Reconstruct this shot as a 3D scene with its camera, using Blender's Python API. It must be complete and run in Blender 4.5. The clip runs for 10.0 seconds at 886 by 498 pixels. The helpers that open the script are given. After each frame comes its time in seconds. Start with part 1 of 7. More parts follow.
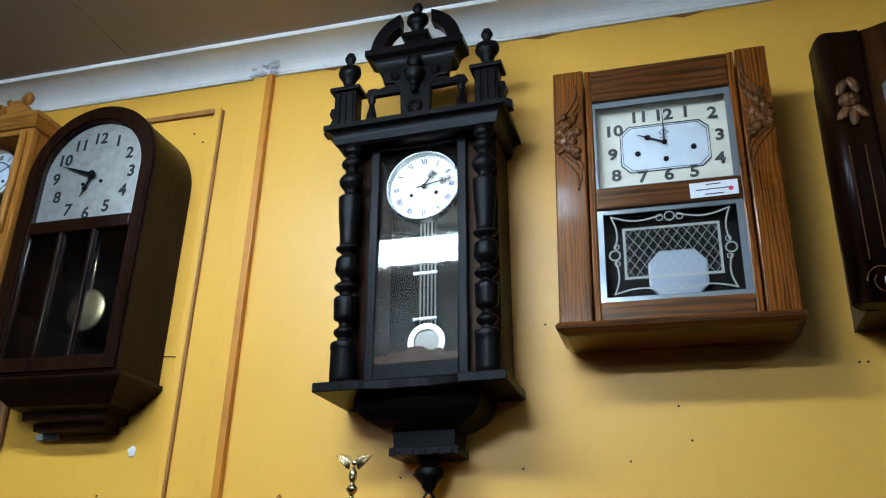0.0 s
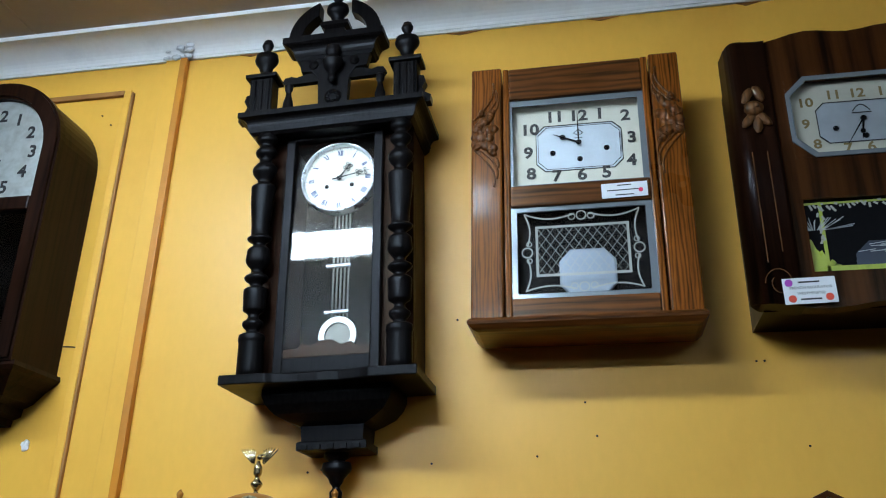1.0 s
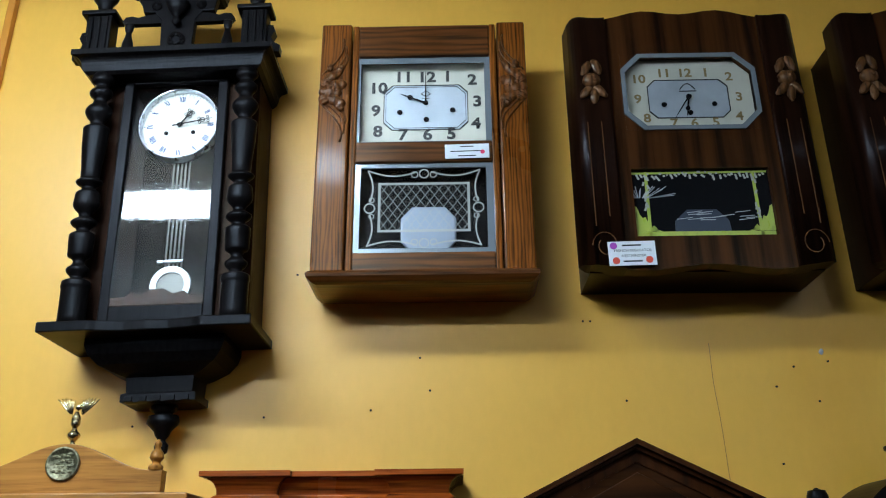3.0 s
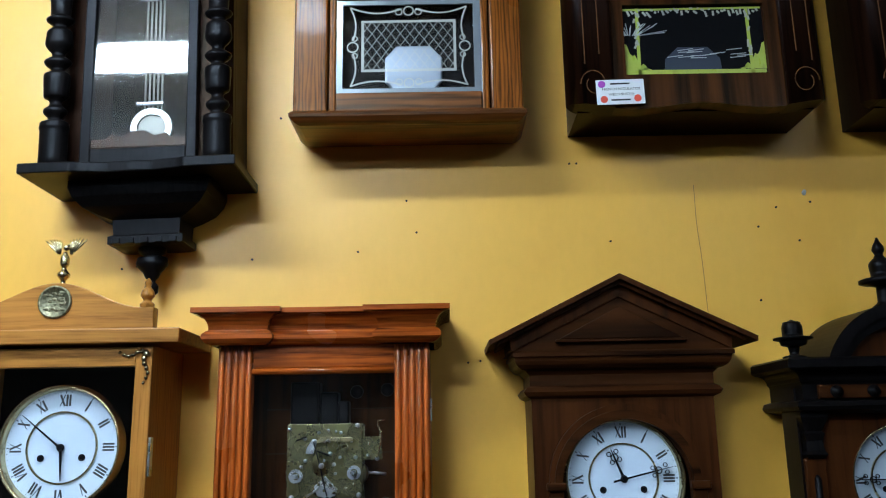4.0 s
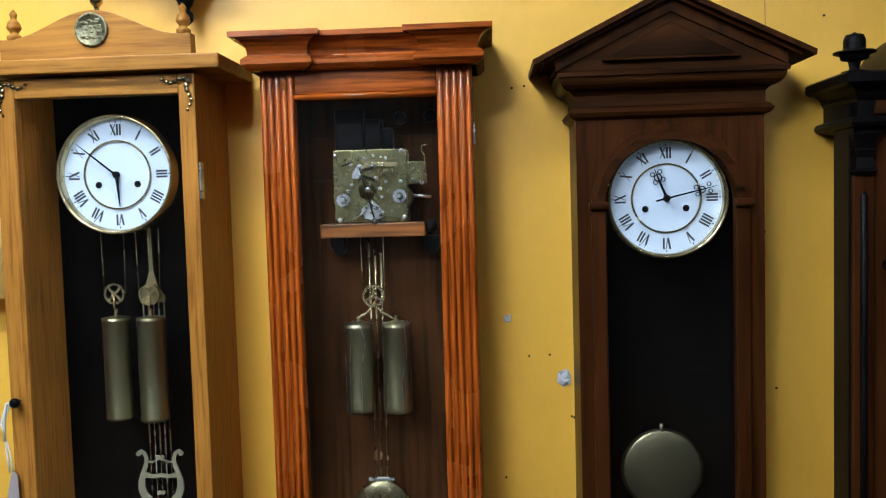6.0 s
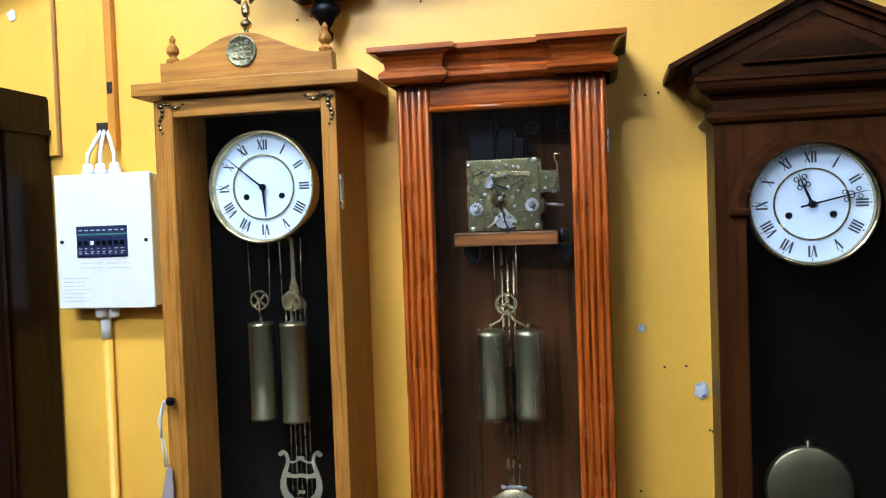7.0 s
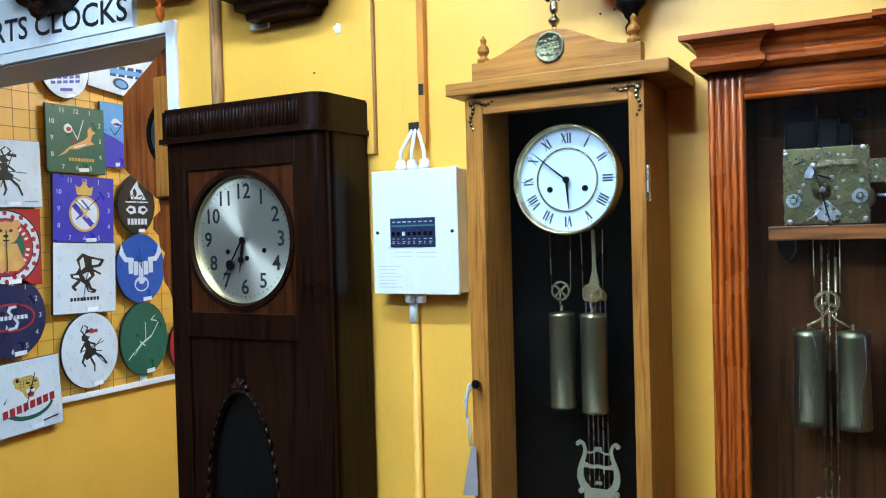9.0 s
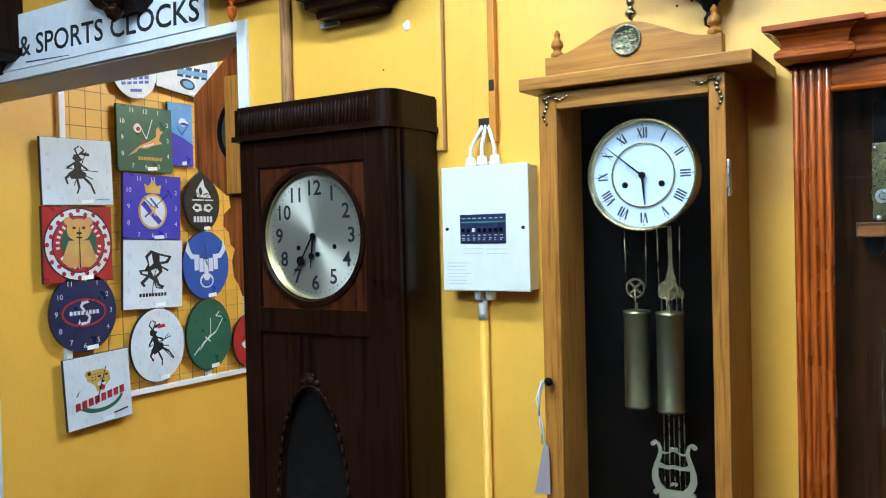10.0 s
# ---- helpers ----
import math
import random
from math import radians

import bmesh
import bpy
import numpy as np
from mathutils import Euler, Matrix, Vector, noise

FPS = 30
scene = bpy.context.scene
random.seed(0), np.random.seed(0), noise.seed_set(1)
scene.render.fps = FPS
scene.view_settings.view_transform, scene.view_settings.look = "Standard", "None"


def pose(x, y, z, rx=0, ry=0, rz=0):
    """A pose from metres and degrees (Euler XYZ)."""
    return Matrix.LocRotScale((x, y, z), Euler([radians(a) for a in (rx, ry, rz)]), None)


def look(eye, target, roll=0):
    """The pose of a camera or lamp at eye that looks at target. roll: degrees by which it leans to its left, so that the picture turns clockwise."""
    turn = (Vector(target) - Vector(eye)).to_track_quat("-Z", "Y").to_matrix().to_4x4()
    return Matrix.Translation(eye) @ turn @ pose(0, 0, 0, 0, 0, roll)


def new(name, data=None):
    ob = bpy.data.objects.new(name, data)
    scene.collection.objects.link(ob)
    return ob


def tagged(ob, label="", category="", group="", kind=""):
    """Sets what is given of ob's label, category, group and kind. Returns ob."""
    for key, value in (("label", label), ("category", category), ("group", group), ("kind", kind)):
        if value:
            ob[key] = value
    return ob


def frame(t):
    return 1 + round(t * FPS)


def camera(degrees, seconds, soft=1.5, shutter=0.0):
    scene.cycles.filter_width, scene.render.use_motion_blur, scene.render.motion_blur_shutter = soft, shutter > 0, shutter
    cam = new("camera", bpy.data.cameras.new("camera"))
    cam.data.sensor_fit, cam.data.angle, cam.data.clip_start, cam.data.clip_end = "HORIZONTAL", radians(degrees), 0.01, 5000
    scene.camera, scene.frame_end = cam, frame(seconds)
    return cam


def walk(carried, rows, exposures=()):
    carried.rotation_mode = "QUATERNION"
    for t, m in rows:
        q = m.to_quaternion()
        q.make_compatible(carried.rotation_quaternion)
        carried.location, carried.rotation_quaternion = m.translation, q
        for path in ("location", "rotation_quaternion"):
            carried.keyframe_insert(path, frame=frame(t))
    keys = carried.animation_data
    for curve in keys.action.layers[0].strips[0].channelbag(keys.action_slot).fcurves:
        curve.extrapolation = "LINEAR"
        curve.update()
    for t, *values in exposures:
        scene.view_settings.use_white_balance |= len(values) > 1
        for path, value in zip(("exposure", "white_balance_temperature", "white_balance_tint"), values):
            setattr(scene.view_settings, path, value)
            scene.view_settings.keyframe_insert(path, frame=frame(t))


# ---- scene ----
cam = camera(56.5, 10.0, 1.1)
PATH = [
    (0, (0.026, -1.673, 1.761), (-0.511, 0.091, 2.536), 1.8),
    (0.5, (0.037, -1.667, 1.76), (-0.411, 0.123, 2.53), 1.5),
    (1, (0.039, -1.661, 1.761), (-0.314, 0.151, 2.531), 1.0),
    (1.5, (0.047, -1.659, 1.763), (-0.207, 0.167, 2.538), 0.7),
    (2, (0.058, -1.657, 1.763), (-0.129, 0.175, 2.544), 0.5),
    (2.2, (0.063, -1.656, 1.763), (-0.087, 0.179, 2.545), 0.4),
    (3.3, (0.084, -1.63, 1.681), (0.087, 0.251, 2.359), -0.8),
    (3.5, (0.077, -1.626, 1.675), (0.09, 0.277, 2.292), -0.9),
    (4, (0.082, -1.616, 1.649), (0.083, 0.335, 2.091), -1.0),
    (4.5, (0.089, -1.61, 1.618), (0.075, 0.373, 1.881), -1.2),
    (5, (0.086, -1.605, 1.6), (0.05, 0.393, 1.661), -1.4),
    (5.2, (0.091, -1.601, 1.589), (0.036, 0.398, 1.596), -1.5),
    (6.3, (0.072, -1.596, 1.566), (-0.087, 0.394, 1.44), -1.7),
    (6.5, (0.063, -1.598, 1.558), (-0.139, 0.389, 1.443), -1.8),
    (7, (0.057, -1.614, 1.558), (-0.343, 0.345, 1.496), -2.0),
    (7.5, (0.041, -1.62, 1.572), (-0.572, 0.283, 1.524), -1.9),
    (8, (0.021, -1.631, 1.569), (-0.767, 0.206, 1.509), -1.8),
    (8.5, (-0.01, -1.65, 1.558), (-0.913, 0.134, 1.502), -1.8),
    (9, (-0.027, -1.66, 1.542), (-0.996, 0.09, 1.503), -1.5),
    (9.5, (-0.041, -1.664, 1.546), (-1.065, 0.054, 1.501), -1.5),
    (10, (-0.065, -1.674, 1.537), (-1.143, 0.01, 1.499), -1.4),
]
walk(cam, [(t, look(eye, aim, roll)) for t, eye, aim, roll in PATH],
     [(0, -0.38, 6050, 10), (2.2, -0.4, 6200, 10), (3.5, -0.12, 6000, 10), (4.5, 0.08, 6050, 10), (5.2, 0.22, 6100, 10), (6.5, 0.46, 6700, 16), (7.0, 0.55, 6150, 16), (7.5, 0.57, 5950, 15), (8.5, 0.52, 5450, 6), (9.3, 0.5, 5600, 6), (10.0, 0.47, 5800, 6)])

# ---- world and lamps ----
world = bpy.data.worlds.new("world")
scene.world = world
world.use_nodes = True
world.node_tree.nodes["Background"].inputs[0].default_value = (0.5, 0.55, 0.6, 1)
world.node_tree.nodes["Background"].inputs[1].default_value = 0.02
COOL = (0.75, 0.90, 1.0)


CEIL = 3.115
# ceiling fittings: middle, length along x or y, strength
# the third and fourth are unseen lamps, added as fill light
LAMPS = [(-0.9, -1.27, "x", 84.0), (-0.9, -2.9, "x", 130.0), (1.7, -3.1, "x", 32.0), (-1.9, -4.7, "x", 45.0), (-1.55, 1.75, "y", 110.0)]


# ---- materials ----
def mat(name, colour, rough=0.5, metal=0.0, **kw):
    m = bpy.data.materials.new(name)
    m.use_nodes = True
    b = m.node_tree.nodes["Principled BSDF"]
    b.inputs["Base Color"].default_value = (*colour, 1)
    b.inputs["Roughness"].default_value = rough
    b.inputs["Metallic"].default_value = metal
    for k, v in kw.items():
        b.inputs[k.replace("_", " ")].default_value = v
    return m


def node(m, kind, **kw):
    n = m.node_tree.nodes.new(kind)
    for k, v in kw.items():
        n.inputs[k.replace("_", " ")].default_value = v
    return n


def coords(m, scale):
    tc = m.node_tree.nodes.new("ShaderNodeTexCoord")
    mp = m.node_tree.nodes.new("ShaderNodeMapping")
    mp.inputs["Scale"].default_value = scale
    m.node_tree.links.new(tc.outputs["Object"], mp.inputs["Vector"])
    return mp.outputs["Vector"]


def ramp(m, fac, stops):
    r = m.node_tree.nodes.new("ShaderNodeValToRGB")
    e = r.color_ramp.elements
    while len(e) < len(stops):
        e.new(0.5)
    for el, (p, c) in zip(e, stops):
        el.position, el.color = p, (*c, 1)
    m.node_tree.links.new(fac, r.inputs["Fac"])
    return r.outputs["Color"]


def blend(m, fac, a, b, kind="MIX"):
    x = m.node_tree.nodes.new("ShaderNodeMix")
    x.data_type, x.blend_type = "RGBA", kind
    for sock, v in ((x.inputs[0], fac), (x.inputs[6], a), (x.inputs[7], b)):
        if isinstance(v, (int, float)):
            sock.default_value = v
        elif isinstance(v, tuple):
            sock.default_value = (*v, 1)
        else:
            m.node_tree.links.new(v, sock)
    return x.outputs[2]


def relief(m, height, strength, distance):
    b = m.node_tree.nodes.new("ShaderNodeBump")
    b.inputs["Strength"].default_value, b.inputs["Distance"].default_value = strength, distance
    m.node_tree.links.new(height, b.inputs["Height"])
    m.node_tree.links.new(b.outputs["Normal"], m.node_tree.nodes["Principled BSDF"].inputs["Normal"])


def base(m, colour, rough=None):
    b = m.node_tree.nodes["Principled BSDF"]
    m.node_tree.links.new(colour, b.inputs["Base Color"])
    if rough is not None:
        m.node_tree.links.new(rough, b.inputs["Roughness"])


def wood(name, dark, light, axis="z", rough=0.35, grain=1.0, coat=0.0, figure=1.0, bump=0.25, mixing=0.55, sheen=0.3, tint=(1.0, 0.82, 0.62), fleck=0.4):
    """Stained timber: long fibres, wider cathedral figure and patches of wear."""
    m = mat(name, light, rough)
    b = m.node_tree.nodes["Principled BSDF"]
    b.inputs["Coat Weight"].default_value, b.inputs["Coat Roughness"].default_value = coat, 0.1
    b.inputs["Specular IOR Level"].default_value = sheen
    b.inputs["Specular Tint"].default_value = (*tint, 1)
    s = {"z": (1, 1, 0.045), "x": (0.045, 1, 1)}[axis]
    fib = node(m, "ShaderNodeTexNoise", Scale=150 * grain, Detail=5.0, Roughness=0.6)
    m.node_tree.links.new(coords(m, s), fib.inputs["Vector"])
    s2 = {"z": (1, 1, 0.12), "x": (0.12, 1, 1)}[axis]
    w = m.node_tree.nodes.new("ShaderNodeTexWave")
    w.bands_direction = "X" if axis == "z" else "Z"
    w.inputs["Scale"].default_value, w.inputs["Distortion"].default_value = 26 * figure, 9.0
    w.inputs["Detail"].default_value, w.inputs["Detail Scale"].default_value = 2.5, 1.3
    m.node_tree.links.new(coords(m, s2), w.inputs["Vector"])
    big = node(m, "ShaderNodeTexNoise", Scale=5.0, Detail=3.0)
    m.node_tree.links.new(coords(m, (1, 1, 1)), big.inputs["Vector"])
    mid = tuple((p + q) / 2 for p, q in zip(dark, light))
    c1 = ramp(m, w.outputs["Fac"], [(0.0, dark), (0.35, mid), (0.8, light), (1.0, light)])
    c2 = ramp(m, fib.outputs["Fac"], [(0.36, tuple(v * fleck for v in dark)), (0.5, mid), (0.72, light)])
    c = blend(m, mixing, c1, c2)
    c = blend(m, 0.55, c, ramp(m, big.outputs["Fac"], [(0.3, (0.55, 0.52, 0.5)), (0.7, (1.15, 1.12, 1.1))]), "MULTIPLY")
    r = ramp(m, big.outputs["Fac"], [(0.3, (rough * 0.8,) * 3), (0.7, (min(1, rough * 1.3),) * 3)])
    base(m, c, r)
    relief(m, fib.outputs["Fac"], bump, 0.0006)
    return m


def painted(name, colour, rough, stain, scale=2.2, bump=0.12, grain=60.0):
    """Brushed or rolled paint with faint stains and orange-peel relief."""
    m = mat(name, colour, rough)
    n = node(m, "ShaderNodeTexNoise", Scale=scale, Detail=6.0, Roughness=0.62)
    m.node_tree.links.new(coords(m, (1, 1, 0.7)), n.inputs["Vector"])
    f = node(m, "ShaderNodeTexNoise", Scale=grain, Detail=4.0)
    m.node_tree.links.new(coords(m, (1, 1, 0.5)), f.inputs["Vector"])
    c = ramp(m, n.outputs["Fac"], [(0.25, stain), (0.48, colour), (1.0, tuple(min(1, v * 1.06) for v in colour))])
    c = blend(m, 0.12, c, ramp(m, f.outputs["Fac"], [(0.3, tuple(v * 0.7 for v in colour)), (0.7, colour)]))
    base(m, c, ramp(m, n.outputs["Fac"], [(0.3, (rough * 1.25,) * 3), (0.7, (rough * 0.85,) * 3)]))
    relief(m, f.outputs["Fac"], bump, 0.002)
    return m


def metal(name, colour, rough, tarnish, scale=40.0):
    m = mat(name, colour, rough, 1.0)
    n = node(m, "ShaderNodeTexNoise", Scale=scale, Detail=4.0)
    m.node_tree.links.new(coords(m, (1, 1, 1)), n.inputs["Vector"])
    base(m, ramp(m, n.outputs["Fac"], [(0.3, tarnish), (0.65, colour)]), ramp(m, n.outputs["Fac"], [(0.3, (rough * 1.25,) * 3), (0.7, (rough,) * 3)]))
    return m


YELLOW = painted("yellow_paint", (0.79, 0.428, 0.055), 0.42, (0.72, 0.36, 0.038))
# deeper orange that carries the shadow along the batten's edge
SHADED_TRIM = painted("shaded_trim_orange", (0.56, 0.21, 0.014), 0.4, (0.42, 0.16, 0.015), 9.0)
WORN = painted("worn_brown_edge", (0.33, 0.14, 0.03), 0.6, (0.12, 0.05, 0.015), 14.0)
# tone of unseen walls, dark to hold down bounce light and reflections
DIM = painted("unseen_wall_dark", (0.024, 0.02, 0.017), 0.7, (0.016, 0.013, 0.011))
PLASTER = painted("white_plaster", (0.78, 0.79, 0.8), 0.55, (0.6, 0.6, 0.6), 5.0)
WHITE = painted("white_gloss_paint", (0.8, 0.8, 0.8), 0.35, (0.68, 0.68, 0.66), 6.0, 0.05)
CEILING = painted("ceiling_board", (0.42, 0.35, 0.28), 0.8, (0.36, 0.29, 0.22), 1.5, 0.2)
# the floor is out of view; its dark tone weakens reflections in the panes
FLOOR = wood("floor_boards", (0.02, 0.013, 0.009), (0.05, 0.032, 0.02), "x", 0.75, 0.5, 0.0, 1.0, 0.25, 0.55, 0.08)
EBONY = wood("ebonised_wood", (0.0022, 0.002, 0.0021), (0.0075, 0.006, 0.006), "z", 0.34, 1.0, 0.0, 1.0, 0.12, 0.85, 0.085, (0.85, 0.9, 1.0))
EBONY_RED = wood("stained_backboard", (0.012, 0.0045, 0.003), (0.036, 0.014, 0.008), "z", 0.42, 1.0, 0.0, 0.5, 0.15, 0.85, 0.08)
OAK = wood("carved_oak", (0.03, 0.0075, 0.0012), (0.29, 0.088, 0.011), "z", 0.3, 0.8, 0.12, 1.7, 0.5, 0.5, 0.16)
OAK_H = wood("carved_oak_rail", (0.03, 0.0085, 0.0018), (0.17, 0.054, 0.01), "x", 0.34, 0.8, 0.12, 0.8, 0.4, 0.5, 0.3)
OAK_CUT = wood("oak_carving", (0.03, 0.0085, 0.0018), (0.2, 0.062, 0.009), "z", 0.36, 1.0, 0.15, 1.0, 0.3, 0.6, 0.3)
HONEY = wood("honey_oak", (0.31, 0.12, 0.018), (0.45, 0.19, 0.033), "z", 0.42, 1.3, 0.06, 0.6, 0.3, 0.85, 0.25, fleck=0.72)
HONEY_H = wood("honey_oak_rail", (0.31, 0.122, 0.02), (0.47, 0.205, 0.038), "x", 0.42, 1.0, 0.06, 0.7, 0.3, 0.75, 0.25, fleck=0.7)
CHERRY = wood("orange_pine", (0.17, 0.027, 0.003), (0.5, 0.108, 0.012), "z", 0.25, 0.9, 0.3, 1.2, 0.25, 0.6, 0.3)
CHERRY_H = wood("orange_pine_rail", (0.16, 0.026, 0.003), (0.46, 0.1, 0.012), "x", 0.22, 0.9, 0.4, 0.8, 0.2, 0.6, 0.3)
WALNUT = wood("dark_walnut", (0.02, 0.0056, 0.0016), (0.062, 0.018, 0.0047), "z", 0.36, 0.45, 0.03, 0.16, 0.1, 0.6, 0.1)
WALNUT_H = wood("dark_walnut_rail", (0.011, 0.0032, 0.001), (0.056, 0.017, 0.0045), "x", 0.36, 0.45, 0.02, 0.3, 0.1, 0.6, 0.1)
VENEER = wood("figured_walnut_veneer", (0.005, 0.0017, 0.0007), (0.08, 0.026, 0.0068), "z", 0.34, 0.3, 0.05, 0.22, 0.03, 0.6, 0.14)
CARVED = wood("pale_carving", (0.05, 0.019, 0.006), (0.17, 0.072, 0.024), "z", 0.4, 1.0, 0.2)
MAHOG = wood("dark_mahogany", (0.005, 0.0018, 0.0009), (0.02, 0.007, 0.003), "z", 0.34, 0.6, 0.03, 0.4, 0.06, 0.8, 0.09, (0.9, 0.9, 1.0))
MAHOG_RED = wood("red_mahogany_panel", (0.022, 0.0055, 0.002), (0.07, 0.019, 0.006), "z", 0.36, 0.5, 0.05, 0.3, 0.06, 0.8, 0.15)
REDWOOD = wood("red_brown_wood", (0.12, 0.027, 0.006), (0.32, 0.088, 0.018), "z", 0.4, 0.6, 0.05, 0.4, 0.1, 0.7, 0.25)
WEIGHT = mat("polished_weight", (0.23, 0.215, 0.125), 0.34, 1.0)
POLE = wood("bare_pine", (0.22, 0.1, 0.04), (0.42, 0.22, 0.09), "z", 0.6)
BRASS = metal("aged_brass", (0.62, 0.52, 0.3), 0.22, (0.48, 0.4, 0.22), 24.0)
BRASS_DK = metal("tarnished_brass", (0.4, 0.35, 0.2), 0.24, (0.33, 0.28, 0.16), 18.0)
PLATE = metal("greenish_brass", (0.27, 0.25, 0.13), 0.24, (0.16, 0.145, 0.07), 38.0)
BRONZE = metal("dark_bronze", (0.34, 0.32, 0.2), 0.45, (0.1, 0.09, 0.05), 160.0)
STEEL = metal("bright_steel", (0.6, 0.63, 0.68), 0.25, (0.53, 0.56, 0.6))
SILVER = metal("silvered_dial", (0.5, 0.55, 0.6), 0.4, (0.42, 0.46, 0.51), 16.0)
SILVER.node_tree.nodes["Principled BSDF"].inputs["Metallic"].default_value = 0.72
SILVER_OLD = metal("spotted_silvered_dial", (0.6, 0.63, 0.62), 0.42, (0.48, 0.5, 0.48), 50.0)
BRUSHED = mat("spun_silver", (0.66, 0.63, 0.53), 0.42, 0.88, Anisotropic=0.75)
tg = BRUSHED.node_tree.nodes.new("ShaderNodeTangent")
tg.direction_type, tg.axis = "RADIAL", "Y"
BRUSHED.node_tree.links.new(tg.outputs[0], BRUSHED.node_tree.nodes["Principled BSDF"].inputs["Tangent"])
ENAMEL = painted("white_enamel", (0.4, 0.47, 0.56), 0.22, (0.36, 0.43, 0.51), 12.0, 0.02)
CREAM = painted("cream_enamel", (0.66, 0.65, 0.57), 0.25, (0.58, 0.56, 0.47), 14.0, 0.02)
CHAMPAGNE = painted("champagne_chapter", (0.5, 0.485, 0.4), 0.35, (0.43, 0.42, 0.34), 18.0, 0.02)
BLACK = mat("black_lacquer", (0.004, 0.004, 0.005), 0.34, Specular_IOR_Level=0.06)
INK = mat("black_print", (0.012, 0.012, 0.014), 0.5)
GILT = mat("gilt_numeral", (0.24, 0.17, 0.07), 0.35, 0.6)
BLUED = mat("blued_steel", (0.03, 0.05, 0.14), 0.3, 0.7)
# near-black: the shade inside the glazed cases is put into this colour
SHADED_IN = mat("shaded_interior", (0.002, 0.0016, 0.0014), 0.7, Specular_IOR_Level=0.02)
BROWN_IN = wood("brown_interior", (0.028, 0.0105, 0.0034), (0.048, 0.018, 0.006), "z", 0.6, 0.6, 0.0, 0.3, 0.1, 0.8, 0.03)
ETCH = mat("etched_glass_line", (0.42, 0.42, 0.38), 0.6)
BEVEL_GLASS = mat("bevelled_glass_edge", (0.36, 0.41, 0.45), 0.2, 0.6)
LIME = painted("painted_glass_green", (0.42, 0.5, 0.07), 0.3, (0.3, 0.34, 0.06), 60.0)
PAPER = painted("white_card", (0.82, 0.84, 0.88), 0.6, (0.75, 0.77, 0.8), 30.0, 0.02)
PINK = mat("pink_sticker", (0.75, 0.04, 0.12), 0.5)
PURPLE = mat("purple_sticker", (0.42, 0.06, 0.5), 0.5)
REDDOT = mat("red_sticker", (0.8, 0.09, 0.05), 0.5)
METALBOX = painted("ivory_sheet_metal", (0.7, 0.7, 0.64), 0.35, (0.65, 0.64, 0.58), 5.0, 0.03)
NAVY = mat("navy_plastic", (0.012, 0.018, 0.06), 0.3)
CABLE = mat("white_cable", (0.75, 0.76, 0.74), 0.45)
FILLER = painted("grey_filler", (0.5, 0.52, 0.54), 0.7, (0.3, 0.32, 0.34), 60.0, 0.4)
HOLE = mat("dark_hole", (0.02, 0.012, 0.006), 0.9)
GLASS = mat("clear_glass", (1, 1, 1), 0.0, Transmission_Weight=1.0, IOR=1.45)
OLD_GLASS = mat("wavy_old_glass", (1, 1, 1), 0.035, Transmission_Weight=1.0, IOR=1.48, Coat_Weight=0.05, Coat_Roughness=0.12)
wv = node(OLD_GLASS, "ShaderNodeTexNoise", Scale=6.0, Detail=2.0)
OLD_GLASS.node_tree.links.new(coords(OLD_GLASS, (1, 1, 1)), wv.inputs["Vector"])
relief(OLD_GLASS, wv.outputs["Fac"], 0.2, 0.001)
STRING = mat("cotton_string", (0.75, 0.73, 0.68), 0.9)
WIRE = mat("white_wire", (0.78, 0.79, 0.8), 0.4)


# ---- mesh helpers ----
def box(bm, x0, x1, y0, y1, z0, z1, bevel=0.0):
    m = Matrix.LocRotScale(((x0 + x1) / 2, (y0 + y1) / 2, (z0 + z1) / 2), None, (abs(x1 - x0), abs(y1 - y0), abs(z1 - z0)))
    g = bmesh.ops.create_cube(bm, size=1, matrix=m)
    if bevel:
        es = list({e for v in g["verts"] for e in v.link_edges})
        bmesh.ops.bevel(bm, geom=es, offset=bevel, segments=2, affect="EDGES", profile=0.5)
    return bm


def prism(bm, pts, y0, y1, bevel=0.0):
    """A flat outline in x and z, given depth from y0 (front) to y1."""
    a = [bm.verts.new((x, y0, z)) for x, z in pts]
    b = [bm.verts.new((x, y1, z)) for x, z in pts]
    n = len(pts)
    front = bm.faces.new(a)
    fs = [front, bm.faces.new(b[::-1])]
    for i in range(n):
        fs.append(bm.faces.new((a[i], b[i], b[(i + 1) % n], a[(i + 1) % n])))
    bmesh.ops.recalc_face_normals(bm, faces=fs)
    if bevel:
        bmesh.ops.bevel(bm, geom=list(front.edges), offset=bevel, segments=2, affect="EDGES", profile=0.5)
    return bm


def ring(bm, outer, inner, y0, y1, closed=True):
    """A closed band between two outlines with the same number of points."""
    n = len(outer)
    L = [[bm.verts.new((x, y, z)) for x, z in pts] for pts, y in ((outer, y0), (inner, y0), (inner, y1), (outer, y1))]
    fs = []
    for k in range(4):
        for i in range(n if closed else n - 1):
            fs.append(bm.faces.new((L[k][i], L[k][(i + 1) % n], L[(k + 1) % 4][(i + 1) % n], L[(k + 1) % 4][i])))
    if not closed:
        fs += [bm.faces.new([L[k][0] for k in range(4)]), bm.faces.new([L[k][-1] for k in range(4)])]
    bmesh.ops.recalc_face_normals(bm, faces=fs)
    return bm


def circle(cx, cz, r, n=48, rz=None, a0=0.0, a1=2 * math.pi):
    full = abs(a1 - a0 - 2 * math.pi) < 1e-6
    k = n if full else n - 1
    return [(cx + r * math.sin(a0 + (a1 - a0) * i / k), cz + (rz or r) * math.cos(a0 + (a1 - a0) * i / k)) for i in range(n)]


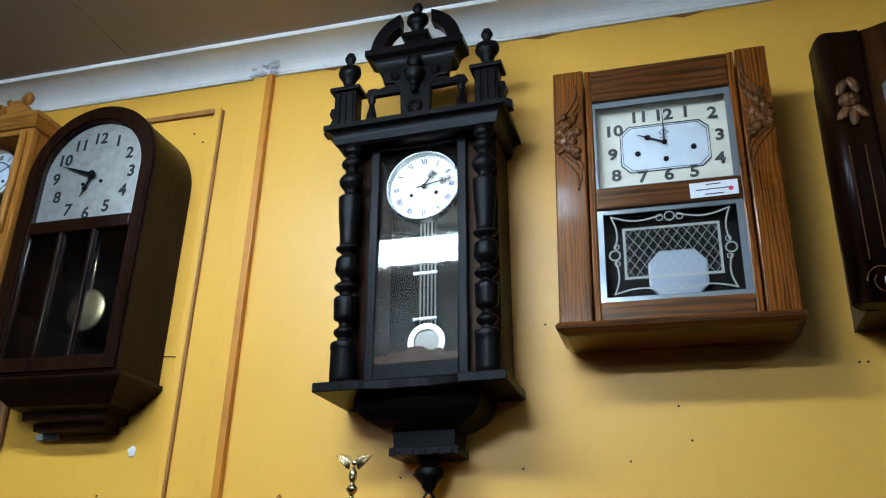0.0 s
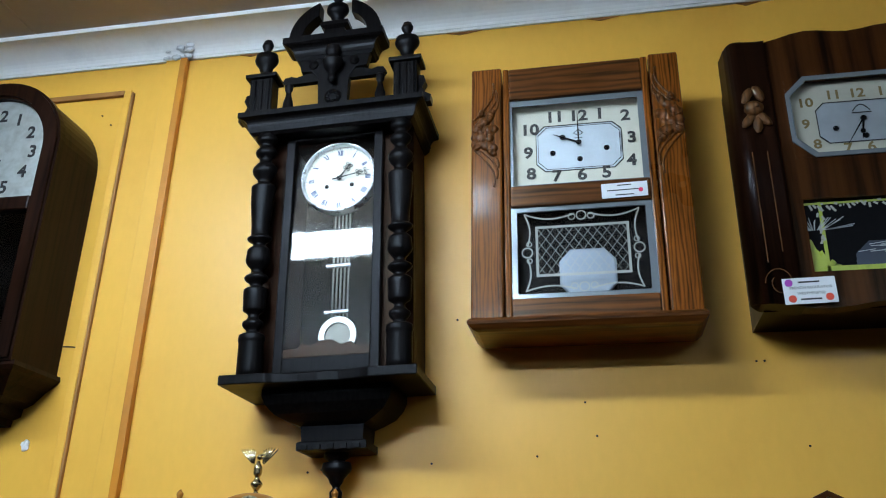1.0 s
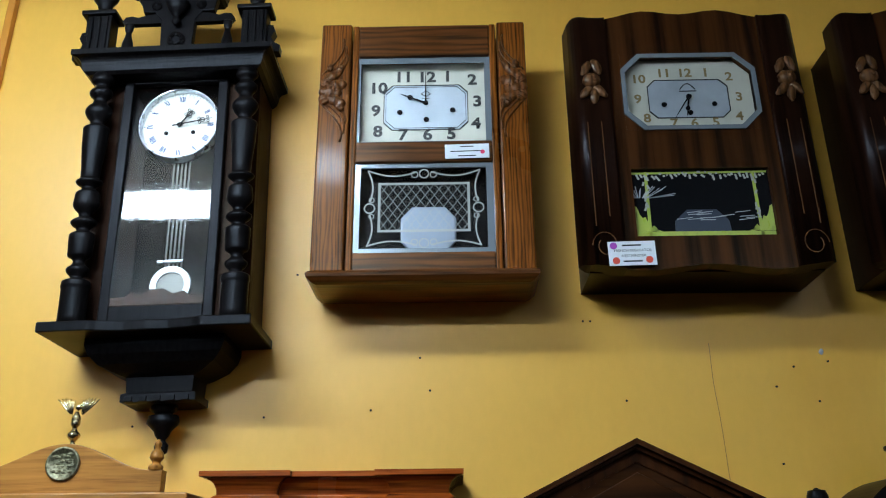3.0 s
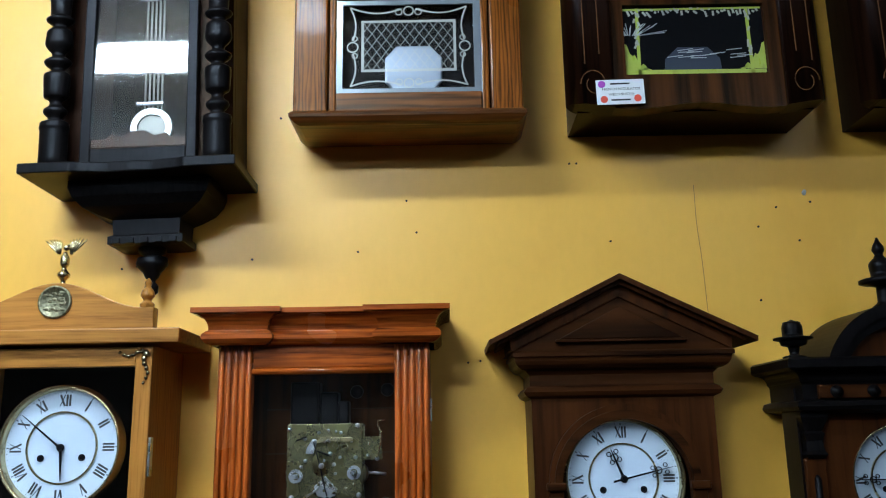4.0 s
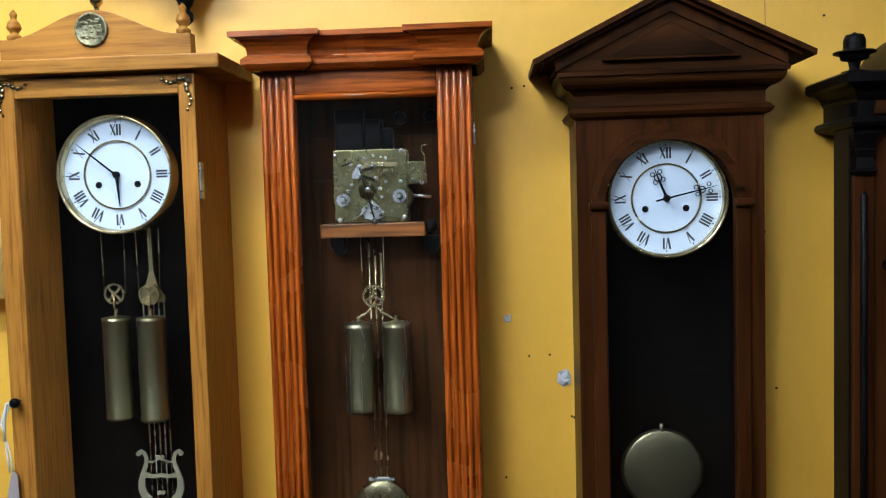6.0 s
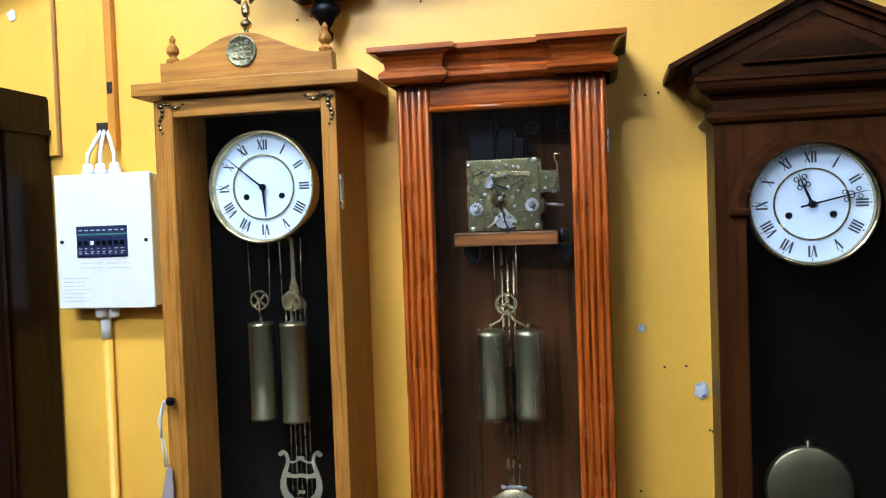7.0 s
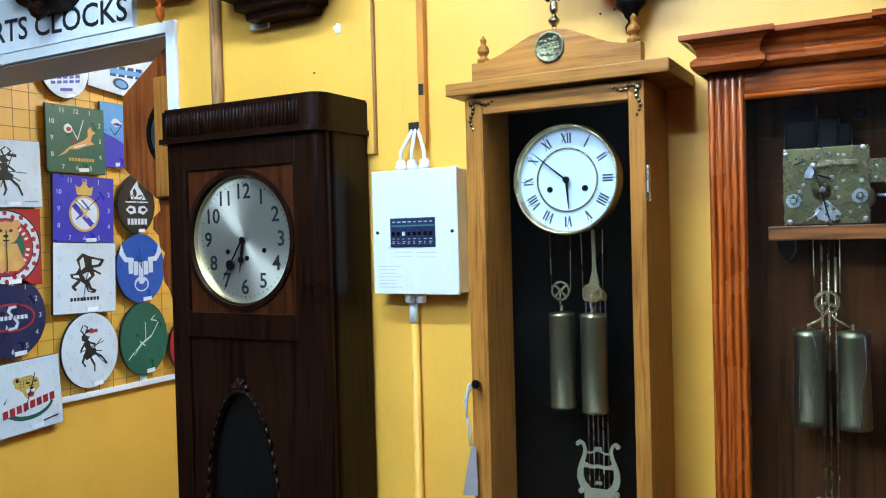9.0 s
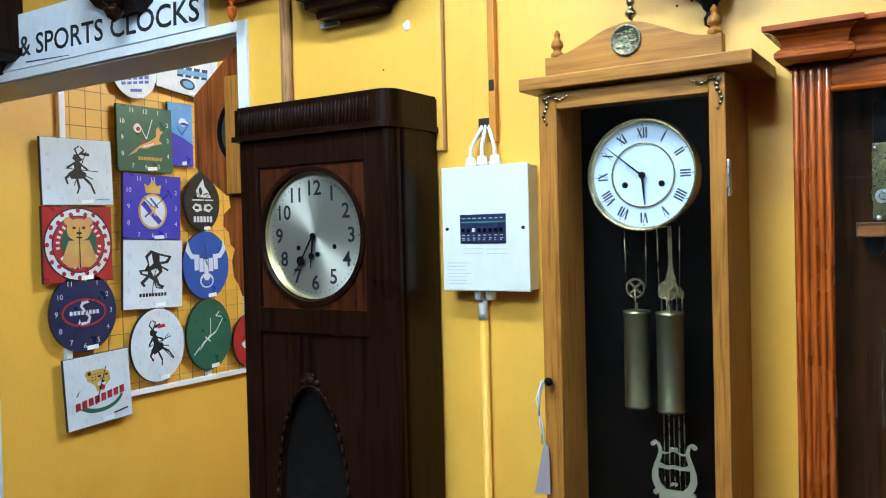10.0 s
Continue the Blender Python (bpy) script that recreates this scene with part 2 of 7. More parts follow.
def lathe(bm, prof, x, y, z=0.0, seg=20, axis="z"):
    """A turned form: radii and heights from one end to the other."""
    rows = []
    for r, h in prof:
        row = []
        for i in range(seg):
            a = 2 * math.pi * i / seg
            c, s = max(r, 1e-4) * math.cos(a), max(r, 1e-4) * math.sin(a)
            row.append(bm.verts.new((x + c, y + s, z + h) if axis == "z" else (x + c, y + h, z + s)))
        rows.append(row)
    fs = []
    for p, q in zip(rows, rows[1:]):
        for i in range(seg):
            fs.append(bm.faces.new((p[i], p[(i + 1) % seg], q[(i + 1) % seg], q[i])))
    fs += [bm.faces.new(rows[0][::-1]), bm.faces.new(rows[-1])]
    bmesh.ops.recalc_face_normals(bm, faces=fs)
    for f in fs:
        f.smooth = True
    return bm


def turned(beads, z0, z1, top_first=True, n=7):
    """A smooth profile through (share of height, radius) pairs."""
    out = []
    for (a, r0), (b, r1) in zip(beads, beads[1:]):
        for k in range(n):
            u = k / n
            w = (1 - math.cos(math.pi * u)) / 2
            out.append((r0 + (r1 - r0) * w, z0 + (z1 - z0) * (a + (b - a) * u)))
    out.append((beads[-1][1], z1))
    return out


def mould(bm, x0, x1, yf, yb, prof):
    """A moulding with mitred returns: (projection, height) pairs from the bottom up, closed at top and bottom."""
    rows = [[bm.verts.new(p) for p in ((x0 - d, yb, z), (x0 - d, yf - d, z), (x1 + d, yf - d, z), (x1 + d, yb, z))] for d, z in prof]
    fs = []
    for p, q in zip(rows, rows[1:]):
        for i in range(4):
            fs.append(bm.faces.new((p[i], p[(i + 1) % 4], q[(i + 1) % 4], q[i])))
    fs += [bm.faces.new(rows[0][::-1]), bm.faces.new(rows[-1])]
    bmesh.ops.recalc_face_normals(bm, faces=fs)
    return bm


def cove(d0, z0, d1, z1, n=7, hollow=True):
    """Points of a quarter curve from (d0, z0) to (d1, z1)."""
    out = []
    for i in range(n + 1):
        a = math.pi / 2 * i / n
        u, v = (1 - math.cos(a), math.sin(a)) if hollow else (math.sin(a), 1 - math.cos(a))
        out.append((d0 + (d1 - d0) * u, z0 + (z1 - z0) * v))
    return out


def rod(bm, pts, r, seg=6):
    """A round bar along a line of points."""
    pts = [Vector(p) for p in pts]
    rows = []
    for i, p in enumerate(pts):
        d = (pts[min(i + 1, len(pts) - 1)] - pts[max(i - 1, 0)]).normalized()
        u = d.orthogonal().normalized() if not rows else (prev - d * prev.dot(d)).normalized()
        prev = u
        v = d.cross(u)
        rows.append([bm.verts.new(p + r * (u * math.cos(2 * math.pi * k / seg) + v * math.sin(2 * math.pi * k / seg))) for k in range(seg)])
    fs = []
    for p, q in zip(rows, rows[1:]):
        for i in range(seg):
            fs.append(bm.faces.new((p[i], p[(i + 1) % seg], q[(i + 1) % seg], q[i])))
    fs += [bm.faces.new(rows[0][::-1]), bm.faces.new(rows[-1])]
    bmesh.ops.recalc_face_normals(bm, faces=fs)
    for f in fs:
        f.smooth = len(f.verts) == 4
    return bm


def stroke(bm, pts, y, w, d=0.0008):
    """A flat line of width w along points in x and z, lying on the plane y."""
    for (xa, za), (xb, zb) in zip(pts, pts[1:]):
        l = math.hypot(xb - xa, zb - za) or 1e-6
        nx, nz = -(zb - za) / l * w / 2, (xb - xa) / l * w / 2
        prism(bm, [(xa + nx, za + nz), (xb + nx, zb + nz), (xb - nx, zb - nz), (xa - nx, za - nz)], y - d, y)
    return bm


ROOT = {}


def thing(name, loc, label, category, group=""):
    ob = tagged(new(name), label, category, group)
    ob.empty_display_size = 0.05
    ob.location = loc
    ROOT[ob] = Vector(loc)
    return ob


def part(name, bm, material, parent=None, label="", smooth=False):
    """Links a bmesh, made in world coordinates, as one mesh object under a thing or a part."""
    at = ROOT[parent] if parent else Vector((0, 0, 0))
    bm.transform(Matrix.Translation(-at))
    me = bpy.data.meshes.new(name)
    bm.to_mesh(me)
    bm.free()
    for m in material if isinstance(material, (list, tuple)) else [material]:
        me.materials.append(m)
    if smooth:
        me.shade_smooth()
    ob = new(name, me)
    if parent:
        ob.parent = parent
        ROOT[ob] = at
    if label:
        ob["label"] = label
    return ob


def glass(name, x0, x1, z0, z1, y, parent, material=None, label=""):
    ob = part(name, box(bmesh.new(), x0, x1, y - 0.0015, y + 0.0015, z0, z1), material or GLASS, parent, label)
    ob.visible_shadow = False
    return ob


LETTERS = {}


def letters(s, bold=0.0):
    """The outline mesh of a short text, one unit high, centred."""
    if (s, bold) not in LETTERS:
        cu = bpy.data.curves.new("text", "FONT")
        cu.body, cu.align_x, cu.align_y, cu.resolution_u = s, "CENTER", "CENTER", 3
        cu.offset = bold
        ob = new("text", cu)
        LETTERS[s, bold] = bpy.data.meshes.new_from_object(ob.evaluated_get(bpy.context.evaluated_depsgraph_get()))
        bpy.data.objects.remove(ob)
    return LETTERS[s, bold]


def write(bm, s, x, z, y, size, turn=0.0, wide=1.0, bold=0.0, facing="y"):
    """Adds text standing in the plane y, read from the front."""
    start = len(bm.verts)
    bm.from_mesh(letters(s, bold))
    bm.verts.ensure_lookup_table()
    vs = bm.verts[start:]
    m = Matrix.Translation((x, y, z)) @ Matrix.Rotation(turn, 4, "Y") @ Matrix.Rotation(math.pi / 2, 4, "X") @ Matrix.Diagonal((size * wide, size, size, 1))
    if facing == "x":
        m = Matrix.Translation((x, y, z)) @ Matrix.Rotation(math.pi / 2, 4, "Z") @ Matrix.Rotation(turn, 4, "Y") @ Matrix.Rotation(math.pi / 2, 4, "X") @ Matrix.Diagonal((size * wide, size, size, 1))
    bmesh.ops.transform(bm, matrix=m, verts=vs)
    return bm


# ---- structure ----
def structure(name, bm, material, label):
    return tagged(part(name, bm, material), label, "", "", "structure")


XL = -3.45          # passage wall that carries the wire grid
OPEN_R, OPEN_TOP = -1.79, 2.125
RIGHT, BACK, DEEP = 4.2, -6.0, 2.3

structure("wall_north", prism(bmesh.new(), [(XL, OPEN_TOP), (OPEN_R, OPEN_TOP), (OPEN_R, 0), (RIGHT, 0), (RIGHT, CEIL + 0.05), (XL, CEIL + 0.05)], 0.0, 0.2),
          [YELLOW], "yellow painted wall with old nail holes and filled patches")
structure("wall_west", box(bmesh.new(), XL - 0.12, XL, 0.0, DEEP + 0.12, 0, CEIL + 0.05), YELLOW, "yellow painted side wall behind a wire display grid")
# unseen walls, added dark so that glass and dials reflect little
structure("wall_southwest", box(bmesh.new(), XL - 0.12, XL, BACK - 0.12, 0.0, 0, CEIL + 0.05), DIM, "unseen wall, added dark to cut bounce and reflections")
structure("wall_east", box(bmesh.new(), RIGHT, RIGHT + 0.12, BACK - 0.12, DEEP + 0.12, 0, CEIL + 0.05), DIM, "unseen wall, added dark to cut bounce and reflections")
structure("wall_south", box(bmesh.new(), XL, RIGHT, BACK - 0.12, BACK, 0, CEIL + 0.05), DIM, "unseen wall, added dark to cut bounce and reflections")
structure("wall_passage", box(bmesh.new(), XL, RIGHT, DEEP, DEEP + 0.12, 0, CEIL + 0.05), YELLOW, "plain yellow wall at the end of the passage")
structure("floor", box(bmesh.new(), XL, RIGHT, BACK, DEEP, -0.1, 0), FLOOR, "unseen brown floor, kept dark to cut bounce and reflections")
cb = bmesh.new()
xs = [XL, -2.55, -1.38, -0.2, 0.98, 2.15, 3.2, RIGHT]
for a, b in zip(xs, xs[1:]):
    box(cb, a + 0.0015, b - 0.0015, BACK, DEEP, CEIL, CEIL + 0.02)
box(cb, XL, RIGHT, BACK, DEEP, CEIL + 0.02, CEIL + 0.05)
structure("ceiling", cb, CEILING, "grey-brown ceiling boards with narrow joints")

# hollow plaster cornice along the wall
prof = [(0.0, 3.048), (0.006, 3.048), (0.006, 3.056)] + [(d, z) for d, z in cove(0.008, 3.056, 0.085, 3.102, 9)] + [(0.092, 3.102), (0.092, CEIL)]
cm = bmesh.new()
ra = [cm.verts.new((XL, -d, z)) for d, z in prof + [(0.0, CEIL)]]
rb = [cm.verts.new((RIGHT, -d, z)) for d, z in prof + [(0.0, CEIL)]]
for i in range(len(ra)):
    j = (i + 1) % len(ra)
    cm.faces.new((ra[i], ra[j], rb[j], rb[i]))
cm.faces.new(ra[::-1])
cm.faces.new(rb)
bmesh.ops.recalc_face_normals(cm, faces=cm.faces)
structure("cornice", cm, PLASTER, "white hollow plaster cornice with a rough lower edge")
# crumbled plaster on the cornice above the batten
rng = random.Random(4)
cr = bmesh.new()
for i in range(14):
    x, z = -1.05 + 0.09 * rng.random(), 3.05 + 0.035 * rng.random()
    r = 0.004 + 0.007 * rng.random()
    bmesh.ops.create_icosphere(cr, subdivisions=1, radius=r, matrix=Matrix.Translation((x, -0.012 - (z - 3.05) * 0.4, z)) @ Matrix.Diagonal((1.4, 0.6, 1, 1)))
structure("crumbled_plaster", cr, FILLER, "broken grey plaster lumps on the cornice")
for i in range(9):
    c = bmesh.new()
    x = -0.9 + 0.3 * i + 0.1 * rng.random()
    w = 0.05 + 0.1 * rng.random()
    prism(c, [(x, 3.05), (x + w * 0.4, 3.041 - 0.004 * rng.random()), (x + w, 3.05)], -0.0025, 0.0)
    structure("ragged_edge", c, WORN, "ragged dark edge under the cornice")

# battens and panel strips on the wall
structure("trim", box(bmesh.new(), -1.036, -0.992, -0.012, 0.0, 1.765, 3.047, 0.002), YELLOW, "flat yellow painted wall batten")
structure("trim", box(bmesh.new(), -0.992, -0.974, -0.018, 0.0, 1.742, 3.047, 0.002), SHADED_TRIM, "edge of the wall batten, its shadow put into the orange colour")
structure("trim", box(bmesh.new(), -1.142, -1.122, -0.011, 0.0, 1.735, 2.967, 0.002), YELLOW, "yellow panel strip with worn brown edge")
structure("trim", box(bmesh.new(), -1.122, -1.116, -0.009, 0.0, 1.735, 2.96, 0.001), WORN, "chipped brown edge of the panel strip")
structure("trim", box(bmesh.new(), -1.75, -1.142, -0.011, 0.0, 2.952, 2.967, 0.002), WORN, "worn brown panel strip near the cornice")
structure("trim", box(bmesh.new(), -0.989, -0.977, -0.0195, -0.018, 1.86, 1.885), HOLE, "small dark cut-out in the batten")
structure("trim", box(bmesh.new(), OPEN_R - 0.012, OPEN_R + 0.024, -0.014, 0.0, 0, 2.15, 0.002), WHITE, "white painted door jamb trim")
structure("trim", box(bmesh.new(), XL, OPEN_R - 0.012, -0.014, 0.0, 2.118, 2.15, 0.002), WHITE, "white painted head trim over the opening")
structure("lintel_lining", box(bmesh.new(), XL, OPEN_R, -0.002, 0.204, 2.112, 2.1255), painted("grey_soffit", (0.5, 0.49, 0.46), 0.5, (0.42, 0.41, 0.39)), "grey soffit of the opening")
structure("jamb_lining", box(bmesh.new(), OPEN_R - 0.006, OPEN_R + 0.004, 0.0, 0.204, 0, 2.112), HONEY, "orange-brown timber jamb lining")
structure("pole_trim", lathe(bmesh.new(), [(0.016, 1.2), (0.017, 1.5), (0.015, 1.72), (0.0165, 1.725), (0.016, 2.28)], -1.615, -0.012), POLE, "bare pine round pole against the wall")

# small damage on the wall
NAILS = [(-0.088, 2.012), (0.01, 2.117), (0.345, 2.19), (0.36, 2.19), (0.42, 2.025), (0.128, 1.787), (0.152, 1.79), (0.72, 2.05), (0.76, 2.09), (0.8, 2.02), (0.83, 2.1), (0.71, 1.9),
         (-0.56, 1.985), (-0.53, 1.99), (-0.5, 1.96), (-0.3, 2.0), (0.15, 1.27), (0.19, 1.272), (0.23, 1.15), (0.235, 1.148), (0.1, 1.03), (0.6, 1.5), (0.62, 1.2), (0.31, 1.6), (-1.2, 2.9), (-1.17, 2.87), (-1.3, 1.95), (0.03, 2.05), (-0.25, 2.3)]
for x, z in NAILS:
    nb = bmesh.new()
    lathe(nb, [(0.0022, 0.0), (0.0022, -0.0025), (0.001, -0.003)], x, 0.0, z, 8, "y")
    tagged(part("nail", nb, HOLE), "small dark nail head in the yellow painted wall", "nail", "nails in the wall")
for x, z, r, m, lab in [(0.217, 1.226, 0.017, FILLER, "grey lump of filler on the yellow wall"), (0.11, 1.345, 0.009, FILLER, "dark grey wall plug in the yellow wall"),
                        (-1.225, 2.05, 0.013, WHITE, "white speck of paint on the yellow wall"), (-0.79, 1.33, 0.008, FILLER, "dark grey wall plug in the yellow wall"), (0.82, 2.12, 0.006, FILLER, "grey wall plug in the yellow wall")]:
    fb = bmesh.new()
    bmesh.ops.create_icosphere(fb, subdivisions=2, radius=r, matrix=Matrix.Translation((x, -0.002, z)) @ Matrix.Diagonal((0.8, 0.3, 1, 1)))
    for v in fb.verts:
        v.co += 0.35 * r * noise.noise_vector(v.co * 160)
        v.co.y = min(v.co.y, 0.004)
    tagged(part("filler_patch", fb, m), lab, "filler")
ck = bmesh.new()
pts = [(0.596 + 0.004 * noise.noise((0, 0, z * 9)) + (2.13 - z) * 0.03, z) for z in np.linspace(2.14, 1.85, 16)]
stroke(ck, pts, 0.0, 0.0011, 0.0006)
structure("wall_crack", ck, WORN, "fine vertical crack in the painted wall")
ck = bmesh.new()
stroke(ck, [(-1.2, 2.276), (-1.16, 2.274), (-1.143, 2.272)], 0.0, 0.003, 0.0012)
stroke(ck, [(-1.79, 2.27), (-1.66, 2.285), (-1.63, 2.29)], 0.0, 0.002, 0.0012)
structure("wall_crack", ck, HOLE, "fine crack beside the panel strip")

# ceiling fittings: steel batten, opal diffuser, end caps
for x, y, way, power in LAMPS:
    tl = thing("ceiling_light", (x, y, CEIL), "unseen white fluorescent ceiling fitting with an opal diffuser", "ceiling light", "ceiling lights")

    def along(u0, u1, v0, v1, z0, z1, bevel=0.0):
        q = (x + u0, x + u1, y + v0, y + v1) if way == "x" else (x + v0, x + v1, y + u0, y + u1)
        return box(bmesh.new(), *q, z0, z1, bevel)
    part("housing", along(-0.62, 0.62, -0.07, 0.07, CEIL - 0.03, CEIL, 0.004), WHITE, tl)
    glow = mat("lit_diffuser", (0.8, 0.8, 0.8), 0.5, 0.0, Emission_Color=(*COOL, 1), Emission_Strength=power)
    part("diffuser", along(-0.6, 0.6, -0.065, 0.065, CEIL - 0.08, CEIL - 0.03, 0.012), glow, tl, "glowing opal diffuser")
    for u in (-0.62, 0.6):
        part("end_cap", along(u, u + 0.02, -0.07, 0.07, CEIL - 0.084, CEIL - 0.03, 0.003), WHITE, tl)


# ---- clock parts ----
def roman_strokes(bm, word, ang, cx, cz, r, h, y, w):
    widths = {"I": 0.42, "V": 0.8, "X": 0.85}
    total = sum(widths[c] for c in word) * h * 0.62
    u = -total / 2
    c, s = math.cos(ang), math.sin(ang)

    def at(a, b):
        return (cx + a * c + (r + b) * s, cz - a * s + (r + b) * c)
    for ch in word:
        q = widths[ch] * h * 0.62
        m = u + q / 2
        if ch == "I":
            stroke(bm, [at(m, -h / 2), at(m, h / 2)], y, w)
        elif ch == "V":
            stroke(bm, [at(u + q * 0.1, h / 2), at(m, -h / 2)], y, w)
            stroke(bm, [at(m, -h / 2), at(u + q * 0.9, h / 2)], y - 0.0001, w * 0.4)
        else:
            stroke(bm, [at(u + q * 0.1, h / 2), at(u + q * 0.9, -h / 2)], y, w)
            stroke(bm, [at(u + q * 0.1, -h / 2), at(u + q * 0.9, h / 2)], y - 0.0001, w * 0.4)
        u += q


ROMAN = ["XII", "I", "II", "III", "IIII", "V", "VI", "VII", "VIII", "IX", "X", "XI"]


def hand(name, cx, cz, y, ang, length, w, parent, material=BLACK, style="leaf", tail=0.0):
    """A clock hand; the angle runs clockwise from twelve, in degrees."""
    a = radians(ang)
    bm = bmesh.new()

    def at(u, v):
        return (cx + u * math.cos(a) + v * math.sin(a), cz - u * math.sin(a) + v * math.cos(a))
    d = 0.0015
    prism(bm, [at(-w, -tail), at(w, -tail), at(w * 0.7, length * 0.6), at(0.0004, length), at(-0.0004, length), at(-w * 0.7, length * 0.6)], y - d, y)
    if style in ("spade", "ornate"):
        k = 0.62 if style == "spade" else 0.7
        rr = length * (0.105 if style == "spade" else 0.13 if length < 0.06 else 0.075)
        c0 = at(0, length * k)
        ring(bm, circle(*c0, rr, 16), circle(*c0, rr * (0.15 if style == "spade" else 0.74), 16), y - d * 1.2, y)
        if style == "ornate":
            for sx in (-1, 1):
                for kk in (0.86, 0.6):
                    c1 = at(sx * rr * 0.95, length * kk)
                    ring(bm, circle(*c1, rr * 0.62, 12), circle(*c1, rr * 0.42, 12), y - d * 1.2, y)
    prism(bm, circle(cx, cz, w * 2.6, 14), y - d * 1.6, y)
    return part(name, bm, material, parent)


def arbors(cx, cz, y, spots, r, parent):
    for dx, dz in spots:
        b = bmesh.new()
        ring(b, circle(cx + dx, cz + dz, r, 16), circle(cx + dx, cz + dz, r * 0.62, 16), y - 0.0018, y)
        prism(b, circle(cx + dx, cz + dz, r * 0.6, 12), y - 0.0006, y)
        part("winding_hole", b, BLACK, parent)


def round_dial(root, cx, cz, y, r, hours, minute, face=ENAMEL, numerals="roman", hands="spade", band=True, bezel=BRASS, spots=((-0.33, -0.16), (0.33, -0.16)), ink=INK, minute_style=None, small=1.0):
    """An enamel dial, with its brass bezel, chapters and hands; y is the plane of the face."""
    d = part("dial", prism(bmesh.new(), circle(cx, cz, r * 0.93, 64), y, y + 0.006), face, root, "round dial")
    bz = bmesh.new()
    prof = [(0.905, 0.002), (0.92, -0.012), (0.955, -0.02), (0.985, -0.014), (1.0, 0.008)]
    rows = [[bz.verts.new((cx + r * q * math.sin(2 * math.pi * i / 72), y + dy, cz + r * q * math.cos(2 * math.pi * i / 72))) for i in range(72)] for q, dy in prof]
    for p, q in zip(rows, rows[1:]):
        for i in range(72):
            bz.faces.new((p[i], p[(i + 1) % 72], q[(i + 1) % 72], q[i])).smooth = True
    bmesh.ops.recalc_face_normals(bz, faces=bz.faces)
    part("bezel", bz, bezel, d, "polished brass bezel")
    if band:
        part("chapter_ring", ring(bmesh.new(), circle(cx, cz, r * 0.575, 56), circle(cx, cz, r * 0.545, 56), y - 0.003, y), bezel, d, "thin brass ring")
    for i in range(12):
        nb = bmesh.new()
        a = math.pi / 6 * i
        if numerals == "roman":
            roman_strokes(nb, ROMAN[i], a, cx, cz, r * 0.745, r * 0.185 * small, y, r * 0.031 * small)
        else:
            write(nb, str(i or 12), cx + r * 0.74 * math.sin(a), cz + r * 0.74 * math.cos(a) * 0.98, y - 0.0008, r * 0.26)
        part("numeral", nb, ink, d)
    nb = bmesh.new()
    for i in range(60):
        a = math.pi / 30 * i
        q = 0.87 if i % 5 else 0.855
        stroke(nb, [(cx + r * q * math.sin(a), cz + r * q * math.cos(a)), (cx + r * 0.89 * math.sin(a), cz + r * 0.89 * math.cos(a))], y, r * (0.008 if i % 5 else 0.018), 0.0005)
    part("minute_track", nb, ink, d, "black minute marks")
    arbors(cx, cz, y, [(sx * r, sz * r) for sx, sz in spots], r * 0.055, d)
    hand("hour_hand", cx, cz, y - 0.006, hours, r * 0.52, r * 0.024, d, BLACK, hands)
    hand("minute_hand", cx, cz, y - 0.009, minute, r * 0.82, r * 0.017, d, BLACK, minute_style or ("ornate" if hands == "ornate" else "leaf"), r * 0.0 if hands == "leaf" else r * 0.18)
    return d


def pendulum(root, cx, cz, y, r, top, material=BRASS, rods=1, gap=0.012):
    p = part("pendulum", lathe(bmesh.new(), [(0.001, -0.008), (r * 0.5, -0.0075), (r * 0.9, -0.004), (r, 0.0), (r * 0.9, 0.004), (0.001, 0.006)], cx, y, cz, 40, "y"), material, root, "round pendulum bob")
    for i in range(rods):
        x = cx + (i - (rods - 1) / 2) * gap
        rb = bmesh.new()
        rod(rb, [(x, y + 0.001, cz + r * 0.8), (x, y + 0.001, top)], 0.0022 if rods > 1 else 0.004)
        part("pendulum_rod", rb, material, p)
    return p


def weight(root, cx, y, z0, z1, r, pulley, cable_top, material=WEIGHT):
    """A brass weight on a spoked pulley and two cables."""
    w = part("weight", lathe(bmesh.new(), [(r * 0.9, z0), (r, z0 + 0.002), (r, z0 + 0.006), (r * 0.97, z0 + 0.008), (r * 0.97, z1 - 0.008), (r, z1 - 0.006), (r, z1), (r * 0.6, z1 + 0.002), (0.003, z1 + 0.003), (0.003, z1 + 0.016)], cx, y, 0, 32), material, root, "brass cylinder weight")
    pr = 0.02
    pb = ring(bmesh.new(), circle(cx, pulley, pr, 28), circle(cx, pulley, pr * 0.78, 28), y - 0.004, y + 0.004)
    for k in range(4):
        a = math.pi / 4 + k * math.pi / 2
        stroke(pb, [(cx, pulley), (cx + pr * 0.85 * math.sin(a), pulley + pr * 0.85 * math.cos(a))], y, 0.005, 0.003)
    prism(pb, circle(cx, pulley, pr * 0.25, 12), y - 0.005, y + 0.005)
    part("pulley", pb, BRASS, w)
    hk = bmesh.new()
    rod(hk, [(cx, y - 0.006, pulley), (cx, y - 0.006, pulley - 0.026), (cx, y, z1 + 0.012)], 0.0022)
    part("hook", hk, BRASS, w)
    for s in (-1, 1):
        cb_ = bmesh.new()
        rod(cb_, [(cx + s * pr, y, pulley), (cx + s * pr * 1.1, y, cable_top)], 0.0009, 5)
        part("cable", cb_, BRASS_DK, w)
    return w


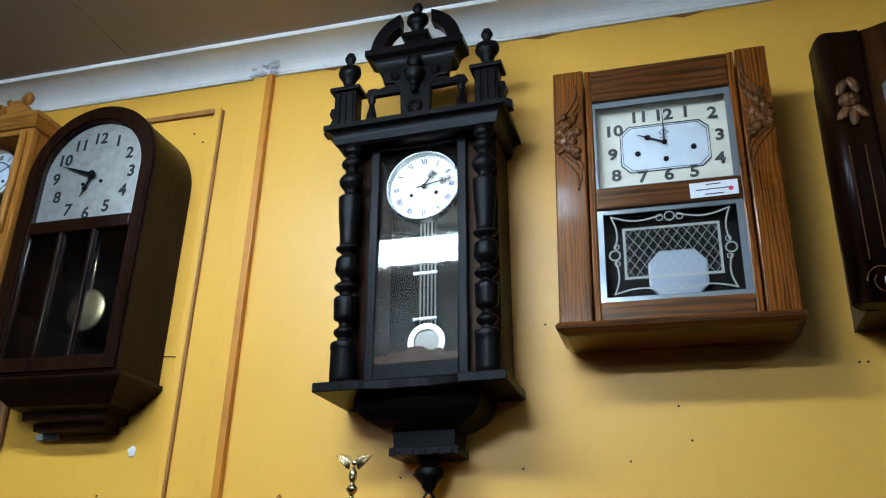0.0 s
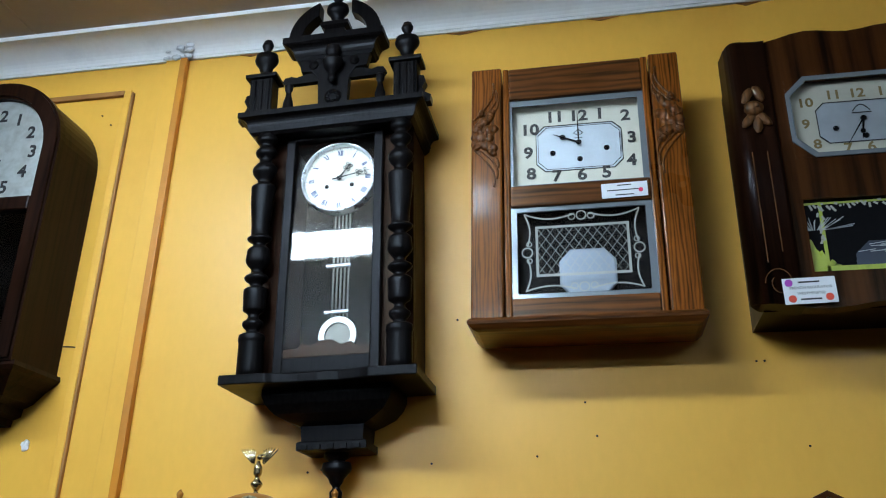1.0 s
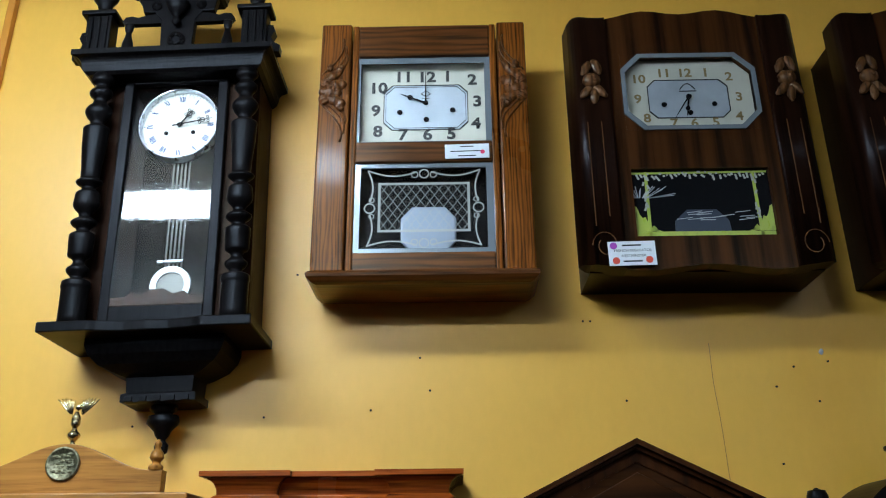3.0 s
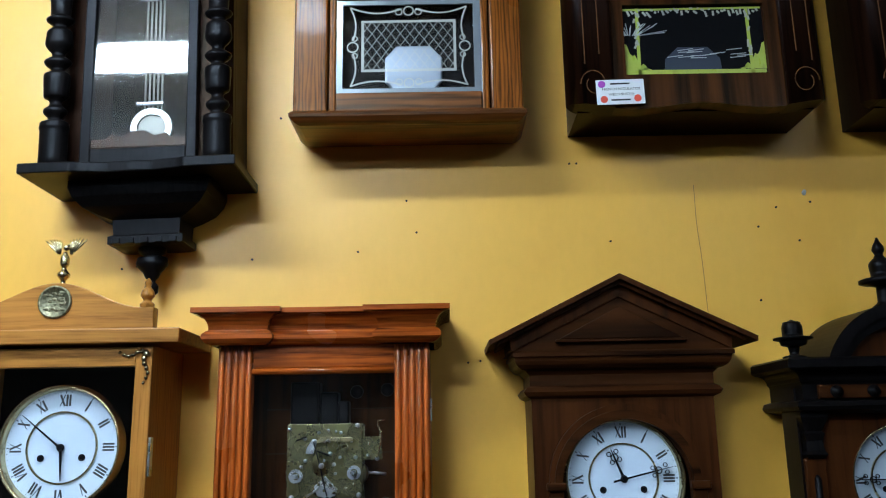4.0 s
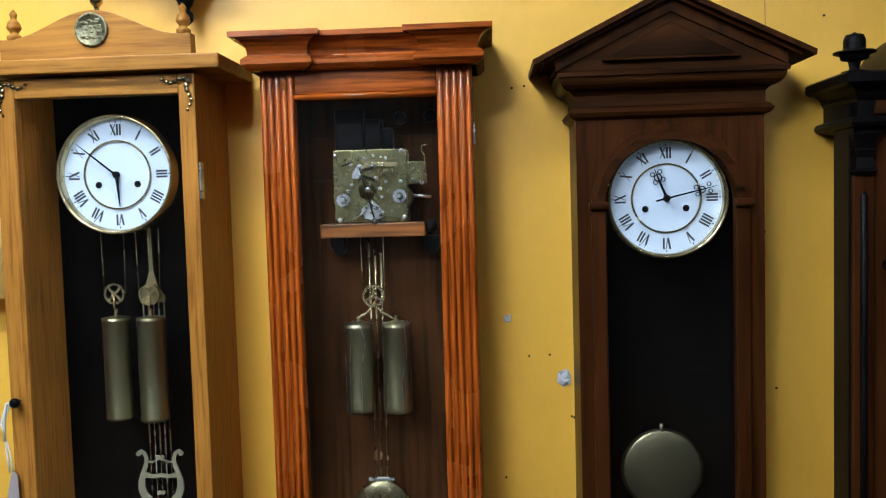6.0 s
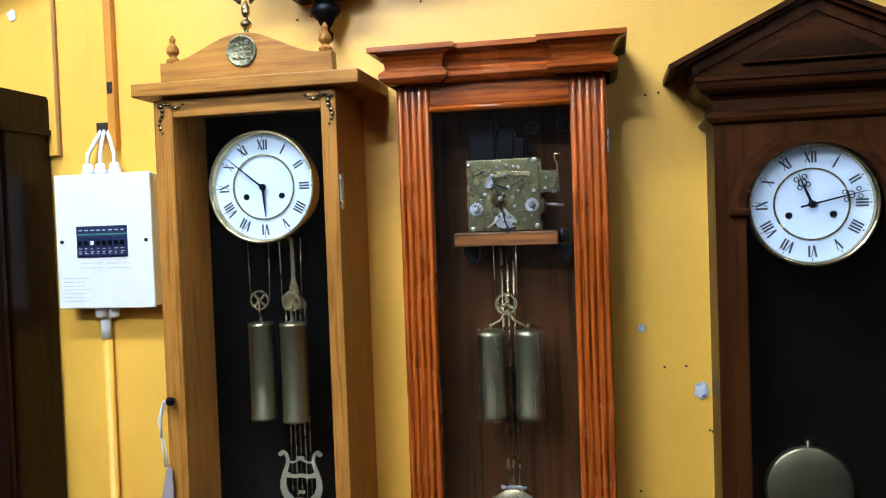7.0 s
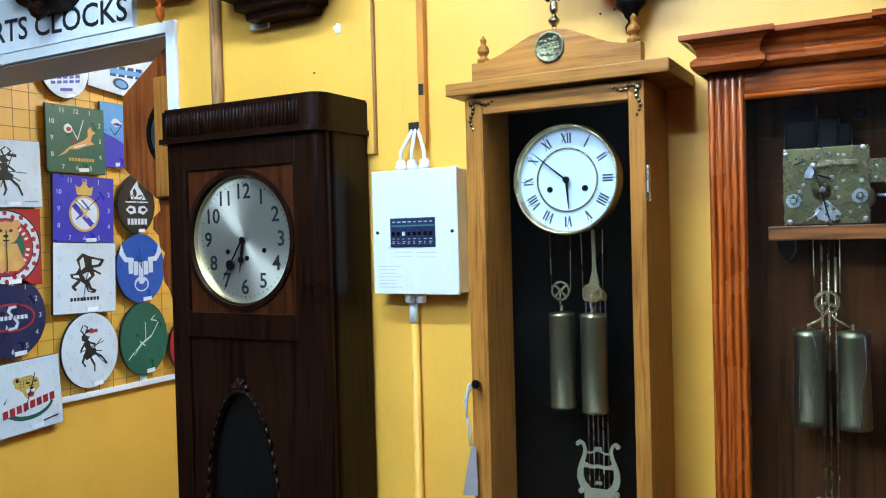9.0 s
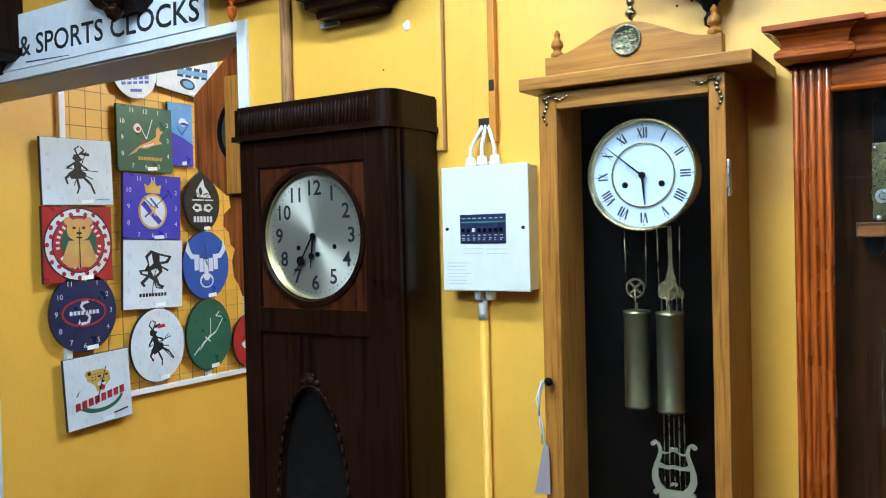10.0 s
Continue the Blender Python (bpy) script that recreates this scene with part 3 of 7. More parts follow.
def case_box(root, x0, x1, yf, yb, z0, z1, side, inner, back_in=0.02, thick=0.016, name="case_side"):
    """An open-fronted case: sides, floor, roof and back."""
    c = part(name, box(bmesh.new(), x0, x0 + thick, yf, yb, z0, z1), side, root)
    part("case_side", box(bmesh.new(), x1 - thick, x1, yf, yb, z0, z1), side, root)
    part("case_floor", box(bmesh.new(), x0 + thick, x1 - thick, yf, yb, z0, z0 + thick), side, root)
    part("case_roof", box(bmesh.new(), x0 + thick, x1 - thick, yf, yb, z1 - thick, z1), side, root)
    part("back_panel", box(bmesh.new(), x0 + thick, x1 - thick, yb - 0.008, yb - 0.002, z0 + thick, z1 - thick), inner, c)
    return c


def door_frame(root, x0, x1, z0, z1, gx0, gx1, gz0, gz1, y0, y1, mv, mh, name="door"):
    d = part(name, box(bmesh.new(), x0, gx0, y0, y1, z0, z1, 0.002), mv, root)
    part("stile", box(bmesh.new(), gx1, x1, y0, y1, z0, z1, 0.002), mv, d)
    part("top_rail", box(bmesh.new(), gx0, gx1, y0 + 0.0005, y1, gz1, z1, 0.002), mh, d)
    part("bottom_rail", box(bmesh.new(), gx0, gx1, y0 + 0.0005, y1, z0, gz0, 0.002), mh, d)
    return d


def urn(bm, x, y, z, h, r):
    """A turned urn finial topped by a ball."""
    lathe(bm, turned([(0, r * 0.55), (0.06, r * 0.6), (0.14, r * 0.4), (0.22, r * 0.55), (0.45, r), (0.58, r * 0.92), (0.62, r * 0.3), (0.68, r * 0.28), (0.84, r * 0.5), (0.95, r * 0.35), (1.0, r * 0.03)], z, z + h, n=4), x, y)
    return bm


def card(x0, x1, z0, z1, y, words, dots, label, tilt=0):
    t = thing("price_tag", ((x0 + x1) / 2, y, (z0 + z1) / 2), label, "price tag")
    c = part("card", box(bmesh.new(), x0, x1, y - 0.0012, y, z0, z1), PAPER, t)
    n = len(words)
    for i, wd in enumerate(words):
        zc = z1 - (z1 - z0) * (0.17 + 0.66 * i / max(1, n - 1))
        b = bmesh.new()
        if wd.isupper():
            write(b, wd, (x0 + x1) / 2 + 0.002, zc, y - 0.0016, (z1 - z0) * 0.15)
        else:
            w = (x1 - x0) * float(wd)
            stroke(b, [((x0 + x1) / 2 - w / 2, zc), ((x0 + x1) / 2 + w / 2, zc)], y - 0.0012, (z1 - z0) * 0.06, 0.0004)
        part("printed_line", b, INK, c)
    for fx, fz, m in dots:
        part("sticker", prism(bmesh.new(), circle(x0 + fx * (x1 - x0), z0 + fz * (z1 - z0), (z1 - z0) * 0.14, 18), y - 0.0022, y - 0.0012), m, c, "round coloured sticker")
    t.rotation_euler = (0, radians(tilt), 0)
    return t


# ---- ebonised regulator with turned columns ----
def vienna():
    c = -0.482
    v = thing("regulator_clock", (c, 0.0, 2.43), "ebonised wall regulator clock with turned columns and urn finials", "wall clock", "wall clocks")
    case_box(v, c - 0.115, c + 0.115, -0.15, 0.0, 2.14, 2.68, EBONY_RED, SHADED_IN)
    bd = part("backboard", box(bmesh.new(), c - 0.17, c - 0.105, -0.155, -0.13, 2.14, 2.68, 0.002), EBONY_RED, v)
    part("side_panel", box(bmesh.new(), c + 0.105, c + 0.17, -0.155, -0.13, 2.14, 2.68, 0.002), EBONY_RED, v)
    part("side_panel", box(bmesh.new(), c - 0.17, c - 0.16, -0.13, 0, 2.14, 2.68), EBONY_RED, v)
    part("side_panel", box(bmesh.new(), c + 0.16, c + 0.17, -0.13, 0, 2.14, 2.68), EBONY_RED, v)
    d = door_frame(v, c - 0.107, c + 0.107, 2.148, 2.676, c - 0.088, c + 0.088, 2.178, 2.662, -0.178, -0.156, EBONY, EBONY)
    part("scroll_rail", prism(bmesh.new(), [(c - 0.087, 2.172), (c + 0.087, 2.172), (c + 0.087, 2.196), (c + 0.06, 2.197), (c + 0.05, 2.206), (c + 0.03, 2.2), (c + 0.012, 2.211), (c - 0.012, 2.211), (c - 0.03, 2.2), (c - 0.05, 2.206), (c - 0.06, 2.197), (c - 0.087, 2.196)], -0.174, -0.164, 0.001), EBONY_RED, d, "shaped reddish lower rail")
    pn = box(bmesh.new(), c - 0.088, c + 0.088, -0.0015, 0.0015, -0.242, 0.242)
    pn.transform(Matrix.Translation((0, -0.166, 2.42)) @ Matrix.Rotation(radians(-3.2), 4, "X"))
    part("pane", pn, OLD_GLASS, d, "wavy old glass pane reflecting light").visible_shadow = False
    round_dial(v, c + 0.005, 2.576, -0.136, 0.084, 37, 80, CREAM, "roman", "ornate", False, STEEL, ((-0.33, -0.2), (0.33, -0.2)), BLUED, None, 0.8)
    p = pendulum(v, c + 0.012, 2.228, -0.12, 0.04, 2.5, mat("dull_silver_bob", (0.17, 0.17, 0.15), 0.5, 0.3), 5, 0.008)
    part("bob_ring", ring(bmesh.new(), circle(c + 0.012, 2.228, 0.039, 40), circle(c + 0.012, 2.228, 0.027, 40), -0.132, -0.124), SILVER_OLD, p, "dull silver rim")
    for z in (2.277, 2.377):
        part("crosspiece", box(bmesh.new(), c - 0.02, c + 0.032, -0.124, -0.116, z, z + 0.006, 0.001), STEEL, p)
    # columns
    prof = turned([(0, 0.029), (0.13, 0.029), (0.145, 0.031), (0.16, 0.03), (0.175, 0.016), (0.205, 0.025), (0.235, 0.014), (0.26, 0.026), (0.335, 0.028), (0.355, 0.016), (0.385, 0.029), (0.41, 0.015),
                   (0.455, 0.029), (0.495, 0.027), (0.52, 0.017), (0.545, 0.03), (0.56, 0.021), (0.74, 0.029), (0.765, 0.03), (0.785, 0.017), (0.84, 0.031), (0.885, 0.017), (0.92, 0.027), (0.95, 0.018), (0.975, 0.026), (1.0, 0.024)], 2.136, 2.672, n=4)
    for s in (-1, 1):
        part("column", lathe(bmesh.new(), [(q * 0.87 if q > 0.02 else q * 0.75, h) for q, h in prof], c + s * 0.148 + 0.003, -0.205, seg=24), EBONY, v, "black turned column")
    # cornice shelf and base shelf
    part("cornice", mould(bmesh.new(), c - 0.185, c + 0.185, -0.23, 0.0, [(-0.012, 2.668), (-0.004, 2.674), (0.0, 2.686)] + cove(0.0, 2.688, 0.014, 2.704, 5) + [(0.019, 2.706), (0.019, 2.718)]), EBONY, v)
    bs = [(c - 0.192, -0.25), (c - 0.1, -0.25), (c - 0.085, -0.243), (c - 0.04, -0.232), (c, -0.236), (c + 0.04, -0.232), (c + 0.085, -0.243), (c + 0.1, -0.25), (c + 0.192, -0.25), (c + 0.192, 0), (c - 0.192, 0)]
    b = bmesh.new()
    lo, hi = [b.verts.new((x, y, 2.119)) for x, y in bs], [b.verts.new((x, y, 2.138)) for x, y in bs]
    b.faces.new(lo), b.faces.new(hi)
    for i in range(len(bs)):
        b.faces.new((lo[i], lo[(i + 1) % len(bs)], hi[(i + 1) % len(bs)], hi[i]))
    bmesh.ops.recalc_face_normals(b, faces=b.faces)
    bmesh.ops.bevel(b, geom=list(b.edges), offset=0.002, segments=1, affect="EDGES")
    part("base_shelf", b, EBONY, v)
    # bracket below
    br = bmesh.new()
    rows = [(0.128, 2.119), (0.128, 2.106), (0.122, 2.09), (0.107, 2.073), (0.08, 2.06), (0.063, 2.054), (0.061, 2.026), (0.069, 2.022), (0.069, 2.008), (0.055, 2.006)]
    mould(br, c + 0.004, c + 0.004, -0.05, 0.0, [(w, z) for w, z in rows[::-1]])
    part("bracket", br, EBONY, v)
    for k in range(5):
        part("dentil", box(bmesh.new(), c - 0.056 + k * 0.026, c - 0.042 + k * 0.026, -0.124, -0.118, 2.008, 2.018, 0.001), EBONY, v)
    part("drop_finial", lathe(bmesh.new(), turned([(0, 0.004), (0.08, 0.012), (0.2, 0.013), (0.3, 0.007), (0.42, 0.014), (0.66, 0.03), (0.78, 0.028), (0.82, 0.016), (0.9, 0.026), (1, 0.026)], 1.914, 2.008, n=4), c + 0.004, -0.06), EBONY, v)
    # finials on fluted pedestals
    for s in (-1, 1):
        x = c + s * 0.163
        pd = part("pedestal", box(bmesh.new(), x - 0.026, x + 0.026, -0.226, -0.176, 2.712, 2.812, 0.002), EBONY, v)
        part("pedestal_cap", box(bmesh.new(), x - 0.036, x + 0.036, -0.236, -0.166, 2.812, 2.822, 0.002), EBONY, pd)
        for k in range(3):
            part("flute", box(bmesh.new(), x - 0.02 + k * 0.0155, x - 0.011 + k * 0.0155, -0.231, -0.226, 2.716, 2.808, 0.0015), EBONY, pd)
        o = s
        part("ear", prism(bmesh.new(), [(x + o * 0.026, 2.712), (x + o * 0.052, 2.712), (x + o * 0.053, 2.728), (x + o * 0.04, 2.736), (x + o * 0.034, 2.748), (x + o * 0.042, 2.764), (x + o * 0.038, 2.778), (x + o * 0.026, 2.78)], -0.21, -0.18), EBONY, pd)
        part("finial", urn(bmesh.new(), x, -0.2, 2.822, 0.108, 0.0275), EBONY, pd)
    # pierced crest
    y0, y1 = -0.215, -0.195
    cr = bmesh.new()
    prism(cr, [(c - 0.032, 2.712), (c + 0.032, 2.712), (c + 0.036, 2.8), (c + 0.05, 2.82), (c + 0.075, 2.822), (c + 0.082, 2.852), (c - 0.082, 2.852), (c - 0.075, 2.822), (c - 0.05, 2.82), (c - 0.036, 2.8)], y0, y1, 0.002)
    crest = part("crest", cr, EBONY, v, "pierced black crest")
    for s in (-1, 1):
        part("crest_arm", prism(bmesh.new(), [(c + s * 0.036, 2.794), (c + s * 0.112, 2.794), (c + s * 0.118, 2.802), (c + s * 0.112, 2.812), (c + s * 0.098, 2.814), (c + s * 0.085, 2.81), (c + s * 0.066, 2.816), (c + s * 0.036, 2.818)][::s], y0 + 0.003, y1), EBONY, crest)
        part("crest_foot", box(bmesh.new(), c + s * 0.032, c + s * 0.105, y0 + 0.004, y1, 2.712, 2.726, 0.001), EBONY, crest)
        part("baluster", lathe(bmesh.new(), turned([(0, 0.012), (0.12, 0.013), (0.35, 0.012), (0.75, 0.006), (0.85, 0.009), (1, 0.01)], 2.712, 2.796, n=4), c + s * 0.104, -0.205, seg=14), EBONY, crest)
        part("rosette", lathe(bmesh.new(), [(0.011, 0), (0.011, -0.004), (0.006, -0.005), (0.005, -0.009), (0.001, -0.01)], c + s * 0.047, y0, 2.836, 14, "y"), EBONY, crest)
    part("pendant", lathe(bmesh.new(), turned([(0, 0.004), (0.1, 0.009), (0.22, 0.006), (0.45, 0.02), (0.6, 0.024), (0.72, 0.012), (0.85, 0.017), (1, 0.016)], 2.778, 2.872, n=4), c, -0.23, seg=16), EBONY, crest)
    fl = bmesh.new()
    lathe(fl, [(0.019, 0), (0.019, -0.003), (0.004, -0.004)], c, y0, 2.748, 18, "y")
    for k in range(8):
        a = math.pi / 4 * k
        bmesh.ops.create_icosphere(fl, subdivisions=1, radius=0.0048, matrix=Matrix.Translation((c + 0.0115 * math.sin(a), y0 - 0.004, 2.748 + 0.0115 * math.cos(a))))
    part("rosette", fl, EBONY, crest)
    part("entablature", mould(bmesh.new(), c - 0.085, c + 0.085, -0.215, -0.16, [(0.0, 2.852), (0.004, 2.858)] + cove(0.006, 2.86, 0.024, 2.884, 5) + [(0.03, 2.888), (0.03, 2.903)]), EBONY, v)
    for s in (-1, 1):
        arc = [(c + s * 0.108 * math.cos(a), 2.903 + 0.105 * math.sin(a)) for a in np.linspace(0, 1.22, 12)]
        inn = [(c + s * 0.076 * math.cos(a), 2.903 + 0.072 * math.sin(a)) for a in np.linspace(1.05, 0, 10)]
        part("broken_pediment", prism(bmesh.new(), arc + inn, -0.225, -0.185, 0.003), EBONY, v)
    part("finial_block", mould(bmesh.new(), c - 0.02, c + 0.02, -0.22, -0.18, [(0.006, 2.903), (0.003, 2.925), (0.012, 2.932), (0.012, 2.942)]), EBONY, v)
    part("finial", urn(bmesh.new(), c, -0.2, 2.942, 0.096, 0.0265), EBONY, v)
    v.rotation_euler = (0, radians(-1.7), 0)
    # flattened in depth; shift and scale fitted to keep its outline from the camera
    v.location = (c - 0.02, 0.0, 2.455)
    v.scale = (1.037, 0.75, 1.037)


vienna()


# ---- carved oak chiming clock ----
def carve(root, x, z, s, y):
    """A low relief of leaves and blooms on a stile, mirrored by s."""
    rng2 = random.Random(7)
    for dx, dz, rx, rz, tilt in [(0.0, 0.03, 0.026, 0.011, 40), (0.008, 0.008, 0.024, 0.013, 15), (-0.004, -0.008, 0.026, 0.014, -8), (0.006, -0.028, 0.026, 0.012, -25), (-0.014, 0.014, 0.014, 0.012, 60), (0.004, 0.0, 0.012, 0.012, 0), (-0.016, -0.026, 0.013, 0.012, -60), (0.014, 0.046, 0.015, 0.008, 60), (0.016, -0.044, 0.014, 0.008, -50), (-0.006, 0.05, 0.01, 0.007, 75)]:
        m = Matrix.Translation((x + s * dx, y, z + dz)) @ Matrix.Rotation(-s * radians(tilt), 4, "Y") @ Matrix.Diagonal((rx, 0.008, rz, 1))
        b = bmesh.new()
        bmesh.ops.create_icosphere(b, subdivisions=3, radius=1, matrix=m)
        for vtx in b.verts:
            u = (m.inverted() @ vtx.co)
            vtx.co.y -= 0.0025 * math.cos(9 * u.x) + 0.002 * noise.noise(vtx.co * 150)
        part("carved_leaf", b, OAK_CUT, root, "", True)
    for up in (1, -1):
        for k, (len_, reach) in enumerate([(0.09, 0.026), (0.075, 0.024), (0.055, 0.018)]):
            pts = []
            for i in range(10):
                u = i / 9
                pts.append((x + s * (-0.022 + 0.008 * k + (reach + 0.018) * math.sin(u * 1.9)), y - 0.0005, z + up * (0.036 - 0.004 * k + len_ * u)))
            part("carved_stem", rod(bmesh.new(), pts, 0.0022, 5), OAK_CUT, root)


def oak_chimer():
    c, hw = 0.02, 0.218
    o = thing("chiming_clock", (c, 0.0, 2.23), "carved brown oak chiming wall clock with square dial", "wall clock", "wall clocks")
    case_box(o, c - hw + 0.012, c + hw - 0.008, -0.125, 0.0, 2.236, 2.8, OAK, SHADED_IN)
    y0, y1 = -0.152, -0.125
    front = part("stile", box(bmesh.new(), c - hw, c - 0.153, y0, y1, 2.25, 2.825, 0.004), OAK, o)
    part("stile", box(bmesh.new(), c + 0.16, c + hw + 0.002, y0, y1, 2.25, 2.825, 0.004), OAK, o)
    for a, b in ((c - 0.15, c - 0.137), (c + 0.143, c + 0.157)):
        part("bead", box(bmesh.new(), a, b, y0 + 0.003, y1, 2.25, 2.822, 0.003), OAK, o)
    part("top_rail", box(bmesh.new(), c - 0.137, c + 0.143, y0 + 0.002, y1, 2.742, 2.82, 0.003), OAK_H, o)
    part("middle_rail", box(bmesh.new(), c - 0.137, c + 0.143, y0 + 0.002, y1, 2.486, 2.534, 0.003), OAK_H, o)
    part("bottom_rail", box(bmesh.new(), c - 0.137, c + 0.143, y0 + 0.002, y1, 2.25, 2.29, 0.003), OAK_H, o)
    part("base_moulding", mould(bmesh.new(), c - hw, c + hw + 0.002, -0.152, -0.02, [(-0.012, 2.228), (-0.004, 2.231), (0.006, 2.24), (0.007, 2.246), (0.002, 2.252)]), OAK_H, o)
    carve(o, c - 0.19, 2.66, 1, y0)
    carve(o, c + 0.192, 2.665, -1, y0)
    # dial
    dy = -0.118
    d = part("dial", box(bmesh.new(), c - 0.132, c + 0.138, dy, dy + 0.004, 2.536, 2.74), CHAMPAGNE, o, "cream and silver square dial")
    cx, cz = c + 0.006, 2.632

    def octo(w, h, k):
        return [(cx - w + k, cz - h), (cx + w - k, cz - h), (cx + w, cz - h + k), (cx + w, cz + h - k), (cx + w - k, cz + h), (cx - w + k, cz + h), (cx - w, cz + h - k), (cx - w, cz - h + k)]
    part("dial_centre", prism(bmesh.new(), octo(0.088, 0.053, 0.018), dy - 0.001, dy), SILVER, d, "brushed silver dial centre")
    part("minute_band", ring(bmesh.new(), octo(0.09, 0.055, 0.018), octo(0.0885, 0.0535, 0.018), dy - 0.0018, dy), INK, d)
    part("minute_band", ring(bmesh.new(), octo(0.0855, 0.0505, 0.018), octo(0.0845, 0.0495, 0.018), dy - 0.0018, dy - 0.001), INK, d)
    spots = {12: (0, 0.074), 1: (0.045, 0.075), 2: (0.098, 0.066), 3: (0.108, 0.012), 4: (0.104, -0.042), 5: (0.052, -0.066), 6: (0.002, -0.067), 7: (-0.05, -0.067), 8: (-0.103, -0.058), 9: (-0.108, -0.008), 10: (-0.104, 0.048), 11: (-0.05, 0.075)}
    for k, (dx, dz) in spots.items():
        nb = bmesh.new()
        write(nb, str(k), cx + dx + 0.0019, cz + dz, dy - 0.0012, 0.036, 0, 1.1, 0.036)
        part("numeral", nb, INK, d, "bold black numeral")
    arbors(cx, cz, dy - 0.001, [(-0.055, -0.012), (0.057, -0.008), (0.001, -0.03)], 0.0058, d)
    mk = bmesh.new()
    stroke(mk, [(cx - 0.01, cz + 0.033), (cx, cz + 0.041), (cx + 0.01, cz + 0.033), (cx, cz + 0.026), (cx - 0.01, cz + 0.033)], dy - 0.001, 0.0012)
    stroke(mk, [(cx - 0.008, cz + 0.021), (cx + 0.008, cz + 0.021)], dy - 0.001, 0.001)
    part("dial_mark", mk, INK, d)
    hand("hour_hand", cx, cz + 0.008, dy - 0.005, 293, 0.058, 0.0022, d, BLACK, "spade")
    hand("minute_hand", cx, cz + 0.008, dy - 0.008, 0, 0.076, 0.0016, d, BLACK, "leaf")
    glass("dial_glass", c - 0.137, c + 0.143, 2.534, 2.742, -0.138, o)
    part("glass_bevel", ring(bmesh.new(), [(c - 0.137, 2.534), (c + 0.143, 2.534), (c + 0.143, 2.742), (c - 0.137, 2.742)], [(c - 0.131, 2.538), (c + 0.131, 2.538), (c + 0.131, 2.728), (c - 0.131, 2.728)], -0.142, -0.14), BEVEL_GLASS, o, "silvery bevelled glass edge")
    # lower door with etched lattice
    part("lower_back", box(bmesh.new(), c - 0.13, c + 0.135, -0.1, -0.096, 2.292, 2.484), BLACK, o)
    part("glass_bevel", ring(bmesh.new(), [(c - 0.137, 2.29), (c + 0.143, 2.29), (c + 0.143, 2.486), (c - 0.137, 2.486)], [(c - 0.125, 2.3), (c + 0.129, 2.3), (c + 0.129, 2.476), (c - 0.125, 2.476)], -0.144, -0.14), BEVEL_GLASS, o, "silvery bevelled glass edge")
    pane = glass("lower_pane", c - 0.137, c + 0.143, 2.29, 2.486, -0.138, o)
    ey = -0.1402
    gx, gz, gw, gh = c + 0.003, 2.39, 0.092, 0.054
    e = bmesh.new()
    ring(e, [(gx - gw, gz - gh), (gx + gw, gz - gh), (gx + gw, gz + gh), (gx - gw, gz + gh)], [(gx - gw + 0.005, gz - gh + 0.005), (gx + gw - 0.005, gz - gh + 0.005), (gx + gw - 0.005, gz + gh - 0.005), (gx - gw + 0.005, gz + gh - 0.005)], ey - 0.0006, ey)
    part("etched_border", e, ETCH, pane)
    e = bmesh.new()
    for k in range(-6, 14):
        for sgn in (1, -1):
            x0 = gx - gw + k * 0.0185
            za, zb = gz - gh, gz + gh
            run = 2 * gh * 0.72
            xa, xb = (x0, x0 + run) if sgn > 0 else (x0 + run, x0)
            pts = []
            for u in np.linspace(0, 1, 25):
                px = xa + (xb - xa) * u
                if gx - gw <= px <= gx + gw:
                    pts.append((px, za + (zb - za) * u))
            if len(pts) > 1:
                stroke(e, [pts[0], pts[-1]], ey, 0.0009, 0.0004)
    part("etched_lattice", e, ETCH, pane, "fine etched diamond lattice")
    e = bmesh.new()
    for s in (-1, 1):
        stroke(e, [(gx + s * (0.014 + 0.1 * u), 2.468 - 0.012 * math.sin(u * 3.0) + 0.006 * u) for u in np.linspace(0, 1, 10)], ey, 0.0028)
        stroke(e, [(gx + s * (0.014 + 0.1 * u), 2.308 + 0.01 * math.sin(u * 3.0) - 0.003 * u) for u in np.linspace(0, 1, 10)], ey, 0.0028)
        for up in (-1, 1):
            stroke(e, [(gx + s * (0.108 + 0.008 * math.sin(u * 3.0) * -1 + 0.006 * u), 2.388 + up * (0.014 + 0.068 * u)) for u in np.linspace(0, 1, 8)], ey, 0.0028)
        ring(e, circle(gx + s * 0.109, 2.388, 0.0115, 20), circle(gx + s * 0.109, 2.388, 0.009, 20), ey - 0.0006, ey)
        for up in (-1, 1):
            ring(e, circle(gx + s * 0.105, 2.388 + up * 0.018, 0.006, 14), circle(gx + s * 0.105, 2.388 + up * 0.018, 0.0042, 14), ey - 0.0006, ey)
        for zz in (2.462, 2.314):
            ring(e, circle(gx + s * 0.019, zz, 0.0075, 14), circle(gx + s * 0.019, zz, 0.0055, 14), ey - 0.0006, ey)
    ring(e, circle(gx, 2.464, 0.0105, 20), circle(gx, 2.464, 0.0082, 20), ey - 0.0006, ey)
    ring(e, circle(gx, 2.312, 0.0105, 20), circle(gx, 2.312, 0.0082, 20), ey - 0.0006, ey)
    part("etched_scrollwork", e, ETCH, pane, "etched scroll border")
    bob = [(gx + 0.008 + 0.056 * sx, 2.352 + sz * 0.05) for sx, sz in [(-0.6, -1), (0.6, -1), (1, -0.5), (1, 0.5), (0.6, 1), (-0.6, 1), (-1, 0.5), (-1, -0.5)]]
    part("pendulum_bob", prism(bmesh.new(), bob, -0.115, -0.108, 0.004), mat("pale_steel_bob", (0.34, 0.39, 0.46), 0.3, 0.7), o, "eight-sided silvery pendulum bob")
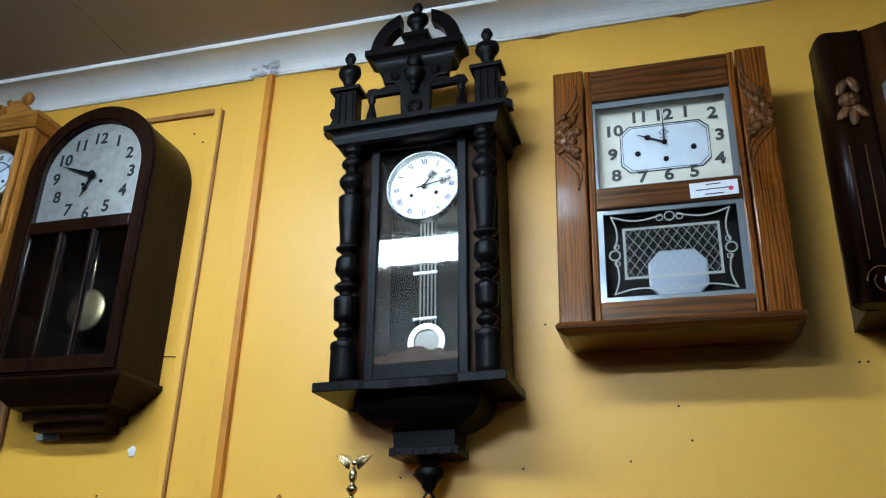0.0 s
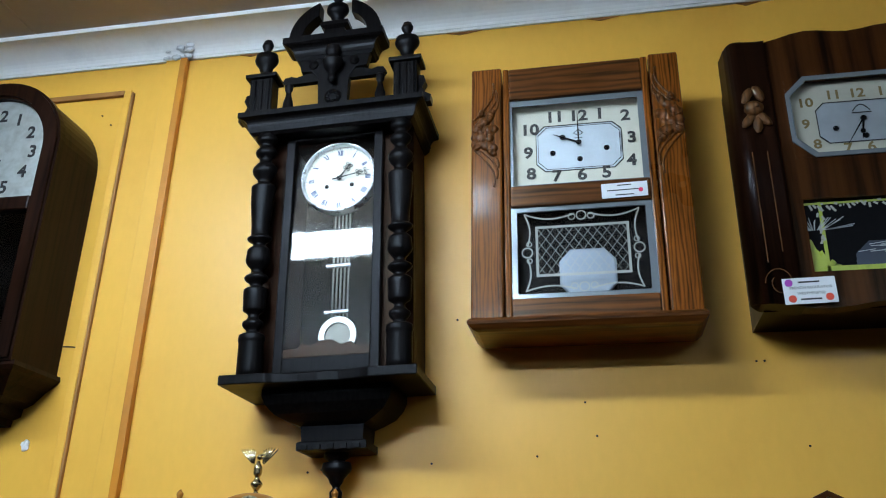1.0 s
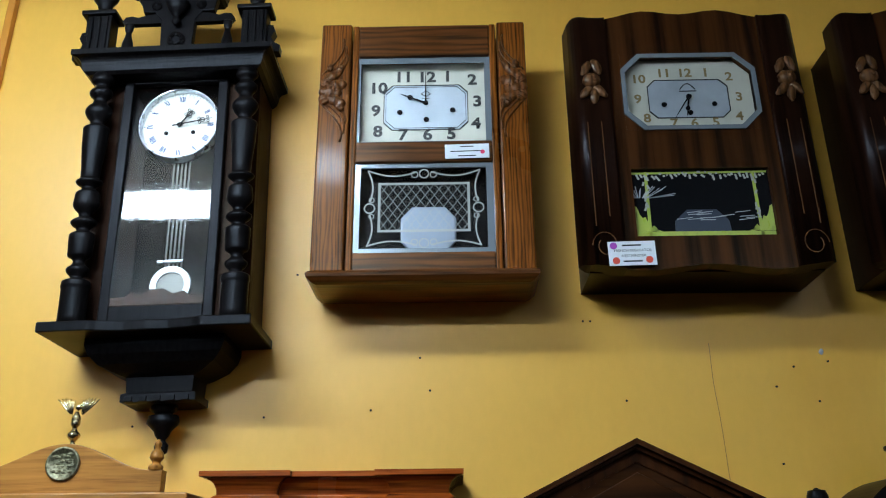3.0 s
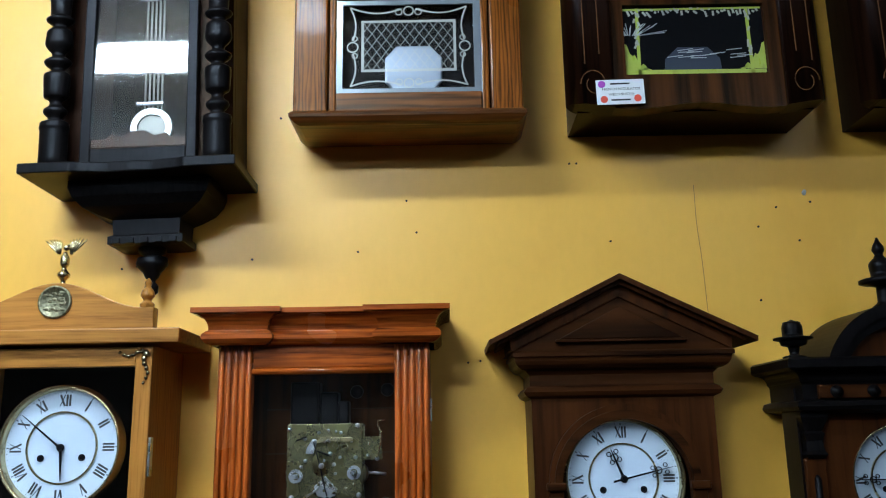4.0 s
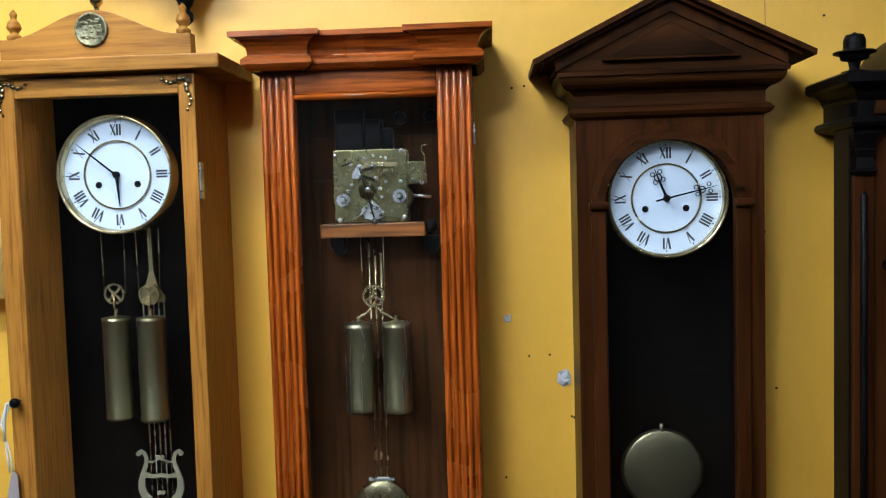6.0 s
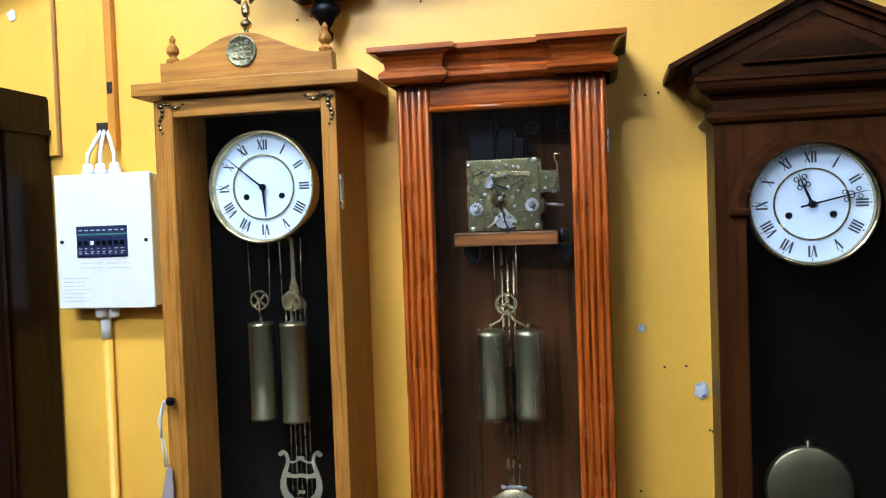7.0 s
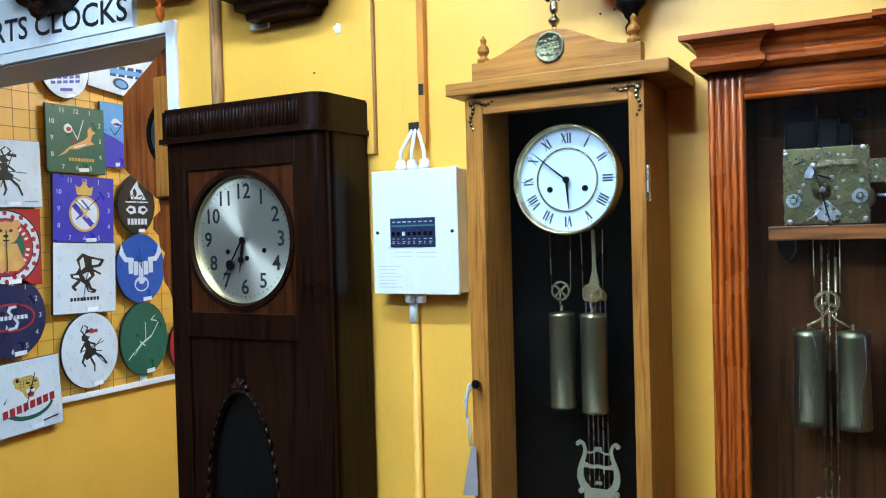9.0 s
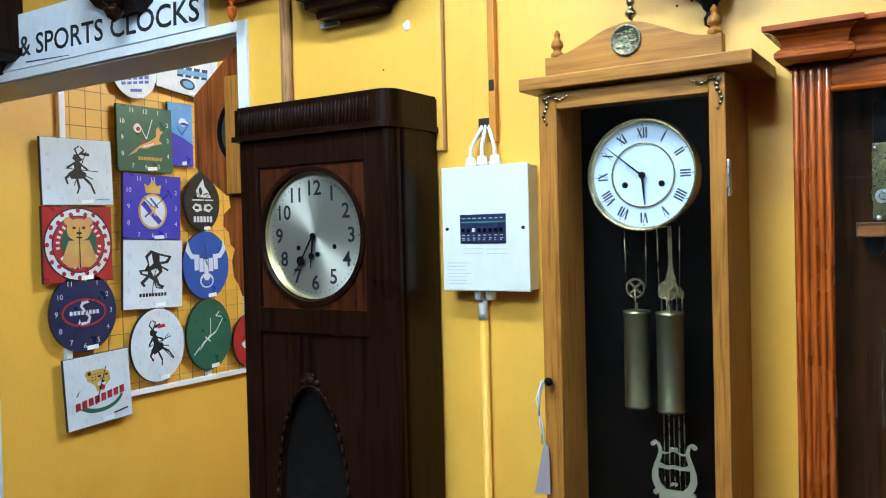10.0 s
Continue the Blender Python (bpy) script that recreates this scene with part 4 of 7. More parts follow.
    card(c + 0.046, c + 0.136, 2.491, 2.523, y0 - 0.001, ["0.3", "0.75", "0.4"], [(0.85, 0.42, PINK)], "white printed price tag with a pink spot on the oak clock", -1)


oak_chimer()


# ---- walnut chiming clocks with rounded sides ----
def petals(root, x, z, y, s=1.0):
    """Carved fruit with leaves above and below it."""
    def lump(name, m):
        b = bmesh.new()
        bmesh.ops.create_icosphere(b, subdivisions=3, radius=1, matrix=m)
        for v in b.verts:
            v.co += 0.002 * noise.noise_vector(v.co * 140)
        part(name, b, CARVED, root, "carved in paler wood", True)
    lump("carved_fruit", Matrix.Translation((x, y, z)) @ Matrix.Diagonal((0.019 * s, 0.012, 0.017 * s, 1)))
    lump("carved_stalk", Matrix.Translation((x + 0.004, y - 0.011, z)) @ Matrix.Diagonal((0.005, 0.004, 0.005, 1)))
    for dx, dz, a in [(-0.01, 0.03, 25), (0.012, 0.034, -20), (0.004, -0.036, 5), (-0.012, -0.026, 40), (0.016, -0.024, -40)]:
        lump("carved_leaf", Matrix.Translation((x + dx * s, y, z + dz * s)) @ Matrix.Rotation(radians(a), 4, "Y") @ Matrix.Diagonal((0.009 * s, 0.005, 0.02 * s, 1)))


def walnut_chimer(c, label, scene_pane=True, hw=0.247, hours=190, minute=213):
    w = thing("chiming_clock", (c, 0.0, 2.245), label, "wall clock", "wall clocks")
    case_box(w, c - hw + 0.02, c + hw - 0.02, -0.13, 0.0, 2.248, 2.79, MAHOG, SHADED_IN)
    k = 0.085
    bands = [(-hw, -hw + k, MAHOG, "side_board"), (-hw + k, hw - k, VENEER, "front_board"), (hw - k, hw, MAHOG, "side_board")]

    def zt(x):
        u = (x - c + hw) / (2 * hw)
        return 2.812 + 0.02 * math.sin(math.pi * u) + 0.006 * math.cos(6 * math.pi * u) - (0.012 * max(0, 1 - min(u, 1 - u) / 0.04) ** 2)

    def zb(x):
        u = (x - c + hw) / (2 * hw)
        return 2.246 + 0.006 * math.cos(4 * math.pi * u) + (0.012 * max(0, 1 - min(u, 1 - u) / 0.04) ** 2)
    for a, b, m, n in bands:
        fb = bmesh.new()
        if n == "front_board":
            cuts = [(a, b, 2.722, None), (a, b, 2.455, 2.544), (a, b, None, 2.31), (a, -0.136, 2.31, 2.455), (0.136, b, 2.31, 2.455), (a, -0.136, 2.544, 2.722), (0.136, b, 2.544, 2.722)]
            for p, q, z0, z1 in cuts:
                xs_ = np.linspace(c + p, c + q, 13)
                lo = [(x, zb(x) if z0 is None else z0) for x in xs_]
                hi = [(x, zt(x) if z1 is None else z1) for x in xs_[::-1]]
                part(n, prism(bmesh.new(), lo + hi, -0.165, -0.13), m, w)
            fb.free()
            continue
        else:
            xs_ = np.linspace(c + a, c + b, 15)
            edge = -1 if a < 0 else 1
            rows = []
            for x in xs_:
                u = (x - (c + a)) / (b - a)
                u = u if edge > 0 else 1 - u
                y = -0.172 if u < 0.62 else -0.172 + 0.05 * (1 - math.sqrt(max(0, 1 - ((u - 0.62) / 0.38) ** 2)))
                rows.append([fb.verts.new((x, y, zb(x))), fb.verts.new((x, y, zt(x))), fb.verts.new((x, -0.12, zt(x))), fb.verts.new((x, -0.12, zb(x)))])
            for p, q in zip(rows, rows[1:]):
                for i in range(4):
                    fb.faces.new((p[i], p[(i + 1) % 4], q[(i + 1) % 4], q[i])).smooth = i == 0
            fb.faces.new(rows[0]), fb.faces.new(rows[-1][::-1])
            bmesh.ops.recalc_face_normals(fb, faces=fb.faces)
        part(n, fb, m, w)
    for s in (-1, 1):
        for dx in (0.032, 0.06):
            b = bmesh.new()
            stroke(b, [(c + s * (hw - dx), 2.56), (c + s * (hw - dx), 2.33 + 0.02 * (dx > 0.05))], -0.1722, 0.002, 0.0005)
            part("inlay_line", b, CARVED, w)
        b = bmesh.new()
        stroke(b, [(c + s * (hw - 0.048 + 0.026 * math.cos(a) * (1 - a / 14)), 2.29 + 0.03 * math.sin(a) * (1 - a / 14)) for a in np.linspace(0, 7, 22)], -0.1722, 0.0018, 0.0005)
        part("inlay_scroll", b, CARVED, w)
        petals(w, c + s * (hw - 0.046), 2.655, -0.176)
    # dial behind eight-sided glass
    cx, cz, dy = c + 0.002, 2.624, -0.15

    def octo(wd, h, kk, up=0.0):
        zc = cz + up
        return [(cx - wd + kk, zc - h), (cx + wd - kk, zc - h), (cx + wd, zc - h + kk), (cx + wd, zc + h - kk), (cx + wd - kk, zc + h), (cx - wd + kk, zc + h), (cx - wd, zc + h - kk), (cx - wd, zc - h + kk)]
    part("dial_surround", ring(bmesh.new(), [(cx - 0.138, cz - 0.081), (cx, cz - 0.081), (cx + 0.138, cz - 0.081), (cx + 0.138, cz), (cx + 0.138, cz + 0.099), (cx, cz + 0.099), (cx - 0.138, cz + 0.099), (cx - 0.138, cz)],
                                octo(0.134, 0.086, 0.036, 0.009), -0.1655, -0.15), VENEER, w)
    d = part("dial", prism(bmesh.new(), octo(0.133, 0.086, 0.036, 0.009), dy, dy + 0.004), CHAMPAGNE, w, "eight-sided cream and silver dial")
    part("glass_bevel", ring(bmesh.new(), octo(0.14, 0.091, 0.038, 0.009), octo(0.131, 0.082, 0.035, 0.009), -0.169, -0.1662), BEVEL_GLASS, w, "silvery bevelled glass edge")
    part("dial_centre", prism(bmesh.new(), octo(0.082, 0.044, 0.016), dy - 0.001, dy), SILVER, d, "brushed silver dial centre")
    part("minute_band", ring(bmesh.new(), octo(0.084, 0.046, 0.016), octo(0.0825, 0.0445, 0.016), dy - 0.0018, dy), INK, d)
    spots = {12: (-0.002, 0.059), 1: (0.042, 0.059), 2: (0.09, 0.049), 3: (0.105, 0.002), 4: (0.1, -0.042), 5: (0.05, -0.055), 6: (0.006, -0.056), 7: (-0.036, -0.056), 8: (-0.09, -0.044), 9: (-0.105, 0), 10: (-0.1, 0.046), 11: (-0.046, 0.059)}
    for kk, (dx, dz) in spots.items():
        nb = bmesh.new()
        write(nb, str(kk), cx + dx, cz + dz * 1.05, dy - 0.0012, 0.028, 0, 1.1, 0.03)
        part("numeral", nb, GILT, d, "bronze numeral")
    arbors(cx, cz, dy - 0.001, [(-0.052, -0.014), (0.052, -0.014), (0.0, -0.034)], 0.0055, d)
    mk = bmesh.new()
    stroke(mk, [(cx - 0.016 + 0.032 * u, cz + 0.022 + 0.014 * math.sin(math.pi * u)) for u in np.linspace(0, 1, 8)], dy - 0.001, 0.002)
    stroke(mk, [(cx - 0.018, cz + 0.018), (cx + 0.018, cz + 0.018)], dy - 0.001, 0.002)
    part("dial_mark", mk, INK, d)
    hand("hour_hand", cx, cz + 0.003, dy - 0.004, hours, 0.046, 0.0022, d, BLACK, "spade")
    hand("minute_hand", cx, cz + 0.003, dy - 0.006, minute, 0.064, 0.0016, d, BLACK, "leaf")
    # painted lower pane
    pane = part("lower_pane", box(bmesh.new(), c - 0.136, c + 0.136, -0.155, -0.151, 2.31, 2.455), BLACK, w, "black painted glass with a green garden scene" if scene_pane else "black glass pane")
    if scene_pane:
        py = -0.1552
        b = bmesh.new()
        for s in (-1, 1):
            stroke(b, [(c + s * 0.108, 2.312), (c + s * 0.106, 2.452)], py, 0.006)
        stroke(b, [(c - 0.134, 2.317), (c + 0.134, 2.316)], py, 0.012)
        stroke(b, [(c - 0.134, 2.449), (c + 0.134, 2.45)], py - 0.0002, 0.004)
        part("painted_trellis", b, LIME, pane)
        for s in (-1, 1):
            pts = [(c + s * 0.135, 2.323)] + [(c + s * (0.135 - 0.05 * u), 2.323 + 0.055 * (1 - u) ** 1.5 + 0.006 * math.sin(19 * u)) for u in np.linspace(0, 1, 11)]
            part("painted_bush", prism(bmesh.new(), pts[::-s] if s < 0 else pts, py - 0.0006, py), LIME, pane)
        b = bmesh.new()
        r3 = random.Random(11)
        for k in range(34):
            x, z = c - 0.125 + 0.25 * k / 33, 2.443 + 0.008 * r3.random()
            stroke(b, [(x, z), (x + 0.008 * r3.random(), z - 0.012 * r3.random())], py - 0.0008, 0.004)
        for s in (-1, 1):
            for k in range(9):
                x, z = c + s * (0.104 + 0.008 * r3.random()), 2.36 + 0.085 * r3.random()
                stroke(b, [(x, z), (x + 0.01 * (r3.random() - 0.5), z - 0.008)], py - 0.0008, 0.004)
        part("painted_vine", b, ETCH, pane)
        b = bmesh.new()
        for k in range(26):
            a = r3.uniform(0, math.pi)
            x0, z0 = c - 0.118, 2.385
            q = r3.uniform(0.02, 0.07)
            stroke(b, [(x0 + 0.3 * q * math.cos(a), z0 + 0.01), (x0 + q * math.cos(a) + 0.012, z0 + 0.014 + 0.35 * q * math.sin(a))], py - 0.0004, 0.0012)
        part("painted_tree", b, FILLER, pane)
        b = bmesh.new()
        for k in range(14):
            x0 = c - 0.09 + 0.18 * r3.random()
            z0 = 2.345 + 0.02 * r3.random()
            stroke(b, [(x0, z0), (x0 + 0.03, z0 + 0.004 * r3.random())], py - 0.0004, 0.0012)
        part("painted_reeds", b, FILLER, pane)
        # flat shape on the opaque pane's face, to look from the camera like a bob behind
        bob = [(c - 0.005 + 0.055 * sx, 2.343 + sz * 0.026) for sx, sz in [(-1, -0.9), (1, -0.9), (0.95, 0.1), (0.55, 1), (-0.5, 1), (-0.95, 0.1)]]
        part("pendulum_bob", prism(bmesh.new(), bob, py - 0.0003, py), mat("dull_blue_bob", (0.035, 0.045, 0.07), 0.3, 0.3), w, "pendulum bob shape laid flat on the pane, dulled as if behind it")
    return w


walnut_chimer(0.572, "dark walnut chiming wall clock with eight-sided dial and painted pane")
walnut_chimer(1.13, "brown walnut chiming wall clock with carved roses", False, 0.235, 300, 60)
card(0.375, 0.465, 2.247, 2.296, -0.1735, ["0.4", "FRENCH REGULATOR", "WESTMINSTER", "0.4"], [(0.12, 0.82, PURPLE), (0.15, 0.2, REDDOT), (0.85, 0.22, REDDOT)], "white price tag with red and purple spots on the walnut clock", -1)


# ---- arched dark wall clock ----
def arched():
    c, hw, y0 = -1.368, 0.186, -0.17
    a = thing("arched_clock", (c, 0.0, 2.09), "dark mahogany arched wall clock with spotted silver dial", "wall clock", "wall clocks")
    zs = 2.72
    outer = [(c - hw, 2.2)] + [(c - hw * math.cos(t), zs + hw * math.sin(t)) for t in np.linspace(0, math.pi, 33)] + [(c + hw, 2.2)]
    iw = hw - 0.012
    inner = [(c - iw, 2.2)] + [(c - iw * math.cos(t), zs + iw * math.sin(t)) for t in np.linspace(0, math.pi, 33)] + [(c + iw, 2.2)]
    part("case", ring(bmesh.new(), outer, inner, -0.145, 0.0), MAHOG, a)
    part("back_panel", prism(bmesh.new(), inner, -0.012, -0.004), SHADED_IN, a)
    fo = [(c - hw - 0.004, 2.2)] + [(c - (hw + 0.004) * math.cos(t), zs + (hw + 0.004) * math.sin(t)) for t in np.linspace(0, math.pi, 33)] + [(c + hw + 0.004, 2.2)]
    fw = hw - 0.04
    fi = [(c - fw, 2.24)] + [(c - fw * math.cos(t), zs + fw * math.sin(t)) for t in np.linspace(0, math.pi, 33)] + [(c + fw, 2.24)]
    fb = ring(bmesh.new(), fo, fi, y0, -0.145)
    bmesh.ops.bevel(fb, geom=[e for e in fb.edges if all(abs(v.co.y - y0) < 1e-5 for v in e.verts) and len({round(v.co.x, 3) for v in e.verts}) > 0 and not all(abs(f.normal.y) > 0.5 for f in e.link_faces)], offset=0.006, segments=2, affect="EDGES")
    d = part("door", fb, MAHOG, a)
    part("middle_rail", box(bmesh.new(), c - fw, c + fw, y0 + 0.002, -0.145, 2.556, 2.59, 0.003), MAHOG, d)
    for dx in (-0.048, 0.048):
        part("glazing_bar", box(bmesh.new(), c + dx - 0.005, c + dx + 0.005, y0 + 0.004, -0.15, 2.24, 2.556, 0.002), MAHOG, d)
    for dx in (-0.097, 0.0, 0.097):
        glass("pane", c + dx - 0.048, c + dx + 0.048, 2.24, 2.556, -0.155, d)
    dy = -0.15
    dp = [(c - fw, 2.59)] + [(c - fw * math.cos(t), zs + fw * math.sin(t)) for t in np.linspace(0, math.pi, 33)] + [(c + fw, 2.59)]
    dl = part("dial", prism(bmesh.new(), dp, dy, dy + 0.004), SILVER_OLD, a, "spotted silver arched dial")
    cz = 2.715
    for k in range(1, 13):
        t = math.pi / 6 * k
        nb = bmesh.new()
        write(nb, str(k), c + 0.112 * math.sin(t), cz + 0.106 * math.cos(t), dy - 0.001, 0.044, radians(1), 1.0, 0.034)
        part("numeral", nb, INK, dl)
    arbors(c, cz, dy, [(-0.026, -0.022), (0.026, -0.018)], 0.005, dl)
    hand("minute_hand", c, cz, dy - 0.008, 289, 0.1, 0.0042, dl)
    hand("hour_hand", c, cz, dy - 0.005, 203, 0.064, 0.0036, dl, BLACK, "spade")
    pendulum(a, c + 0.012, 2.375, -0.09, 0.056, 2.55, BRASS)
    part("base", mould(bmesh.new(), c - hw, c + hw, -0.15, 0.0, [(-0.1, 2.09), (-0.09, 2.09), (-0.088, 2.106), (-0.07, 2.112), (-0.068, 2.13), (-0.045, 2.14), (-0.02, 2.165), (0.0, 2.18), (0.006, 2.184), (0.012, 2.192), (0.01, 2.202), (0.0, 2.204)]), MAHOG, a)
    part("label_strip", box(bmesh.new(), c - 0.12, c - 0.06, -0.02, -0.012, 2.078, 2.09), FILLER, a)


arched()


# ---- small honey-coloured clock ----
def honey_small():
    c, hw, y0 = -1.757, 0.125, -0.115
    h = thing("regulator_clock", (c, 0.0, 2.13), "honey-coloured wooden wall clock with scrolled crest", "wall clock", "wall clocks")
    case_box(h, c - hw + 0.01, c + hw - 0.01, -0.095, 0, 2.26, 2.92, HONEY, SHADED_IN)
    d = door_frame(h, c - hw, c + hw, 2.262, 2.916, c - 0.082, c + 0.082, 2.3, 2.9, y0, -0.095, HONEY, HONEY_H)
    glass("pane", c - 0.082, c + 0.082, 2.3, 2.9, -0.103, d)
    for s in (-1, 1):
        part("column", lathe(bmesh.new(), turned([(0, 0.01), (0.5, 0.011), (1, 0.009)], 2.6, 2.9, n=4), c + s * 0.1, y0 - 0.006, seg=12), HONEY, h)
    round_dial(h, c, 2.79, -0.08, 0.084, 300, 60)
    part("cornice", mould(bmesh.new(), c - hw, c + hw, y0, 0, [(0.0, 2.92), (0.006, 2.926), (0.016, 2.94), (0.02, 2.944), (0.02, 2.957)]), HONEY_H, h)
    for s in (-1, 1):
        arc = [(c + s * (0.115 - 0.1 * u), 2.957 + 0.06 * math.sin(u * 2.0) ** 1.4) for u in np.linspace(0, 1, 12)]
        part("scroll_crest", prism(bmesh.new(), arc + [(c + s * 0.012, 2.957)], y0, -0.09, 0.003), HONEY_H, h)
        part("scroll_end", lathe(bmesh.new(), [(0.019, 0.0), (0.02, -0.008), (0.01, -0.012), (0.008, -0.016)], c + s * 0.082, y0, 3.01, 18, "y"), HONEY, h)
    part("finial", urn(bmesh.new(), c, -0.1, 2.957, 0.075, 0.018), HONEY, h)
    part("base", mould(bmesh.new(), c - hw, c + hw, y0, 0, [(-0.07, 2.2), (-0.05, 2.215), (-0.02, 2.225), (0.0, 2.235), (0.014, 2.245), (0.014, 2.26)]), HONEY_H, h)
    part("drop_finial", lathe(bmesh.new(), turned([(0, 0.003), (0.25, 0.012), (0.5, 0.014), (0.65, 0.006), (0.8, 0.01), (1, 0.012)], 2.128, 2.2, n=4), c, -0.07, seg=16), CHERRY, h)


honey_small()


# ---- dark clocks above the sign ----
def dark_regulator(c, hw, zb, label, drop=0.06):
    k = thing("regulator_clock", (c, 0.0, zb), label, "wall clock", "wall clocks")
    case_box(k, c - hw + 0.02, c + hw - 0.02, -0.13, 0, zb + 0.14, zb + 0.62, MAHOG, SHADED_IN)
    d = door_frame(k, c - hw + 0.02, c + hw - 0.02, zb + 0.142, zb + 0.618, c - hw + 0.05, c + hw - 0.05, zb + 0.17, zb + 0.6, -0.15, -0.13, MAHOG, MAHOG)
    glass("pane", c - hw + 0.05, c + hw - 0.05, zb + 0.17, zb + 0.6, -0.14, d)
    round_dial(k, c, zb + 0.5, -0.12, min(0.08, hw - 0.055), 300, 70)
    part("cornice", mould(bmesh.new(), c - hw + 0.02, c + hw - 0.02, -0.15, 0, [(0, zb + 0.62), (0.02, zb + 0.64), (0.02, zb + 0.655)]), MAHOG, k)
    part("base", mould(bmesh.new(), c, c, hw - 0.15, 0, [(0.05, zb + drop * 0.6), (0.09, zb + drop), (hw * 0.75, zb + 0.1), (hw - 0.01, zb + 0.115), (hw, zb + 0.125), (hw, zb + 0.14)]), MAHOG, k)
    part("drop_finial", lathe(bmesh.new(), turned([(0, 0.004), (0.3, 0.022), (0.6, 0.03), (0.8, 0.018), (1, 0.03)], zb, zb + drop, n=4), c, -0.09, seg=18), MAHOG, k)


dark_regulator(-2.24, 0.15, 2.2, "dark mahogany wall clock hanging over the white sign")
dark_regulator(-3.04, 0.19, 2.08, "dark brown wall clock hanging over the sign's end", 0.1)


# ---- sign ----
sg = thing("shop_sign", (-2.45, -0.014, 2.15), "white board sign with black capital letters above the opening", "sign")
part("board", box(bmesh.new(), -3.1, -1.925, -0.018, -0.0145 + 0.0145, 2.151, 2.34, 0.001), PAPER, sg)
sb = bmesh.new()
wd = [v.co.x for v in letters("& SPORTS CLOCKS").vertices]
wide = 0.92 / (max(wd) - min(wd)) / 0.098
write(sb, "& SPORTS CLOCKS", -2.406, 2.213, -0.0188, 0.098, radians(1.2), wide, 0.014)
part("lettering", sb, INK, sg, "black capital lettering")
sb = bmesh.new()
prism(sb, [(-2.83, 2.166), (-2.58, 2.158), (-2.58, 2.16), (-2.83, 2.171)], -0.0188, -0.018)
part("underline", sb, INK, sg)


# ---- honey oak weight-driven regulator ----
def oak_regulator():
    c = -0.607
    o = thing("weight_clock", (c, 0.0, 0.55), "honey oak weight-driven regulator clock with glazed door", "wall clock", "long clocks")
    x0, x1, yf = -0.789, -0.4255, -0.178
    case_box(o, x0 + 0.003, x1 - 0.002, yf + 0.022, 0.0, 0.62, 1.812, HONEY, SHADED_IN)
    d = door_frame(o, x0, x1, 0.63, 1.81, -0.75, -0.455, 0.68, 1.776, yf, yf + 0.02, HONEY, HONEY_H)
    glass("pane", -0.75, -0.455, 0.68, 1.776, yf + 0.011, d)
    part("knob", lathe(bmesh.new(), [(0.003, 0), (0.004, -0.008), (0.008, -0.012), (0.009, -0.018), (0.005, -0.022)], -0.772, yf, 1.238, 14, "y"), BLACK, d, "small dark knob")
    part("hinge", box(bmesh.new(), x1 - 0.001, x1 + 0.004, yf + 0.004, yf + 0.018, 1.59, 1.655, 0.001), STEEL, d, "steel hinge")
    # brass corner mounts
    for s, xc in ((1, -0.773), (-1, -0.436)):
        b = bmesh.new()
        for k in range(7):
            u = k / 6
            bmesh.ops.create_icosphere(b, subdivisions=1, radius=0.0055 - 0.0025 * u, matrix=Matrix.Translation((xc + s * 0.046 * u, yf - 0.002, 1.797 + 0.004 * math.sin(7 * u))) @ Matrix.Diagonal((1.3, 0.6, 1, 1)))
            bmesh.ops.create_icosphere(b, subdivisions=1, radius=0.0055 - 0.0025 * u, matrix=Matrix.Translation((xc + s * 0.004 * math.sin(7 * u), yf - 0.002, 1.797 - 0.05 * u)) @ Matrix.Diagonal((1, 0.6, 1.3, 1)))
        part("corner_mount", b, BRASS_DK, d, "pierced brass corner mount", True)
    part("roof_board", box(bmesh.new(), -0.8215, -0.3745, -0.2, 0.0, 1.8145, 1.84, 0.003), HONEY_H, o)
    # crest
    pts = [(-0.776, 1.84), (-0.431, 1.84), (-0.431, 1.88)]
    for u in np.linspace(1, -1, 25):
        w = 0.5 + 0.5 * math.cos(math.pi * min(1, abs(u) * 1.08))
        pts.append((c + u * 0.168, 1.881 + 0.046 * w))
    pts.append((-0.776, 1.88))
    part("crest", prism(bmesh.new(), pts, -0.17, -0.148, 0.002), HONEY_H, o, "arched oak crest")
    md = bmesh.new()
    lathe(md, [(0.0295, 0.0), (0.0295, -0.004), (0.026, -0.005), (0.025, -0.003), (0.001, -0.003)], c, -0.17, 1.892, 32, "y")
    r5 = random.Random(3)
    for k in range(26):
        bmesh.ops.create_icosphere(md, subdivisions=1, radius=0.0025 + 0.002 * r5.random(), matrix=Matrix.Translation((c + r5.uniform(-0.017, 0.017), -0.1735, 1.892 + r5.uniform(-0.017, 0.017))) @ Matrix.Diagonal((1.5, 0.5, 0.7, 1)))
    part("medallion", md, BRONZE, o, "round embossed brass medallion")
    for x in (-0.753, -0.447):
        part("finial", lathe(bmesh.new(), turned([(0, 0.012), (0.12, 0.013), (0.25, 0.007), (0.42, 0.0125), (0.55, 0.011), (0.72, 0.005), (0.86, 0.0065), (1, 0.002)], 1.88, 1.934, n=4), x, -0.16, seg=16), HONEY, o)
    e = bmesh.new()
    lathe(e, turned([(0, 0.006), (0.08, 0.004), (0.3, 0.0115), (0.5, 0.004), (0.62, 0.008), (0.8, 0.008), (1, 0.003)], 1.925, 1.985, n=4), -0.601, -0.16, seg=14)
    bmesh.ops.create_icosphere(e, subdivisions=2, radius=0.006, matrix=Matrix.Translation((-0.598, -0.163, 1.992)))
